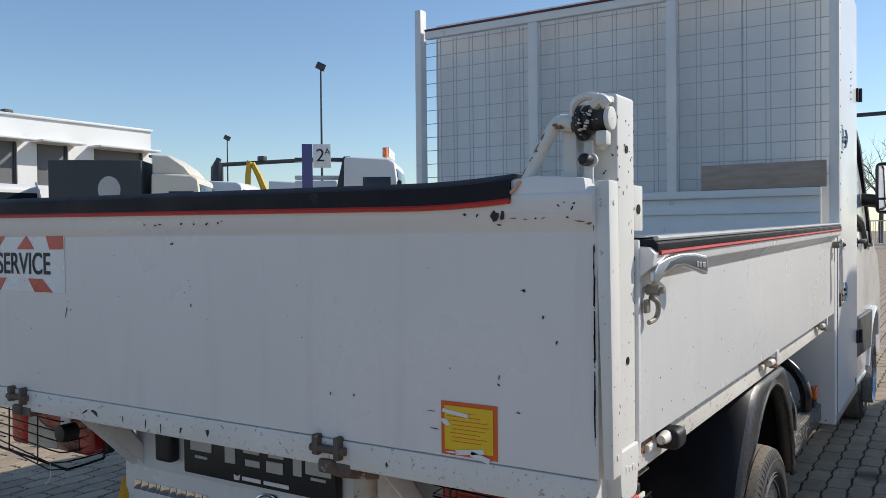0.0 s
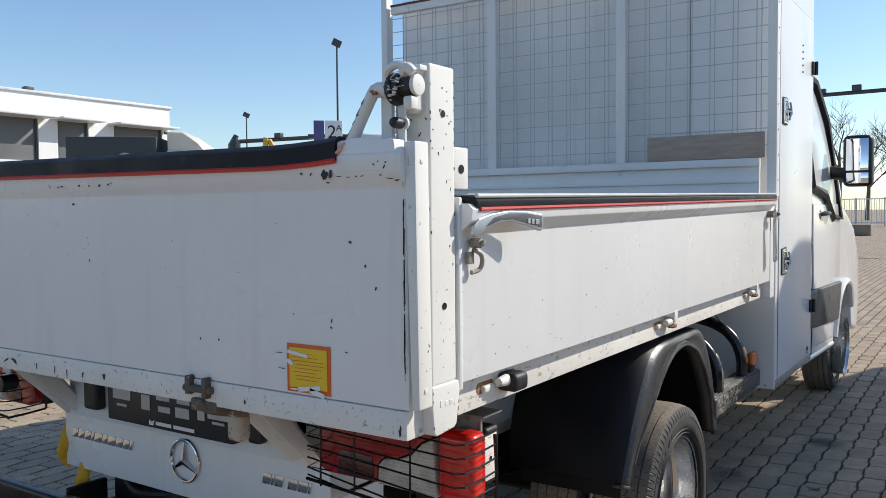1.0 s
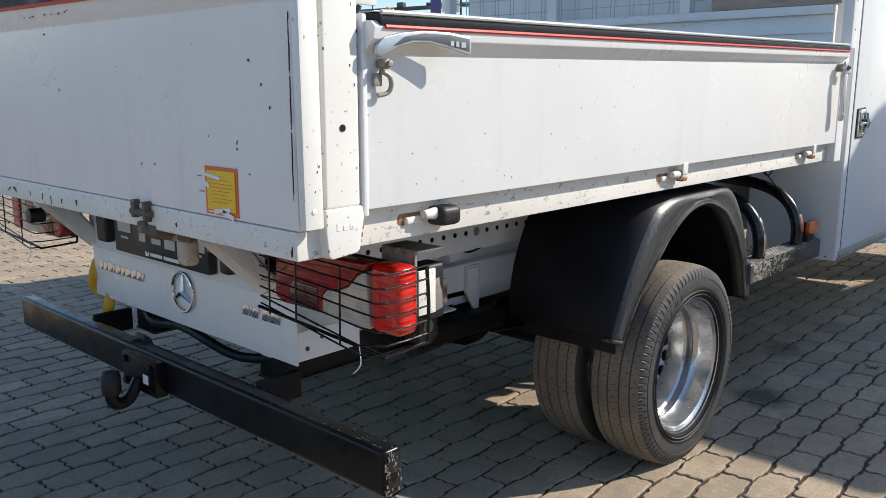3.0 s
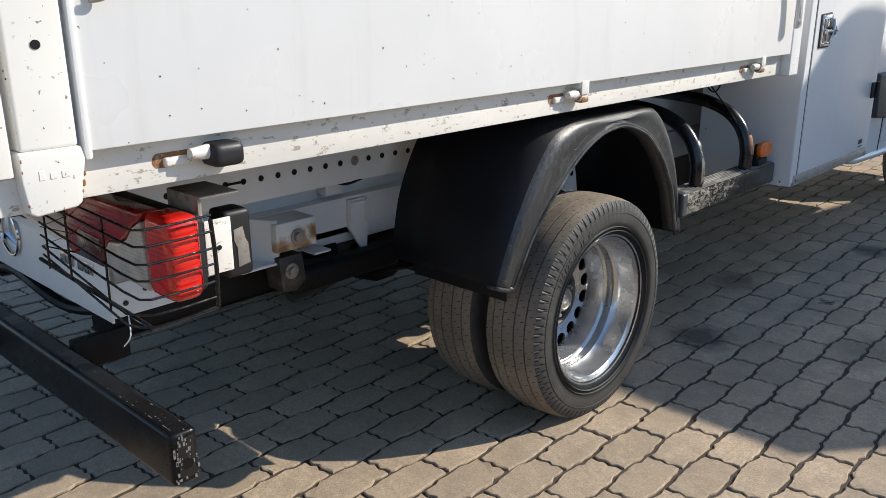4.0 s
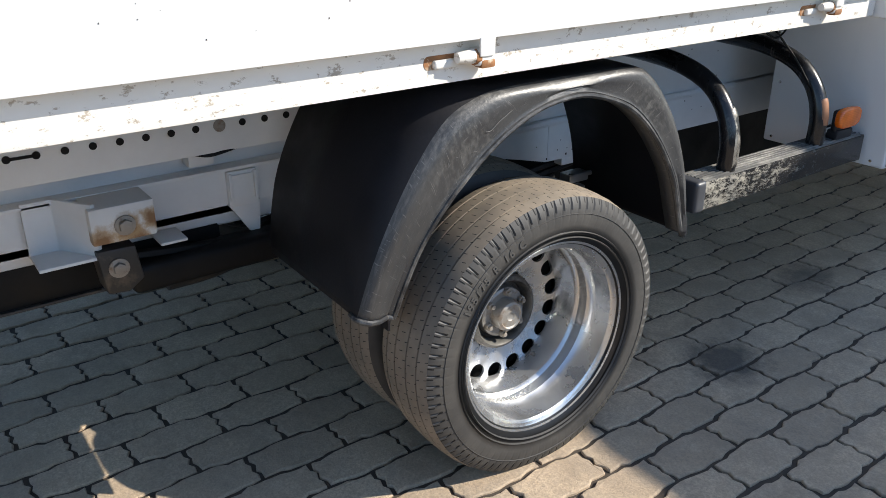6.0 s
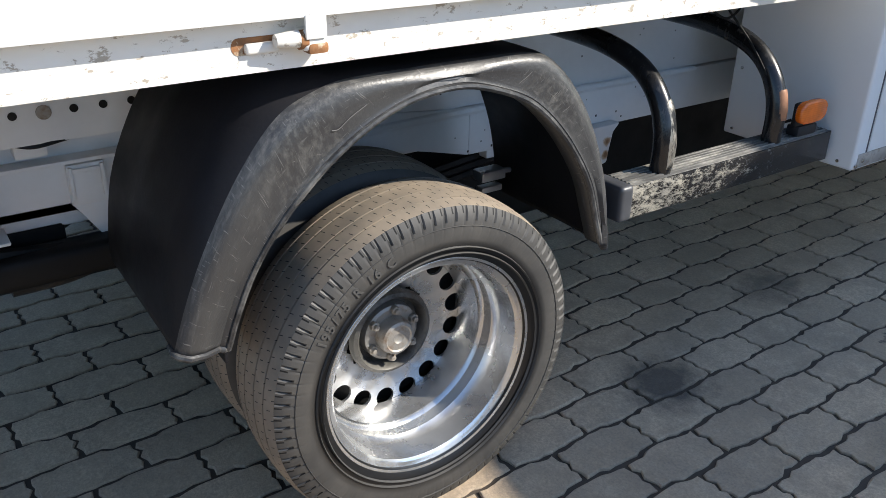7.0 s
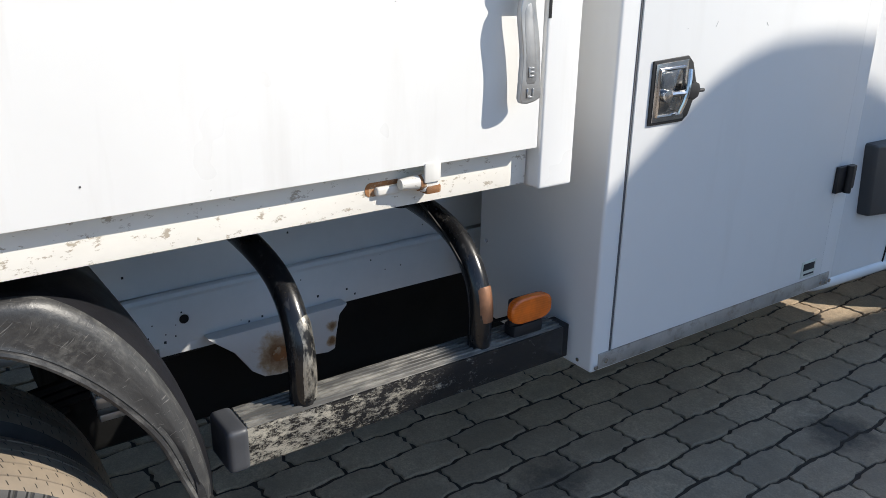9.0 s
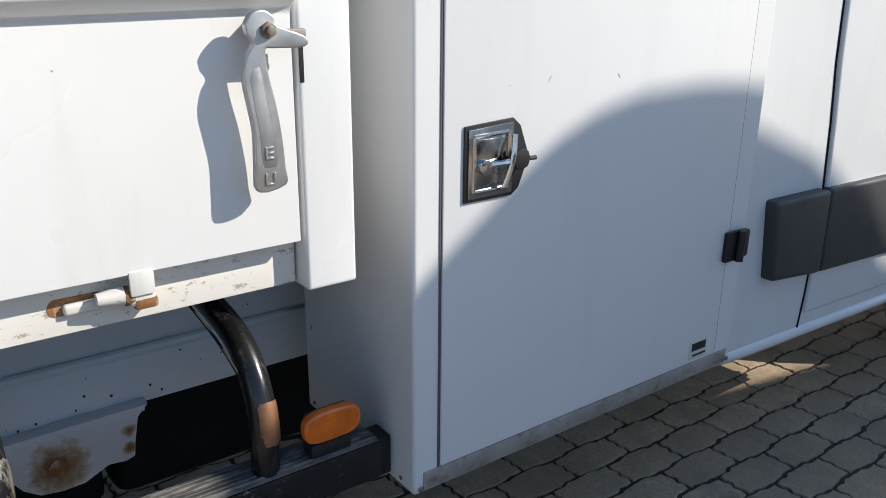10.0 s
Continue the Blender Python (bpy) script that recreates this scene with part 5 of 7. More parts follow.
# --- mudguards ---
outer_line = arc([(0, *p) for p in ((1.192, 0.526), (1.226, 0.618), (1.272, 0.715), (1.332, 0.815), (1.395, 0.885), (1.462, 0.916), (1.515, 0.928), (1.620, 0.931), (1.745, 0.932), (1.882, 0.928), (1.940, 0.905), (2.000, 0.845), (2.055, 0.760), (2.098, 0.655), (2.121, 0.550), (2.122, 0.485))], 4)
inner_line = arc([(0, *p) for p in ((1.286, 0.494), (1.302, 0.555), (1.335, 0.640), (1.382, 0.717), (1.440, 0.780), (1.510, 0.832), (1.585, 0.870), (1.650, 0.887), (1.730, 0.890), (1.805, 0.872), (1.875, 0.842), (1.935, 0.795), (1.993, 0.730), (2.046, 0.648), (2.078, 0.560), (2.102, 0.492))], 4)


def mudguard(fx):
    b = bmesh.new()
    rows = []
    n = len(outer_line)
    for i, (o, q) in enumerate(zip(outer_line, inner_line)):
        deep = 0.570 if 1.42 < o.y < 1.93 else 0.485
        swell = 0.052 * max(0.0, math.sin(math.pi * i / (n * 0.46))) - 0.012 * max(0.0, 1 - 10 * i / n) if i < n * 0.46 else 0.020 * min(1.0, max(0.0, (i / n - 0.64) / 0.12))
        ins = (q - o).normalized()
        mid = o.lerp(q, 0.5)
        lean = -0.018 - 0.016 * max(0.0, 1 - 5 * i / n)
        sec = [(-0.090, q + ins * 0.004), (-0.065, q + ins * 0.006), (-0.048, q + ins * 0.002), (-0.042, q - ins * 0.008), (-0.045, q - ins * 0.016), (-0.039, mid), (-0.040, o + ins * 0.022), (-0.046, o + ins * 0.008), (-0.058, o - ins * swell * 0.08), (-0.085, o - ins * (0.003 + swell * 0.6)), (-0.16, o - ins * (0.004 + swell * 0.85)), (-0.30, o - ins * (0.004 + swell)), (-deep, o - ins * (0.002 + swell))]
        tuck = -0.030 * max(0.0, 1 - 4 * i / n)
        sec = [(x + (lean if x > -0.1 else 0) + (tuck if j < 5 else tuck * 0.4 if j == 5 else 0), p) for j, (x, p) in enumerate(sec)]
        rows.append([b.verts.new((fx(x), p.y, p.z)) for x, p in sec])
        if i == 0:
            hem = [Vector((fx(x), p.y, p.z)) for x, p in sec[1:10]]
    for A, B in zip(rows, rows[1:]):
        for j in range(len(A) - 1):
            b.faces.new((A[j], A[j + 1], B[j + 1], B[j])).material_index = 1 if j >= 8 else 0
    uv = b.loops.layers.uv.verify()
    where = {v: (i / (n - 1) * 2.0, j * 0.04) for i, row in enumerate(rows) for j, v in enumerate(row)}
    for f in b.faces:
        for loop in f.loops:
            loop[uv].uv = where[loop.vert]
    bmesh.ops.recalc_face_normals(b, faces=b.faces)
    ob = part("mudguard", b, LIP, truck, "scuffed black plastic mudguard with wide lip", 50)
    # Second slot: wide faces behind the lip, painted darker as shaded.
    ob.data.materials.append(GUARDSHADE)
    so = ob.modifiers.new("thick", "SOLIDIFY")
    so.thickness = 0.005
    part("hem", tube([v for v in hem], 0.006, 8), BLACKPLASTIC, ob, "rolled hem at the foot of the lip")
    part("tip", tube([(fx(-0.070), 2.118, 0.500), (fx(-0.072), 2.121, 0.478)], 0.009, 8), BLACKPLASTIC, ob)
    return ob


guard = mudguard(lambda x: x)
part("rolled_edge", tube([(-0.0625 - 0.016 * max(0.0, 1 - 5 * i / len(inner_line)) - 0.030 * max(0.0, 1 - 4 * i / len(inner_line)), p.y, p.z) for i, p in enumerate(inner_line)], 0.0062, 8), BLACKPLASTIC, guard, "rolled inner edge of the lip")
b = bmesh.new()
tube(arc([(-0.0568, 1.472, 0.856), (-0.0565, 1.484, 0.857), (-0.0565, 1.505, 0.872), (-0.057, 1.535, 0.888)]), 0.0007, 5, b)
# Hidden panel, added to stop sun leaking between guard and tyre.
part("light_stop_panel", box((-0.485, 1.286, 0.452), (-0.130, 1.292, 0.66), 0.002), GUARDSHADE, guard)
rs = random.Random(21)
for _ in range(14):
    i = rs.randrange(4, len(outer_line) - 5)
    p = outer_line[i].lerp(inner_line[i], rs.uniform(0.28, 0.72))
    L = rs.uniform(0.006, 0.024)
    a = rs.uniform(0, 6.28)
    d = Vector((0, math.cos(a), math.sin(a))) * L
    tube([(-0.0572, p.y, p.z), (-0.0572, p.y + d.y * 0.5, p.z + d.z * 0.5)], 0.0003, 4, b)
tagged(part("scratch", b, plain("pale_scratch", (0.14, 0.137, 0.13), 0.6, 0, 0.1, 20, 80, 0.1), guard), "fine pale scratches", kind="stuff")
mudguard(mir)

# --- chassis ---
for s in (1, -1):
    fx = (lambda x: x) if s > 0 else mir
    srt = lambda a, c: sorted((fx(a), fx(c)))
    lo, hi = srt(-0.74, -0.690)
    cr = part("chassis_rail", box((lo, 0.40, 0.53), (hi, 5.0, 0.76), 0.008, 3), CHASSIS, truck, "white-grey pressed chassis rail with dirt spots")
    b = bmesh.new()
    lo, hi = srt(-0.70, -0.660)
    box((lo, 0.45, 0.587), (hi, 1.62, 0.676), 0.005, bm=b)
    lo, hi = srt(-0.645, -0.598)
    box((lo, 2.14, 0.530), (hi, 3.4, 0.655), 0.005, bm=b), prism([(1.62, 0.600), (1.62, 0.690), (1.90, 0.680), (2.14, 0.655), (2.14, 0.530), (2.02, 0.560), (1.88, 0.592)], "x", lo, hi, 0.004, bm=b), box((lo, 2.20, 0.508), (hi, 2.66, 0.532), 0.004, bm=b)
    part("rail_web", b, CHASSIS, cr)
    lo, hi = srt(-0.69, -0.645)
    part("rail_flange", box((lo, 0.45, 0.676), (hi, 1.62, 0.684), 0.002), CHASSIS, cr)
    b = tube(arc([(fx(-0.600), 1.62, 0.640), (fx(-0.597), 2.1, 0.650), (fx(-0.597), 2.4, 0.653), (fx(-0.598), 3.0, 0.651)]), 0.012, 8)
    part("rail_rib", b, CHASSIS, cr)
    lo, hi = srt(-0.69, -0.580)
    sf = part("subframe", box((lo, 0.45, 0.745), (hi, 1.9, 0.870), 0.005), CHASSIS, truck, "perforated white subframe rail")
    lo, hi = srt(-0.62, -0.606)
    part("upper_web", box((lo, 1.9, 0.66), (hi, 3.4, 0.99), 0.004), CHASSIS, sf)
    for k, y in enumerate(np.arange(0.564, 1.45, 0.053)):
        big = abs(y - 1.147) < 0.02
        part("hole", disc((fx(-0.5798), float(y), 0.805), 0.014 if big else 0.008, "x", 0.0012 * s, 14, None, 0), HUBGREY if big else GREASESHADE, sf, "dark drilled hole")
    part("hole_slot", box((min(fx(-0.5798), fx(-0.5786)), 0.725, 0.8015), (max(fx(-0.5798), fx(-0.5786)), 0.775, 0.8080), 0.0003), GREASESHADE, sf)
    part("wire", tube(arc([(fx(-0.590), 1.09, 0.748), (fx(-0.585), 1.12, 0.742), (fx(-0.585), 1.17, 0.748), (fx(-0.595), 1.26, 0.760)]), 0.005, 6), GREASESHADE, sf)
    for y, z in ((2.262, 0.590),):
        part("hole", disc((fx(-0.5978), y, z), 0.011, "x", 0.0012 * s, 12, None, 0), GREASESHADE, cr)
    lo, hi = srt(-0.662, -0.648)
    b = box((lo, 1.176, 0.584), (hi, 1.250, 0.672), 0.004)
    lo, hi = srt(-0.650, -0.642)
    box((lo, 1.178, 0.600), (hi, 1.186, 0.668), 0.002, bm=b), box((lo, 1.240, 0.600), (hi, 1.248, 0.668), 0.002, bm=b), box((lo, 1.186, 0.655), (hi, 1.240, 0.664), 0.002, bm=b)
    part("stiffener", b, CHASSIS, cr, "pressed stiffener plate")
    part("gusset", prism([(1.175, 0.590), (1.255, 0.592), (1.245, 0.480)], "x", fx(-0.664), fx(-0.652), 0.002), CHASSIS, cr)
    # tank-side bracket with rust
    br = part("spring_bracket", prism([(2.30, 0.540), (2.36, 0.490), (2.400, 0.430), (2.430, 0.408), (2.470, 0.402), (2.515, 0.404), (2.540, 0.416), (2.565, 0.428), (2.600, 0.424), (2.620, 0.430), (2.624, 0.464), (2.635, 0.520), (2.660, 0.545)], "x", fx(-0.60), fx(-0.560), 0.006, 2), SPRINGRUST, truck, "white bracket with a rust ring")
    part("bolt_hole", disc((fx(-0.5598), 2.470, 0.460), 0.020, "x", 0.002 * s, 16, None, 0), RUST, br)
    # tow bracket with bolts
    lo, hi = srt(-0.66, -0.550)
    bk = part("bolt_bracket", box((lo, 0.843, 0.602), (hi, 0.976, 0.682), 0.006), BOLTRUST, truck, "boxed white bracket with rusty face")
    part("bolt", disc((fx(-0.550), 0.911, 0.637), 0.015, "x", 0.014 * s, 6, disc((fx(-0.550), 0.911, 0.637), 0.022, "x", 0.004 * s, 20)), DIRTYSTEEL, bk)
    plan = [(fx(-0.566), 0.862), (fx(-0.655), 0.800), (fx(-0.655), 0.735), (fx(-0.645), 0.735), (fx(-0.645), 0.793), (fx(-0.560), 0.852)]
    part("shackle_plate", prism(plan, "z", 0.575, 0.690, 0.002), CHASSIS, bk)
    part("bent_lip", box((min(fx(-0.655), fx(-0.56)), 0.735, 0.568), (max(fx(-0.655), fx(-0.56)), 0.850, 0.576), 0.003), CHASSIS, bk)
    part("bent_lip", box((min(fx(-0.655), fx(-0.575)), 0.985, 0.560), (max(fx(-0.655), fx(-0.575)), 1.045, 0.567), 0.003), CHASSIS, bk)
    part("connector_box", box((min(fx(-0.69), fx(-0.645)), 1.09, 0.70), (max(fx(-0.69), fx(-0.645)), 1.15, 0.745), 0.004), CHASSIS, cr)
    b = prism([(0.845, 0.590), (0.925, 0.588), (0.935, 0.51), (0.90, 0.485), (0.855, 0.49)], "x", fx(-0.62), fx(-0.550), 0.006)
    sh = part("spring_shackle", b, BLACKSTEEL, truck, "black spring shackle")
    part("bolt", disc((fx(-0.549), 0.885, 0.546), 0.014, "x", 0.012 * s, 6, disc((fx(-0.550), 0.885, 0.546), 0.022, "x", 0.004 * s, 18)), DIRTYSTEEL, sh)
    b = bmesh.new()
    for k, (z, L) in enumerate(((0.475, 0.78), (0.455, 0.7), (0.435, 0.55), (0.415, 0.35))):
        tube([(fx(-0.64), 1.655 - L, z + 0.06 * (L / 0.78) ** 2), (fx(-0.64), 1.655, z - 0.03), (fx(-0.64), 1.655 + L, z + 0.06 * (L / 0.78) ** 2)], 0.012, 6, b)
    part("leaf_spring", b, GREASESHADE, truck, "black leaf spring")
rs = random.Random(8)
b = bmesh.new()
for _ in range(46):
    y, z, r = rs.uniform(1.95, 2.93), rs.choice((rs.uniform(0.68, 0.9), rs.uniform(0.53, 0.65))), rs.uniform(0.0008, 0.0028)
    x = -0.6058 if z > 0.66 else -0.5978
    box((x - 0.0004, y - r, z - r * 1.3), (x + 0.0003, y + r, z + r), 0, bm=b)
tagged(part("dirt_speck", b, INK, truck), "dark specks of road dirt on the frame", kind="stuff")
# cross beams under the bed and the drive line
part("propshaft", tube([(XC, 0.9, 0.45), (XC, 4.8, 0.5)], 0.045, 12), GREASESHADE, truck)
# Black mass added below the frame to cut the light there.
part("dark_tank_block", box((-1.20, 2.6, 0.24), (-0.70, 3.6, 0.62), 0.05, 4), GREASESHADE, truck, "black block added to darken the space under the frame")
part("exhaust_silencer", tube([(-1.5, 2.4, 0.42), (-1.5, 3.4, 0.42)], 0.11, 16), BLACKSTEEL, truck)
# An assumed spare wheel, in black, also keeps light from under the bed.
sp = part("spare_wheel", lathe([(-0.09, 0.02), (-0.09, 0.2), (-0.10, 0.24), (-0.10, 0.32), (-0.07, 0.345), (0.07, 0.345), (0.10, 0.32), (0.10, 0.24), (0.09, 0.2), (0.09, 0.02)], (0, 0, 0), 40), GREASESHADE, truck, "assumed spare wheel, added to darken the space under the frame")
sp.matrix_parent_inverse = Matrix.Translation(-truck.location)
sp.matrix_basis = Matrix.Translation((-1.22, 0.98, 0.50)) @ Matrix.Rotation(radians(90), 4, "Y")
for fx in ((lambda x: x), mir):
    lo, hi = sorted((fx(-0.80), fx(-0.69)))
    tf = part("tow_frame", box((lo, 0.44, 0.445), (hi, 1.16, 0.545), 0.006), GREASESHADE, truck, "black tow bar side member below the frame")
    lo, hi = sorted((fx(-0.81), fx(-0.68)))
    part("lower_flange", box((lo, 0.44, 0.440), (hi, 1.14, 0.447), 0.002), BLACKSTEEL, tf)
    lo, hi = sorted((fx(-0.675), fx(-0.60)))
    part("spring_hanger", box((lo, 0.92, 0.445), (hi, 1.34, 0.515), 0.02, 3), GREASESHADE, truck, "black spring hanger")
part("tail_pipe", tube(arc([(-0.78, 1.04, 0.385), (-0.79, 1.20, 0.39), (-0.84, 1.42, 0.44), (-0.95, 1.9, 0.47)]), 0.030, 12), BLACKSTEEL, truck, "dark exhaust tail pipe")
# Two more unseen black blocks added to deepen the dark under the truck.
part("dark_carrier_block", box((-1.60, 0.60, 0.54), (-0.69, 1.25, 0.60), 0.02), GREASESHADE, truck)
part("dark_box_block", box((-1.20, 2.0, 0.25), (-0.70, 2.58, 0.62), 0.03, 3), GREASESHADE, truck)

# --- step bar, hoops, marker ---
shaped(Matrix.Translation((0.007, 0.0, 0.015)))
b = prism([(2.178, -0.168), (2.178, -0.083), (2.932, -0.083), (2.932, -0.168)], "z", 0.512, 0.5865, 0.004)
for v in b.verts:
    v.co.x, v.co.y = v.co.y, v.co.x
bmesh.ops.recalc_face_normals(b, faces=b.faces)
step = part("step_bar", b, STEPWORN, truck, "black step bar with paint worn to the metal")
for i in range(6):
    part("tread_rib", box((-0.160 + i * 0.0115, 2.20, 0.5878), (-0.154 + i * 0.0115, 2.930, 0.5915), 0.001, 1), RIBBLACK, step)
part("step_top", box((-0.166, 2.20, 0.5862), (-0.087, 2.930, 0.5885), 0.001, 1), RIBBLACK, step, "dusty black ribbed top")
part("end_cap", box((-0.172, 2.160, 0.508), (-0.080, 2.200, 0.592), 0.012, 4), plain("grey_cap", (0.055, 0.057, 0.063), 0.5, 0, 0.15, 9, 80, 0.2), step, "grey plastic end cap")
part("end_plate", box((-0.15, 2.932, 0.50), (-0.10, 2.964, 0.58), 0.003), SMOOTHPLASTIC, step)
for y0 in (2.318, 2.722):
    b = tube(arc([(-0.118, y0, 0.588), (-0.119, y0 + 0.002, 0.66), (-0.138, y0 + 0.004, 0.725), (-0.175, y0 + 0.004, 0.776), (-0.225, y0, 0.812), (-0.30, y0 - 0.008, 0.838), (-0.40, y0 - 0.012, 0.850), (-0.56, y0 - 0.012, 0.855)], 5), 0.0245, 14)
    hoop = part("support_hoop", b, HOOPBLACK, truck, "bent black tube with chipped paint")
    if y0 < 2.5:
        # Sun on the lower half of this hoop, painted as a paler scratched sleeve.
        b = tube(arc([(-0.1155, y0 + 0.003, 0.600), (-0.1165, y0 + 0.005, 0.66), (-0.135, y0 + 0.007, 0.724), (-0.152, y0 + 0.007, 0.75)]), [0.0236] * 14 + [0.0225, 0.021, 0.019, 0.016, 0.012], 12)
        part("sunlit_face", b, SUNLITTUBE, hoop, "scratched outer face painted pale as if in the sun")
    if y0 > 2.5:
        part("rust_patch", tube(arc([(-0.1150, y0 + 0.004, 0.646), (-0.1165, y0 + 0.005, 0.670), (-0.1240, y0 + 0.006, 0.700), (-0.1290, y0 + 0.006, 0.712)]), 0.0232, 12), plain("bare_rusty_steel", (0.24, 0.115, 0.06), 0.5, 0.3, 0.3, 30, 90, 0.3), hoop, "rusty bare patch")
# Steel fitting in a bright metal that stands for the sun on it.
b = box((-0.42, 2.015, 0.535), (-0.38, 2.085, 0.560), 0.004)
box((-0.41, 2.020, 0.505), (-0.385, 2.080, 0.520), 0.003, bm=b), tube([(-0.40, 2.085, 0.548), (-0.40, 2.112, 0.545)], 0.007, 8, b)
part("hose_fitting", b, ALU, truck, "small steel fitting behind the wheel, coloured pale as if sunlit")
part("cable", tube(arc([(-0.26, 2.62, 0.93), (-0.23, 2.65, 0.88), (-0.19, 2.68, 0.82), (-0.15, 2.705, 0.75)]), 0.0028, 6), GREASESHADE, truck, "thin black cable")
part("cable", tube(arc([(-0.20, 2.50, 0.94), (-0.21, 2.54, 0.91), (-0.21, 2.59, 0.888), (-0.21, 2.63, 0.90), (-0.21, 2.66, 0.94)]), 0.003, 6), GREASESHADE, truck, "loose black cable")
b = box((-0.130, 2.798, 0.590), (-0.094, 2.878, 0.618), 0.006)
box((-0.120, 2.795, 0.612), (-0.100, 2.880, 0.676), 0.018, 3, bm=b)
mk = part("side_marker", b, SMOOTHPLASTIC, truck, "amber side marker lamp in a black base")
b = bmesh.new()
tmp = [(2.837 + 0.056 * math.copysign(abs(math.cos(t)) ** 0.55, math.cos(t)), 0.654 + 0.030 * math.copysign(abs(math.sin(t)) ** 0.75, math.sin(t))) for t in (2 * math.pi * k / 28 for k in range(28))]
prism(tmp, "x", -0.104, -0.083, 0.007, 3, b)
part("lens", b, AMBER, mk, "amber lens")
part("wire", tube(arc([(-0.12, 2.80, 0.63), (-0.15, 2.775, 0.615), (-0.14, 2.74, 0.635)]), 0.004, 6), GREASESHADE, mk)

# --- rear end ---
shaped(REAR, -1.165)
RP = 0.385
rear_panel = part("rear_panel", box((-1.79, RP, 0.505), (-0.575, RP + 0.006, 0.705), 0.002), WHITE, truck, "white sheet panel below the bed with chrome badges")
b = box((-0.581, RP + 0.006, 0.515), (-0.575, RP + 0.22, 0.60), 0.002)
box((-1.79, RP + 0.006, 0.515), (-1.784, RP + 0.22, 0.60), 0.002, bm=b)
box((-1.79, RP + 0.004, 0.699), (-0.575, RP + 0.10, 0.705), 0.002, bm=b)
part("side_return", b, WHITE, rear_panel)
for y, z in ((0.42, 0.548), (0.47, 0.572)):
    part("screw", disc((-0.5752, y, z), 0.007, "x", 0.003, 8), BLACKSTEEL, rear_panel)


def badge(x0, widths, z, h):
    """A row of small raised chrome bars in place of a badge's letters."""
    x = x0
    for w in widths:
        if w > 0:
            part("badge_bar", prism([(x, z), (x + w, z), (x + w + 0.007, z + h), (x + 0.007, z + h)], "y", RP - 0.004, RP, 0.0015), CHROME, rear_panel, "chrome badge bar")
        x += abs(w) + 0.004


badge(-1.745, [0.028, 0.032, 0.034, 0.014, 0.040, 0.026, 0.040, 0.034, 0.030, 0.014], 0.609, 0.030)
badge(-0.826, [0.030, 0.010, 0.030, -0.012, 0.034, 0.034, 0.008], 0.609, 0.030)
b = tube([(-1.155 + 0.063 * math.cos(t), RP - 0.005, 0.619 + 0.063 * math.sin(t)) for t in (2 * math.pi * k / 40 for k in range(40))], 0.0055, 8, None, True)
for k in range(3):
    a = math.pi / 2 + k * 2 * math.pi / 3
    tube([(-1.155, RP - 0.006, 0.619), (-1.155 + 0.060 * math.cos(a), RP - 0.004, 0.619 + 0.060 * math.sin(a))], [0.012, 0.003], 6, b)
part("round_emblem", b, CHROME, rear_panel, "round chrome emblem")
# plate carrier
back = part("plate_beam", box((-1.64, 0.315, 0.715), (-0.66, 0.355, 0.90), 0.004), CHASSIS, truck, "white beam behind the plate carrier")
pc = part("plate_holder", box((-1.39, 0.285, 0.738), (-0.83, 0.315, 0.872), 0.008), SMOOTHPLASTIC, truck, "empty black plate holder")
for gx, gz, w, h in ((-1.315, 0.832, 0.085, 0.050), (-1.205, 0.850, 0.035, 0.018), (-1.20, 0.812, 0.040, 0.045), (-1.12, 0.840, 0.060, 0.030), (-1.115, 0.800, 0.055, 0.018), (-1.03, 0.842, 0.055, 0.034), (-1.035, 0.800, 0.06, 0.03), (-0.955, 0.82, 0.03, 0.06), (-0.885, 0.825, 0.085, 0.050), (-0.885, 0.79, 0.05, 0.008), (-1.315, 0.79, 0.05, 0.008)):
    part("opening", box((gx - w / 2, 0.2825, gz - h / 2), (gx + w / 2, 0.2855, gz + h / 2), 0.001, 1), GREYPRINT, pc, "pale opening of the plate holder")
b = bmesh.new()
prism([(-1.185, 0.748), (-1.185, 0.764), (-1.172, 0.758), (-1.162, 0.764), (-1.166, 0.748)], "y", 0.2828, 0.2848, 0, bm=b)
box((-1.155, 0.2828, 0.750), (-1.085, 0.2848, 0.761), 0.001, 1, b), box((-1.075, 0.2828, 0.750), (-0.985, 0.2848, 0.761), 0.001, 1, b)
part("print_bar", b, FILMWHITE, pc, "white printed bars")
for x, w in ((-1.475, 0.035), (-0.745, 0.024)):
    part("plate_lamp", box((x - w, 0.28, 0.755), (x + w, 0.315, 0.865), 0.012, 3), SMOOTHPLASTIC, truck, "black plate lamp")
for x in (-0.625, -1.645):
    b = prism([(0.10, 0.944), (0.195, 0.944), (0.368, 0.72), (0.368, 0.708), (0.33, 0.708)], "x", x - 0.040, x - 0.034, 0.002)
    prism([(0.10, 0.944), (0.195, 0.944), (0.368, 0.72), (0.368, 0.708), (0.33, 0.708)], "x", x + 0.034, x + 0.040, 0.002, bm=b)
    prism([(0.195, 0.944), (0.368, 0.720), (0.364, 0.716), (0.190, 0.94)], "x", x - 0.040, x + 0.040, 0.001, bm=b)
    gs = part("sill_bracket", b, WHITE, truck, "folded white bracket under the sill")
    part("bolt", disc((x - 0.04, 0.20, 0.85), 0.010, "x", -0.006, 6), DIRTYSTEEL, gs)

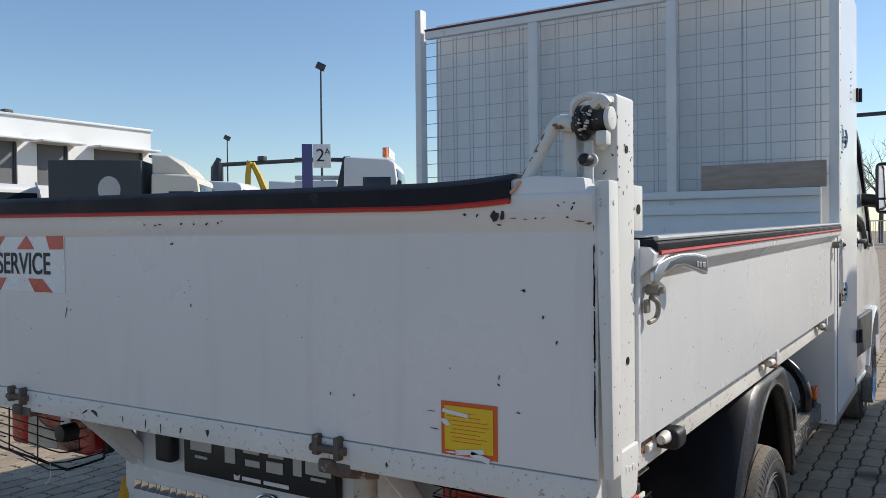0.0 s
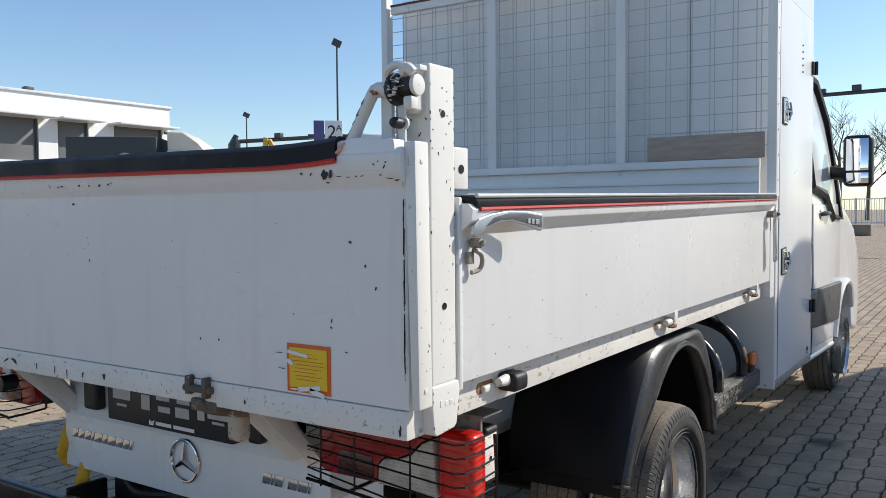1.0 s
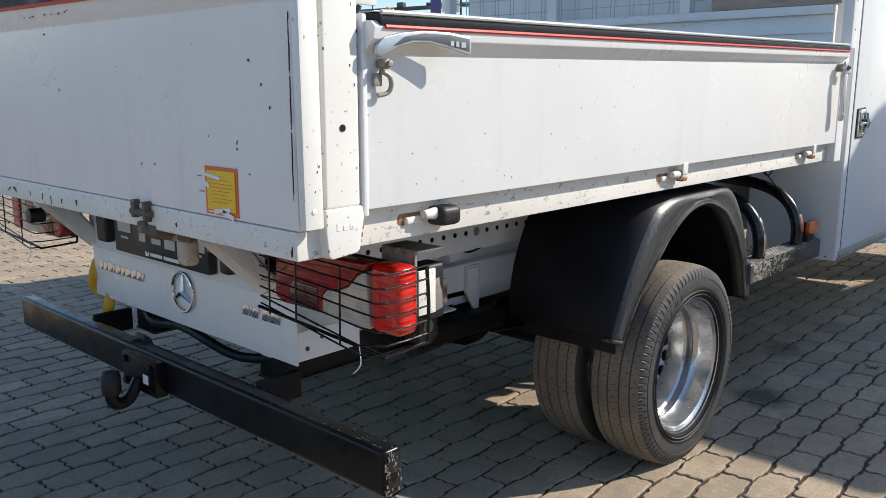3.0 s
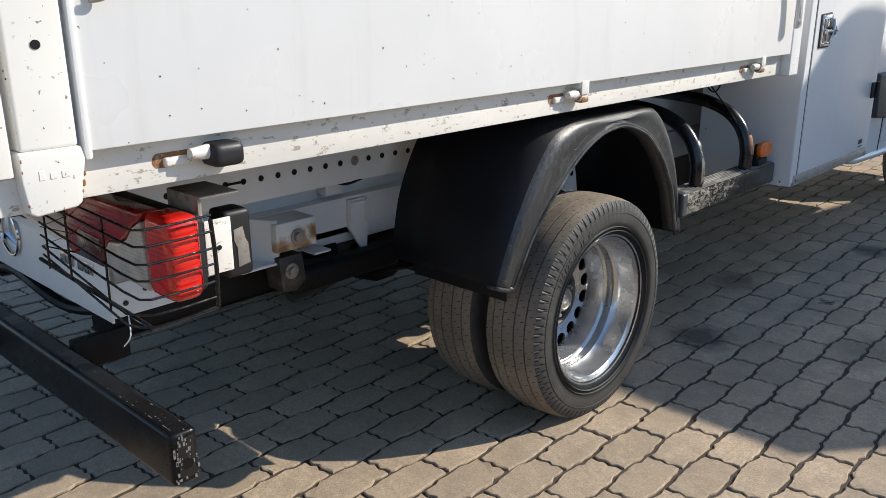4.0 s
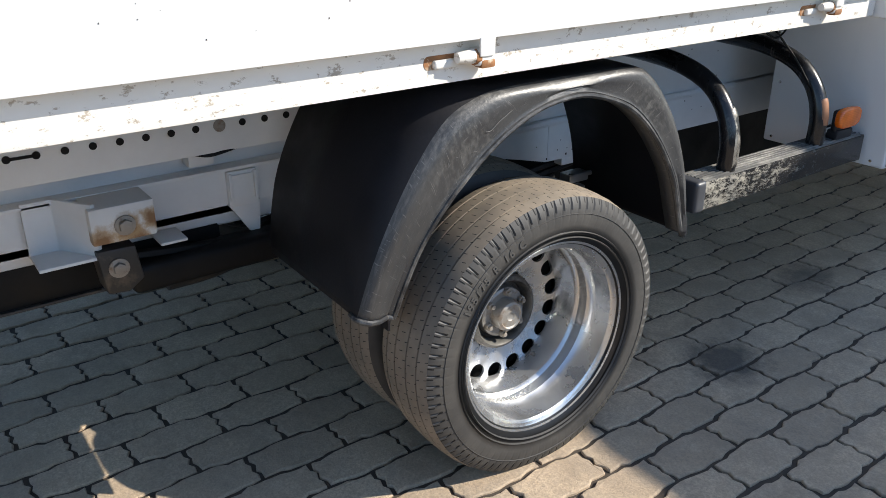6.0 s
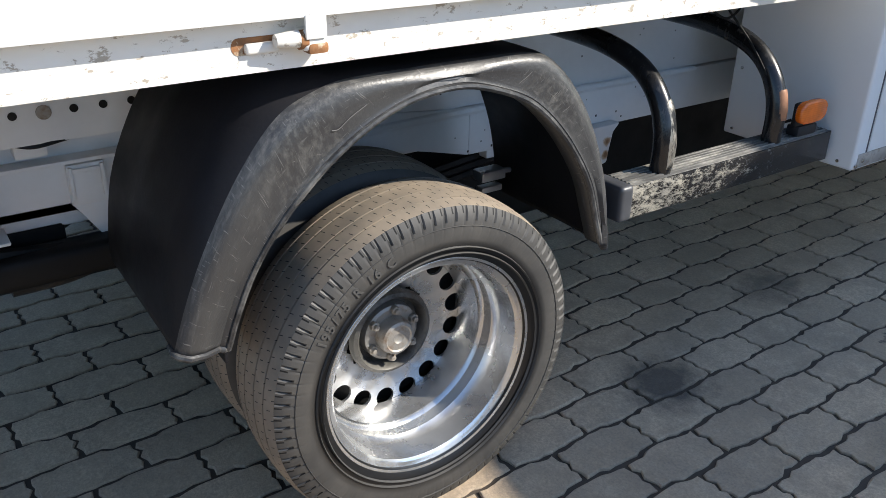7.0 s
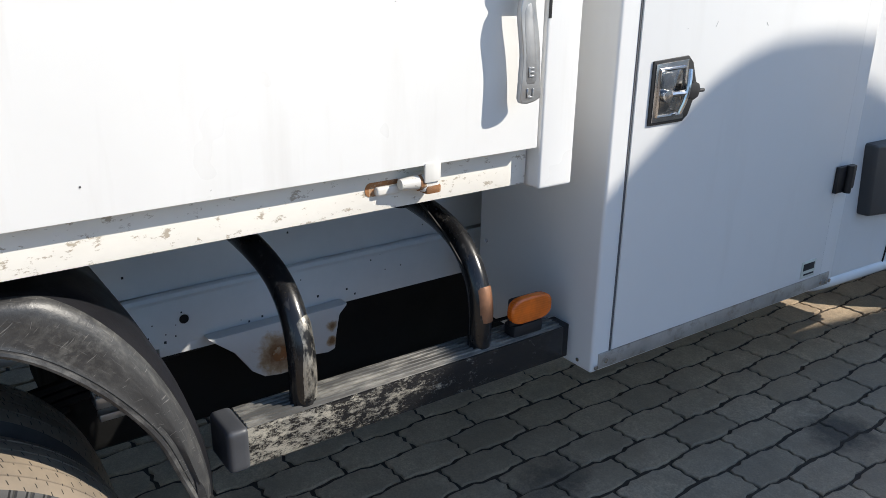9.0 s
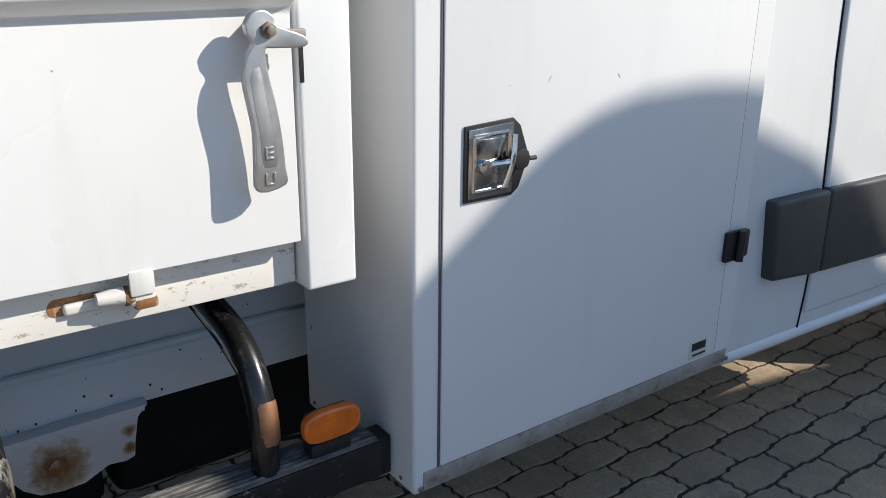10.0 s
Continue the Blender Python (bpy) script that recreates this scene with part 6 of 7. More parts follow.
# tail lamps with wire guards
for s in (1, -1):
    fx = (lambda x: x) if s > 0 else mir
    lo, hi = sorted((fx(-0.525), fx(-0.080)))
    lamp = part("tail_lamp", box((lo, 0.325, 0.720), (hi, 0.366, 0.866), 0.014, 3), SMOOTHPLASTIC, truck, "red and clear tail lamp behind a wire guard")
    part("lens", prism([(fx(-0.52), 0.735), (fx(-0.515), 0.858), (fx(-0.49), 0.868), (fx(-0.165), 0.870), (fx(-0.175), 0.852), (fx(-0.205), 0.838), (fx(-0.235), 0.808), (fx(-0.27), 0.792), (fx(-0.315), 0.786), (fx(-0.332), 0.77), (fx(-0.335), 0.722), (fx(-0.49), 0.722)], "y", 0.286, 0.330, 0.010, 3), REDLENS, lamp, "dusty red lens")
    part("lens", prism([(fx(-0.333), 0.722), (fx(-0.330), 0.768), (fx(-0.314), 0.784), (fx(-0.27), 0.790), (fx(-0.233), 0.806), (fx(-0.203), 0.836), (fx(-0.172), 0.851), (fx(-0.162), 0.716)], "y", 0.287, 0.330, 0.006, 3), CLEARLENS, lamp, "clear lens")
    part("lens", prism([(fx(-0.455), 0.728), (fx(-0.452), 0.776), (fx(-0.435), 0.788), (fx(-0.345), 0.784), (fx(-0.340), 0.726)], "y", 0.2835, 0.300, 0.003, 2), DARKRED, lamp, "dark maroon reflector panel")
    lo, hi = sorted((fx(-0.162), fx(-0.064)))
    part("lens", box((lo, 0.285, 0.712), (hi, 0.352, 0.874), 0.026, 5), BRIGHTRED, lamp, "bright red end lens")
    lo, hi = sorted((fx(-0.090), fx(-0.084)))
    br = part("lamp_bracket", box((lo, 0.366, 0.745), (hi, 0.420, 0.850), 0.002), RAILWHITE, truck, "white lamp bracket plate")
    lo, hi = sorted((fx(-0.20), fx(-0.082)))
    b = box((lo, 0.36, 0.893), (hi, 0.44, 0.898), 0.0015)
    lo, hi = sorted((fx(-0.20), fx(-0.09)))
    box((lo, 0.36, 0.80), (hi, 0.368, 0.895), 0.002, bm=b)
    part("top_plate", b, DIRTYSTEEL, br, "grimy top plate")
    part("bolt_hole", disc((fx(-0.0835), 0.392, 0.795), 0.005, "x", 0.001 * s, 10, None, 0), GREASESHADE, br)
    lo, hi = sorted((fx(-0.44), fx(-0.40)))
    part("bracket_arm", box((lo, 0.27, 0.900), (hi, 0.45, 0.944), 0.003), CHASSIS, br)
    lo, hi = sorted((fx(-0.175), fx(-0.115)))
    relay = part("relay_box", box((lo, 0.425, 0.715), (hi, 0.482, 0.850), 0.010, 3), SMOOTHPLASTIC, truck, "black plastic connector housing")
    face = prism([(0.448, 0.735), (0.448, 0.775), (0.442, 0.790), (0.442, 0.812), (0.462, 0.816), (0.466, 0.792), (0.472, 0.780), (0.474, 0.740)], "x", fx(-0.1152), fx(-0.1136), 0.0005)
    part("pale_face", face, HUBGREY, relay, "pale grey patch on the housing")
    # guard of bent wire, of one hand on both sides
    fx = (lambda x: x) if s > 0 else (lambda x: x - 1.815)
    zs = (0.868, 0.838, 0.806, 0.776, 0.742, 0.712, 0.690)
    fr = tube([(fx(-0.052), 0.232, 0.688), (fx(-0.052), 0.30, 0.690), (fx(-0.050), 0.358, 0.694)], 0.0036, 6)
    tube(arc([(fx(-0.052), 0.362, 0.694), (fx(-0.052), 0.365, 0.78), (fx(-0.054), 0.362, 0.862)]), 0.0042, 6, fr)
    tube([(fx(-0.060), 0.236, 0.690), (fx(-0.50), 0.226, 0.724)], 0.0042, 6, fr)
    wg = part("lamp_guard", fr, WIRE, truck, "black wire guard round the lamp")
    for i, z in enumerate(zs):
        zl = 0.73 + (z - 0.69) * 0.82
        pts = [(fx(-0.505), 0.235, zl), (fx(-0.12), 0.222, z + 0.004 - 0.012 * (i > 4)), (fx(-0.070), 0.226, z), (fx(-0.055), 0.240, z), (fx(-0.052), 0.30, z), (fx(-0.052), 0.362, z + 0.002)]
        part("wire", tube(pts, 0.0023, 6), WIRE, wg)
    for x in (-0.35, -0.19, -0.455):
        part("wire", tube([(fx(x), 0.229, 0.870), (fx(x), 0.226, 0.712 - 0.02 * (x > -0.3))], 0.0023, 6), WIRE, wg)
    zig = [(fx(-0.505 + (0.028 if k % 2 else 0)), 0.236 + 0.05 * (k % 2), 0.872 - k * 0.0205) for k in range(8)]
    part("wire", tube(zig, 0.0023, 6), WIRE, wg, "zigzag end wire")
    part("wire", tube(arc([(fx(-0.13), 0.23, 0.70), (fx(-0.12), 0.225, 0.66), (fx(-0.14), 0.22, 0.635)]), 0.0013, 5), FILMWHITE, wg, "loose cable tie")
# reversing buzzer in front of the far lamp
bz = part("reversing_buzzer", disc((-1.828, 0.19, 0.815), 0.026, "y", 0.05, 20), SMOOTHPLASTIC, truck, "round black buzzer on a white strap")
part("strap", box((-1.895, 0.235, 0.805), (-1.845, 0.241, 0.892), 0.003), WHITE, bz)
part("bolt_hole", disc((-1.868, 0.2352, 0.872), 0.007, "y", -0.001, 12, None, 0), GREASESHADE, bz)

# bumper beam and hitch
bumper = part("bumper_beam", box((-2.18, 0.260, 0.334), (-0.090, 0.316, 0.449), 0.014, 4), BUMPERBLACK, truck, "scuffed black underrun beam")
part("end_patch", box((-0.0905, 0.272, 0.350), (-0.0888, 0.306, 0.436), 0.0006), BLACKPAINT, bumper, "end worn to the primer")
rs = random.Random(19)
b = bmesh.new()
for _ in range(80):
    x = -0.09 - abs(rs.gauss(0, 0.35))
    k = rs.random()
    r = rs.uniform(0.0006, 0.0022)
    if k < 0.5:
        y = rs.choice((0.2735, rs.uniform(0.276, 0.306)))
        box((x - r * rs.uniform(1, 4), y - r * 0.5, 0.4482), (x + r, y + r * 0.5, 0.4496), 0, bm=b)
    else:
        y, z = 0.288 + rs.uniform(-0.024, 0.024), 0.392 + rs.uniform(-0.050, 0.050)
        box((-0.0905, y - r, z - r * 2), (-0.0884, y + r, z + r * 2), 0, bm=b)
tagged(part("scuff", b, plain("worn_primer", (0.17, 0.165, 0.155), 0.6, 0, 0.2, 30, 90, 0.1), bumper), "pale scuffs in the black paint", kind="stuff")
part("bolt_hole", disc((-0.0892, 0.29, 0.38), 0.012, "x", 0.0012, 14, None, 0), GREASESHADE, bumper)
for x in (-0.66, -1.67):
    part("bumper_arm", box((x - 0.012, 0.316, 0.38), (x + 0.012, 0.45, 0.46), 0.004), GREASESHADE, bumper)
shaped(REAR @ Matrix.Translation((0, 0, -0.03)), -1.165)
b = box((-1.27, 0.225, 0.36), (-1.06, 0.262, 0.47), 0.004)
for x in (-1.245, -1.085):
    for z in (0.38, 0.45):
        disc((x, 0.225, z), 0.012, "y", -0.008, 6, b)
hitch = part("tow_hitch", b, BUMPERBLACK, truck, "black tow hitch with covered ball")
part("hitch_neck", tube(arc([(-1.165, 0.225, 0.40), (-1.165, 0.19, 0.345), (-1.165, 0.155, 0.34), (-1.165, 0.14, 0.36), (-1.165, 0.14, 0.39)]), 0.019, 12), BUMPERBLACK, hitch)
b = tube([(-1.165, 0.14, 0.372), (-1.165, 0.14, 0.382), (-1.165, 0.14, 0.430), (-1.165, 0.14, 0.446), (-1.165, 0.14, 0.450)], [0.022, 0.028, 0.028, 0.021, 0.006], 20)
part("ball_cover", b, SMOOTHPLASTIC, hitch, "black ball cover")
part("type_plate", box((-1.130, 0.2205, 0.395), (-1.100, 0.2235, 0.425), 0.0006, 1, None, None), FILMWHITE, hitch, "small white type plate")
part("socket", tube([(-1.30, 0.27, 0.455), (-1.30, 0.33, 0.455)], 0.030, 14, box((-1.33, 0.30, 0.43), (-1.27, 0.31, 0.50), 0.004)), BLACKSTEEL, hitch, "black trailer socket")
shaped(REAR, -1.165)
for x, z in ((-1.80, 0.60), (-1.70, 0.50)):
    b = tube(arc([(x, RP + 0.02, z + 0.03), (x + 0.012, RP - 0.005, z - 0.02), (x - 0.006, RP + 0.0, z - 0.07), (x + 0.01, RP + 0.02, z - 0.10)]), 0.020, 8, None, False, 0.4)
    part("strap", b, STRAP, truck, "yellow webbing strap end")
part("hose", tube(arc([(-1.66, 0.5, 0.50), (-1.45, 0.42, 0.46), (-1.2, 0.40, 0.49), (-0.9, 0.42, 0.45), (-0.65, 0.5, 0.5)]), 0.015, 8), GREASESHADE, truck)

shaped()

# plank that leans on the headboard
plank = single("wooden_plank", box((-0.581, 2.774, 1.6045), (-0.034, 2.798, 1.722), 0.003), PLANKBROWN, "brown plywood plank standing on the headboard ledge", "plank")


# ==== the yard around ====
# office building with awnings
bld = thing("office_building", (-42, 24, 0), "white two-storey office building with dark windows and thin awnings", "building")
WX, Y0, Y1, ROOF = -36.0, 17.4, 27.7, 7.0
openings = [(17.7, 20.35), (21.3, 22.9), (24.3, 27.2)]
b = bmesh.new()
ys = [Y0] + [v for o in openings for v in o] + [Y1]
for k in range(0, len(ys), 2):
    box((WX - 0.3, ys[k], 0), (WX, ys[k + 1], ROOF), 0, bm=b)
for a, c in openings:
    box((WX - 0.3, a, 5.85), (WX, c, ROOF), 0, bm=b), box((WX - 0.3, a, 3.3), (WX, c, 3.9), 0, bm=b), box((WX - 0.3, a, 0), (WX, c, 0.6), 0, bm=b)
south = [(-44.7, -42.7), (-39.4, -36.5)]
xs = [-45.6, -44.7, -42.7, -39.4, -36.5, WX - 0.3]
for k in range(0, len(xs), 2):
    box((xs[k], Y0 - 0.001, 0), (xs[k + 1], Y0 + 0.3, ROOF), 0, bm=b)
for a, c in south:
    box((a, Y0, 5.85), (c, Y0 + 0.3, ROOF), 0, bm=b), box((a, Y0, 3.3), (c, Y0 + 0.3, 3.9), 0, bm=b), box((a, Y0, 0), (c, Y0 + 0.3, 0.6), 0, bm=b)
box((-45.3, Y1 - 0.3, 0), (WX - 0.3, Y1 + 0.001, ROOF), 0, bm=b), box((-45.6, Y0 + 0.3, 0), (-45.3, Y1, ROOF), 0, bm=b)
part("wall", b, FACADE, bld)
part("roof", box((-45.7, Y0 - 0.1, ROOF), (WX + 0.1, Y1 + 0.1, ROOF + 0.12), 0.02), AWNING, bld, "flat roof with pale edge")
for a, c in openings:
    for lo, hi in ((3.9, 5.85), (0.6, 3.3)):
        w = part("window", box((WX - 0.22, a, lo), (WX - 0.15, c, hi), 0.01), SHUTTER, bld, "window behind a grey blind")
        for y in (a, c - 0.1):
            part("frame", box((WX - 0.15, y, lo), (WX - 0.08, y + 0.1, hi), 0.01), FRAMEGREY, w)
    part("awning", box((WX - 0.1, a - 0.3, 5.86), (WX + 1.0, c + 0.35, 5.96), 0.02), AWNING, bld, "thin pale awning")
for a, c in south:
    w = part("window", box((a, Y0 + 0.12, 3.9), (c, Y0 + 0.2, 5.85), 0.01), GLASS, bld, "dark glazed window")
    for k in range(4):
        x = a + (c - a) * k / 3
        part("frame", box((x - 0.06, Y0 + 0.04, 3.9), (x + 0.06, Y0 + 0.12, 5.85), 0.01), FRAMEGREY, w)
    part("awning", box((a - 0.4, Y0 - 1.0, 5.86), (c + 0.5, Y0 + 0.1, 5.96), 0.02), AWNING, bld, "thin pale awning")
part("antenna", tube([(-37.5, 18.9, 7.1), (-37.5, 18.9, 8.9), (-37.9, 18.9, 8.9)], 0.03, 6, disc((-37.5, 18.9, 7.1), 0.12, "z", 0.35, 10)), AWNING, bld)
part("roof_lamp", box((-37.4, 20.4, 7.1), (-37.0, 20.8, 7.45), 0.02), FRAMEGREY, bld)


def polar(az, d, z=0.0):
    a = radians(az - 0.35)
    return Vector((0.7 - d * math.sin(a), -1.25 + d * math.cos(a), z))


def light_mast(at, h, label):
    e = thing("light_mast", at, label, "street lamp", "light masts of the yard")
    part("mast", tube([(at.x, at.y, 0), (at.x, at.y, h)], [0.07, 0.04], 10), FRAMEGREY, e)
    b = box((-0.22, -0.10, -0.16), (0.22, 0.10, 0.16), 0.03, turn=Matrix.Translation((at.x, at.y, h + 0.12)) @ Matrix.Rotation(radians(40), 4, "Z") @ Matrix.Rotation(radians(25), 4, "Y"))
    part("lamp_head", b, FRAMEGREY, e, "dark floodlight head")


light_mast(polar(41.0, 40), 9.35, "tall thin light mast with one floodlight")
light_mast(polar(47.2, 60), 8.2, "distant light mast among the parked trucks")
light_mast(polar(68.5, 75), 9.6, "distant light mast behind the office")


def road_wheel(e, x, y, r, turn):
    b = lathe([(-0.14, r * 0.6), (-0.14, r * 0.93), (-0.1, r), (0.1, r), (0.14, r * 0.93), (0.14, r * 0.6)], (0, 0, 0), 28)
    lathe([(0.10, 0.0001), (0.08, r * 0.25), (0.04, r * 0.5), (0.12, r * 0.6)], (0, 0, 0), 28, b)
    bmesh.ops.transform(b, matrix=turn @ Matrix.Translation((x, y, r)), verts=b.verts)
    part("wheel", b, SIDEWALL, e)


def far_truck(at, heading, label, body, paint, fairing=True, height=3.5, length=5.0, beacon=False, size=1.0, short=0.7):
    """A parked lorry that faces along its own +y; body: 'box', 'tarp' or 'none'."""
    e = thing("parked_truck", at, label, "truck", "trucks parked in the yard")
    T = Matrix.Translation(at) @ Matrix.Rotation(radians(heading), 4, "Z") @ Matrix.Diagonal((size, size * short, size, 1))

    def put(name, b, mat, lab=""):
        bmesh.ops.transform(b, matrix=T, verts=b.verts)
        return part(name, b, mat, e, lab)
    prof = [(0.0, 0.7), (2.0, 0.7), (2.2, 0.9), (2.2, 1.5), (2.05, 1.75), (1.85, 2.85), (1.6, 2.95), (0.1, 3.0)]
    put("cab", prism(prof, "x", -1.2, 1.2, 0.09, 3), paint, "cab with rounded edges")
    put("windscreen", prism([(2.09, 1.75), (1.90, 2.7), (1.84, 2.7), (2.0, 1.75)], "x", -1.08, 1.08, 0.01), GLASS)
    for s in (-1, 1):
        put("side_window", box((s * 1.18, 0.75, 1.75), (s * 1.215, 1.7, 2.5), 0.01), GLASS)
        put("side_mirror", box((s * 1.25, 1.95, 1.7), (s * 1.5, 2.1, 2.4), 0.05), SMOOTHPLASTIC)
        for y in (1.2, -2.6, -3.9) if body != "none" else (1.2, -2.4):
            road_wheel(e, s * 1.05, y, 0.5, T)
    if fairing:
        put("roof_fairing", prism([(0.1, 2.95), (1.6, 2.95), (1.3, 3.2), (0.7, 3.5), (0.1, height)], "x", -1.1, 1.1, 0.08, 3), paint, "roof fairing")
    put("chassis", box((-0.45, -length - 0.4, 0.7), (0.45, 0.2, 0.95), 0.02), BLACKSTEEL)
    if body == "tarp":
        put("load_body", box((-1.25, -length - 0.3, 1.0), (1.25, -0.25, 3.35), 0.05), GREYTARP, "dark grey covered load body")
        put("print", prism([(0.42 * math.cos(t) - 1.45, 2.55 + 0.36 * math.sin(t)) for t in (2 * math.pi * k / 24 for k in range(24))], "x", 1.252, 1.262, 0), GREYPRINT, "faded round print on the cover")
        put("print", tube(arc([(1.257, -0.95 - 3.2, 2.75), (1.257, -0.75 - 3.2, 2.2), (1.257, -1.0 - 3.2, 1.95), (1.257, -1.15 - 3.2, 2.2)]), 0.03, 6), GREYPRINT, "faded curved print")
        put("roof_bar", tube(arc([(-1.0, -0.1, 3.40), (-0.4, 0.1, 3.52), (0.4, 0.1, 3.50), (1.05, 0.0, 3.46)]), 0.04, 6), FRAMEGREY, "dark lamp bar")
    elif body == "box":
        put("load_body", box((-1.25, -length - 0.3, 1.0), (1.25, -0.25, 3.2), 0.04), FARWHITE, "white load body")
        b = bmesh.new()
        for k in range(6):
            box((-1.27, -length + k * 0.8, 1.0), (1.27, -length + 0.1 + k * 0.8, 3.22), 0.01, bm=b)
        put("rib", b, GREYTARP)
    if beacon:
        put("roof_sign", box((-0.75, 1.35, 3.02), (0.75, 1.6, 3.26), 0.03), FARWHITE, "white roof sign with orange ends")
        put("beacon", disc((-0.88, 1.48, 3.0), 0.09, "z", 0.22, 12, disc((0.88, 1.48, 3.0), 0.09, "z", 0.22, 12)), AMBER)
    return e


far_truck(polar(51.7, 28.0), -52, "dark covered truck with cream roof fairing", "tarp", FARCREAM, True, 3.5, 3.4, False, 1.12)
far_truck(polar(39.3, 27.0), -60, "white truck with roof sign and orange beacons", "none", FARWHITE, False, 3.5, 5.0, True, 1.27)
far_truck(polar(48.2, 36.0), -60, "white truck parked far back", "none", FARWHITE, False, 3.5, 3.0, False, 1.22)
far_truck(polar(44.2, 34.0), -60, "white truck parked behind the bay sign", "none", FARWHITE, False, 3.5, 3.0, False, 1.18)
far_truck(polar(62.0, 30.0), -95, "white truck parked before the office", "none", FARWHITE, False, 2.9, 3.0, False, 1.05)

# dark rack body beside the white truck
P = polar(40.6, 27.5)
rk = thing("parked_truck", P, "truck with dark open rack body", "truck", "trucks parked in the yard")
RT = Matrix.Translation((P.x, P.y, 0)) @ Matrix.Rotation(radians(40), 4, "Z") @ Matrix.Scale(1.12, 4)
for name, b, mat in (("rack_panel", prism([(-0.25, 0.6), (0.35, 0.6), (0.62, 3.55), (0.40, 3.55)], "y", -0.3, 0.3, 0.03), GREYTARP), ("rack_rail", box((-1.0, -0.2, 3.42), (0.6, 0.2, 3.52), 0.02), FRAMEGREY),
                     ("rack_rail", box((-1.0, -0.2, 2.9), (0.3, 0.2, 3.0), 0.02), AWNING), ("rack_body", box((-1.0, -0.3, 0.6), (0.2, 2.0, 2.85), 0.05), FARWHITE)):
    bmesh.ops.transform(b, matrix=RT, verts=b.verts)
    part(name, b, mat, rk)
for wx in (-0.7, 0.0):
    road_wheel(rk, wx, 0.2, 0.5, RT)

# boom of a crane truck
at = polar(45.6, 40.0)
cr = thing("truck_crane", at, "black crane boom laid level beside a yellow grab crane", "crane")
A, B = polar(47.8, 40.0), polar(42.3, 40.0)
part("boom", tube([(A.x, A.y, 4.75), (B.x, B.y, 5.0)], 0.10, 8), FRAMEGREY, cr, "long level boom")
part("mast", tube([(A.x, A.y, 0), (A.x, A.y, 4.8)], 0.18, 8), FRAMEGREY, cr)
C = polar(45.4, 39.0)
jib = [polar(az, 39.0, z) for az, z in ((46.0, 3.3), (45.95, 4.2), (45.85, 4.85), (45.65, 4.75), (45.25, 4.2), (44.85, 3.5))]
part("jib", tube(jib, [0.13, 0.13, 0.12, 0.12, 0.14, 0.16], 6), CRANEYELLOW, cr, "yellow folded jib")
part("knuckle", tube([polar(48.1, 40.0, 3.6), polar(48.1, 40.0, 4.6), polar(47.8, 40.0, 5.05)], [0.2, 0.18, 0.12], 6), FRAMEGREY, cr)
part("boom_lamp", box((-0.2, -0.12, 0.0), (0.2, 0.12, 0.25), 0.03, turn=Matrix.Translation(polar(45.0, 40.0, 4.93))), FRAMEGREY, cr)
part("base", box((C.x - 1.0, C.y - 1.0, 0), (C.x + 1.0, C.y + 1.0, 2.5), 0.05), BLACKSTEEL, cr)

# numbered sign
P = polar(41.5, 24.0)
sg = thing("bay_sign", P, "white parking-bay sign with dark numeral beside a purple panel", "sign")
sd = Matrix.Translation((P.x, P.y, 0)) @ Matrix.Rotation(radians(42), 4, "Z")


def signpart(name, b, mat, lab=""):
    bmesh.ops.transform(b, matrix=sd, verts=b.verts)
    return part(name, b, mat, sg, lab)


signpart("post", tube([(-0.35, 0.05, 0), (-0.35, 0.05, 3.9)], 0.06, 8), FRAMEGREY)
signpart("side_panel", box((-0.42, -0.03, 2.0), (-0.12, 0.03, 4.02), 0.01), SIGNPURPLE, "narrow purple panel")
signpart("board", box((-0.10, -0.03, 3.35), (0.40, 0.03, 4.02), 0.01), FILMWHITE, "white board")
signpart("numeral", lettering("2", 0.52, pose(0.10, -0.036, 3.68, 90, 0, 0), 0.002), INK, "dark numeral")
signpart("letter", lettering("A", 0.24, pose(0.30, -0.036, 3.80, 90, 0, 0), 0.002), INK, "small dark letter")

# gate, height bar, fence and bare trees ahead
hb = thing("height_bar", (0, 30, 0), "dark overhead height bar with small lamps", "barrier")
part("bar", tube([(-6.5, 30, 5.28), (9.0, 30, 5.35)], 0.07, 8), FRAMEGREY, hb)
part("post", tube([(9.0, 30, 0), (9.0, 30, 5.4)], 0.10, 10), FRAMEGREY, hb)
part("post", tube([(-6.5, 30, 0), (-6.5, 30, 5.4)], 0.10, 10), FRAMEGREY, hb)
for lo, hi in (((-3.2, 29.9, 5.33), (-2.9, 30.1, 5.55)), ((-4.4, 29.9, 5.33), (-4.0, 30.1, 5.5))):
    part("lamp", box(lo, hi, 0.03), FRAMEGREY, hb)
fence = thing("fence", (-3, 70, 0), "white steel bar fence at the edge of the yard", "fence")
for k in range(14):
    x = -14 + k * 2.0
    part("post", box((x - 0.05, 70.0, 0), (x + 0.05, 70.1, 2.2), 0.01), FENCEWHITE, fence)
b = bmesh.new()
for k in range(150):
    x = -14 + k * 0.1733
    box((x - 0.02, 70.03, 0.15), (x + 0.02, 70.07, 2.1), 0, bm=b)
tagged(part("bars", b, FENCEWHITE, fence), "thin upright fence bars", kind="stuff")
part("rail", box((-14, 70.02, 2.05), (12, 70.08, 2.13), 0.01, bm=box((-14, 70.02, 0.2), (12, 70.08, 0.28), 0.01)), FENCEWHITE, fence)
kb = thing("concrete_block", (-6.4, 45, 0), "low concrete block beside the fence", "block")
part("block", box((-6.2, 45, 0), (-4.2, 45.8, 0.55), 0.04), FARBROWN, kb)


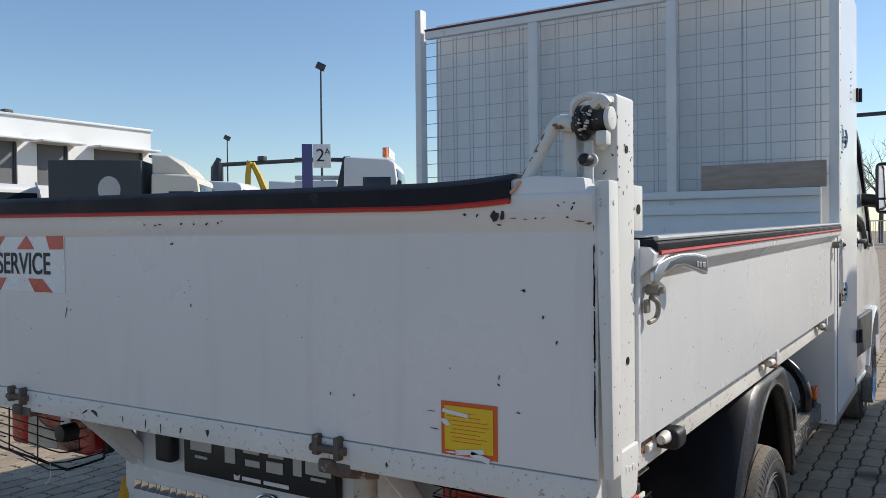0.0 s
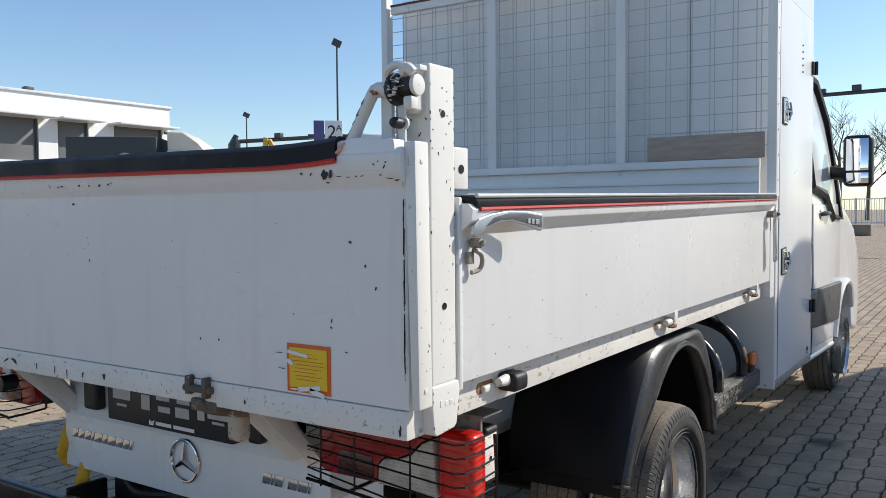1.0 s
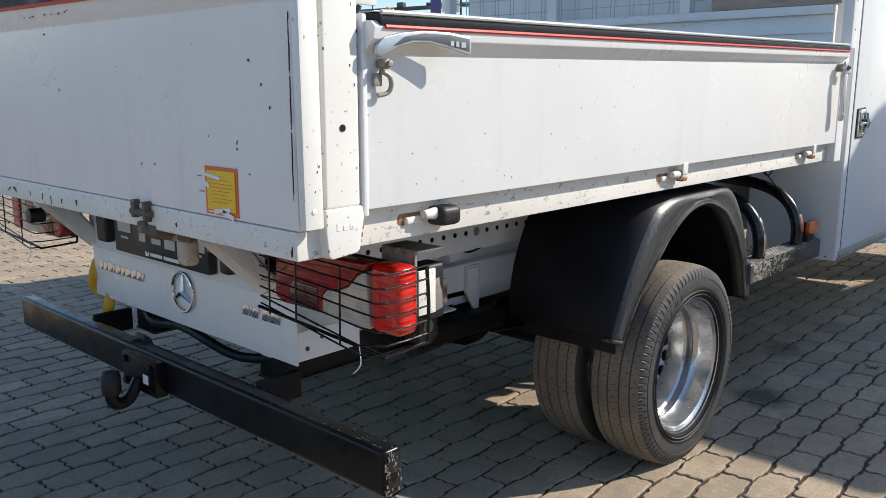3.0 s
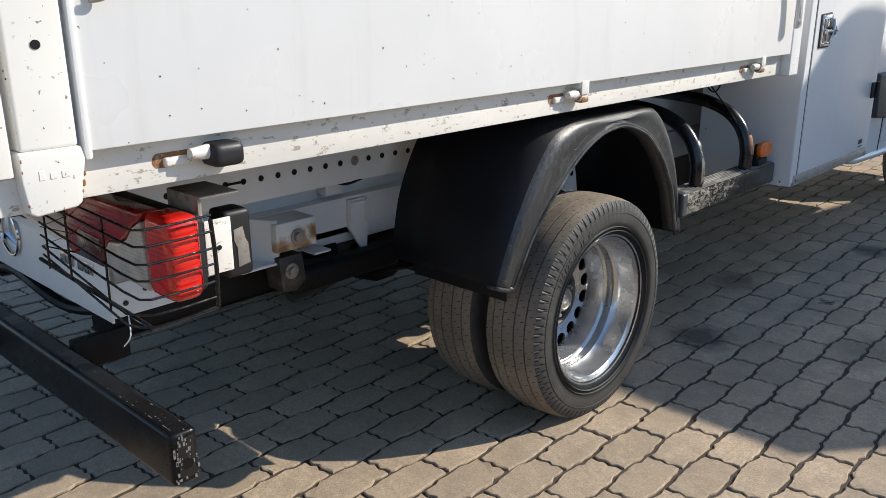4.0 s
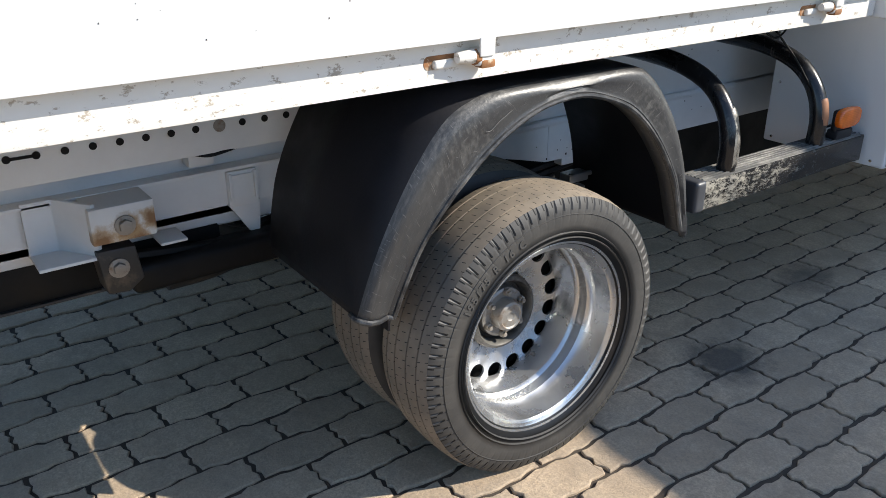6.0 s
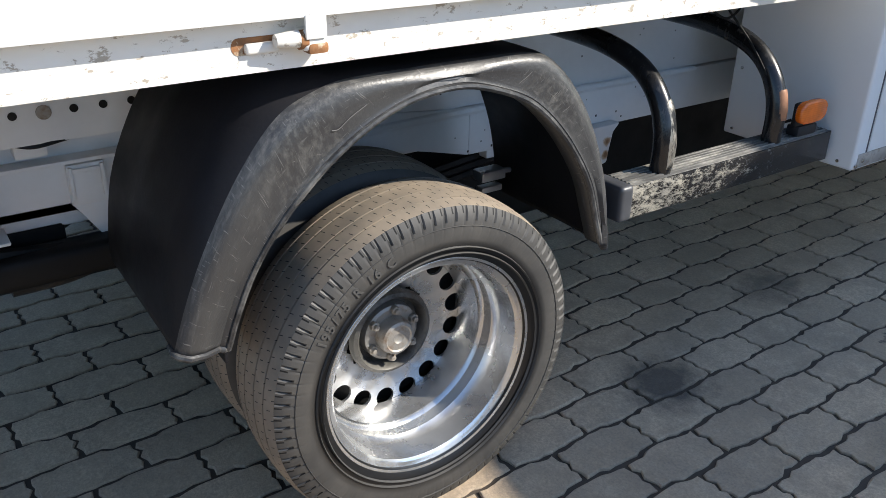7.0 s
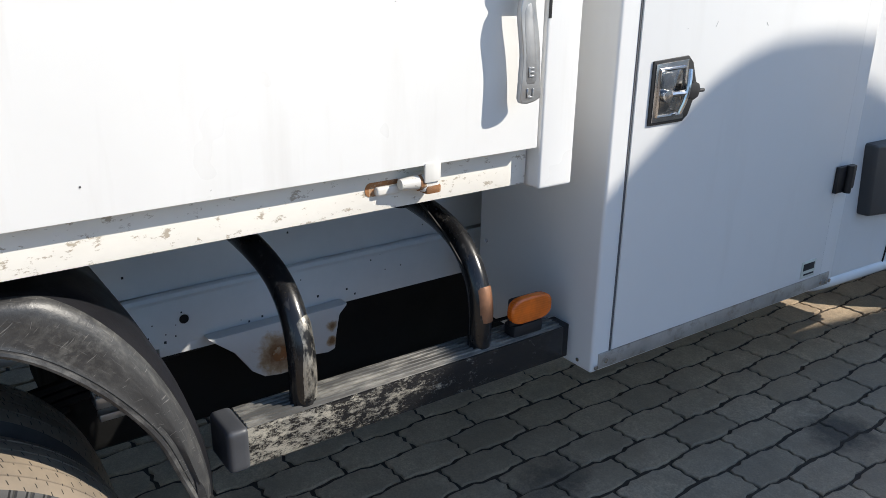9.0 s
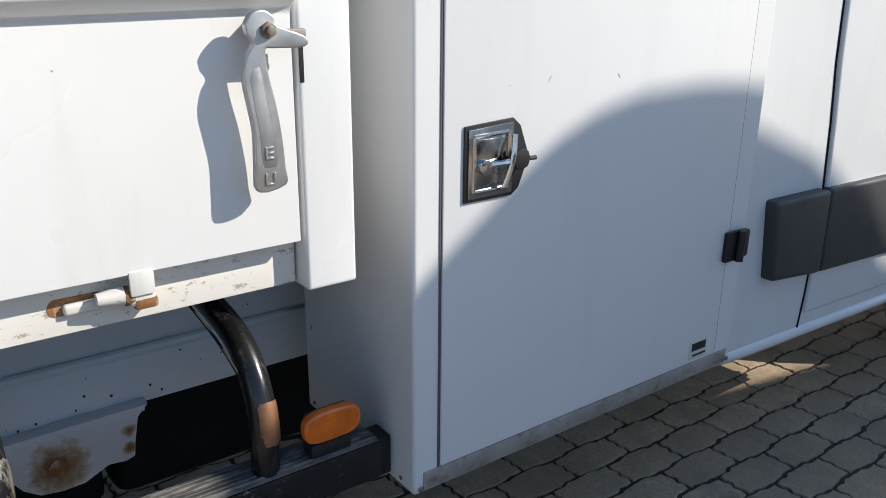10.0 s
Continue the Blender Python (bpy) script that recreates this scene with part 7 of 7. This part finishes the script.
def bare_tree(at, h, seed):
    e = thing("bare_tree", at, "leafless winter tree behind the yard", "tree", "bare trees")
    rt = random.Random(seed)
    trunk, twigs = bmesh.new(), bmesh.new()
    tube([(at.x, at.y, 0), (at.x + 0.1, at.y, h * 0.3), (at.x, at.y, h * 0.55)], [0.28, 0.2, 0.12], 8, trunk)

    def grow(p, d, L, r, level):
        q = p + d * L
        tube([p, p.lerp(q, 0.5) + Vector((rt.uniform(-1, 1), rt.uniform(-1, 1), 0)) * L * 0.06, q], [r, r * 0.8, r * 0.5], 5 if level < 2 else 3, twigs)
        if level < 4:
            for _ in range(4 if level < 3 else 5):
                nd = (d + Vector((rt.uniform(-0.9, 0.9), rt.uniform(-0.9, 0.9), rt.uniform(-0.2, 0.7)))).normalized()
                grow(p.lerp(q, rt.uniform(0.4, 1.0)), nd, L * rt.uniform(0.5, 0.72), r * 0.5, level + 1)
    for k in range(6):
        a = k * 1.05 + rt.uniform(-0.3, 0.3)
        grow(Vector((at.x, at.y, h * (0.3 + 0.045 * k))), Vector((math.cos(a) * 0.7, math.sin(a) * 0.7, 0.75)).normalized(), h * 0.26, 0.09, 1)
    part("trunk", trunk, BARK, e)
    part("crown", twigs, BARK, e, "fine bare twigs")


for k, (az, d, h) in enumerate(((8.3, 92, 12.5), (6.7, 105, 11.5), (4.6, 98, 12.0), (10.8, 110, 12.0))):
    bare_tree(polar(az, d), h, 40 + k)

# plain unseen walls added behind and beside the viewer to block low sky light
single("sky_block_south", box((-40, -26.3, 0), (14, -26.0, 2.6), 0.02), BLOCKWALL, "plain unseen wall added to block low sky light", "wall", kind="structure")

single("sky_block_east", box((8.6, -26.0, 0), (8.9, 14, 1.9), 0.02), BLOCKWALL, "plain unseen wall added to block low sky light", "wall", kind="structure")

# neighbouring lorry on the sunny side, whose rounded roof shades the locker door
nb = thing("neighbour_truck", (4.3, 6.4, 0), "tall parked truck with rounded roof fairing", "truck")
NX, NW = 3.1, 2.3
sh = [(1.82, 0.0), (2.20, 0.29), (2.60, 0.59), (2.90, 0.84), (2.983, 0.925), (3.058, 0.985), (3.13, 1.036), (3.205, 1.090), (3.282, 1.142), (3.39, 1.187), (3.51, 1.213), (3.70, 1.218), (3.90, 1.205), (4.12, 1.16), (4.40, 1.05), (4.62, 0.88), (4.82, 0.68), (5.1, 0.52), (5.5, 0.42), (6.0, 0.30), (6.7, 0.0)]
top = [(y + NX * SUN.y / SUN.x, z + NX * SUN.z / SUN.x) for y, z in sh]
prof = [(top[0][0], 0.5)] + top + [(top[-1][0], 0.5)]
part("body", prism(prof, "x", NX, NX + 0.5, 0.0), FARWHITE, nb, "white body with rounded top")
for y in (top[0][0] + 0.8, top[-1][0] - 0.8):
    b = lathe([(-0.14, 0.3), (-0.14, 0.47), (-0.1, 0.5), (0.1, 0.5), (0.14, 0.47), (0.14, 0.3), (0.1, 0.0001)], (NX + 0.25, y, 0.5), 28)
    part("wheel", b, SIDEWALL, nb)

# ==== block paving ====
def wavy(t):
    """The stepped edge of a block over its length: out in the middle, in at both ends."""
    return -0.5 if t < 0.2 or t > 0.8 else (t - 0.25) * 10 if t < 0.3 else (0.75 - t) * 10 if t > 0.7 else 0.5


AMP, GAP, ENDGAP = 0.0085, 0.0060, 0.0046
STEPS = [0.0, 0.1, 0.2, 0.3, 0.4, 0.5, 0.6, 0.7, 0.8, 0.9]


def block_outline():
    """One block about its centre: along y by its length, along x by its width."""
    L2, W2 = PAVE_L / 2 - ENDGAP, PAVE_W / 2 - GAP
    pts = [(-W2 - AMP * wavy(u), -L2 + 2 * L2 * u) for u in STEPS]
    pts += [(-W2 + AMP / 2 + (2 * W2 - AMP) * u, L2 + e) for u, e in ((0.0, -0.004), (0.22, -0.005), (0.40, 0.004), (0.62, -0.004), (0.80, 0.004))]
    pts += [(W2 + AMP * wavy(u), L2 - 2 * L2 * u) for u in STEPS]
    pts += [(W2 - AMP / 2 - (2 * W2 - AMP) * u, -L2 + e) for u, e in ((0.0, 0.004), (0.22, 0.004), (0.40, -0.004), (0.62, 0.004), (0.80, -0.005))]
    return pts


outline = block_outline()
N = len(outline)


def block_mesh(rng):
    vs, fs = [], []
    worn = [(rng.uniform(-0.0034, 0.0030), rng.uniform(-0.0026, 0.0026)) for _ in outline]
    for inset, z in ((0.0, -0.03), (0.0, -0.0028), (0.0016, -0.0007), (0.0036, 0.0)):
        for (x, y), (wx, wy) in zip(outline, worn):
            vs.append(((x + wx) * (1 - inset / 0.05), (y + wy) * (1 - inset / 0.11), z + (rng.uniform(-0.0014, 0.0006) if z > -0.01 else 0)))
    for r in (0, 1, 2):
        for i in range(N):
            j = (i + 1) % N
            fs.append((r * N + i, r * N + j, (r + 1) * N + j, (r + 1) * N + i))
    fs.append(tuple(range(3 * N, 4 * N)))
    return vs, fs


rp = random.Random(77)
shapes = [block_mesh(rp) for _ in range(16)]
blocks = []
for v, f in shapes:
    me = bpy.data.meshes.new("paver")
    me.from_pydata(v, [], f)
    bb = bmesh.new()
    bb.from_mesh(me)
    bmesh.ops.recalc_face_normals(bb, faces=bb.faces)
    bb.to_mesh(me)
    bb.free()
    me.materials.append(PAVER)
    blocks.append(me)
shapes = [([tuple(v.co) for v in me.vertices], [tuple(p.vertices) for p in me.polygons]) for me in blocks]
rest_v, rest_f, near_left = [], [], 300
for row in range(-68, 30):
    cx = PAVE_X + (row + 0.5) * PAVE_W
    for col in range(-24, 36):
        cy = PAVE_Y + (col + (0.5 if row % 2 else 0.0)) * PAVE_L
        if not (-7.2 < cx < 2.6 and -2.2 < cy < 9.5):
            continue
        dz, tilt, pick = rp.uniform(-0.0022, 0.0012), (rp.uniform(-0.6, 0.6), rp.uniform(-0.4, 0.4), rp.uniform(-0.4, 0.4)), rp.randrange(16)
        m = pose(cx, cy, dz, *tilt)
        if -0.62 < cx < 0.62 and 0.95 < cy < 3.75 and near_left > 0 and not (cx < -0.1 and cy < 1.9):
            near_left -= 1
            o = new("paver", blocks[pick])
            o.parent = ground
            o.matrix_basis = m
        else:
            base = len(rest_v)
            v, f = shapes[pick]
            rest_v += [tuple(m @ Vector(p)) for p in v]
            rest_f += [tuple(base + i for i in face) for face in f]
me = bpy.data.meshes.new("paving")
me.from_pydata(rest_v, [], rest_f)
me.materials.append(PAVERREST)
paving = new("paving", me)
paving.parent = ground
tagged(paving, "interlocking grey pavers with dark joints", kind="stuff")
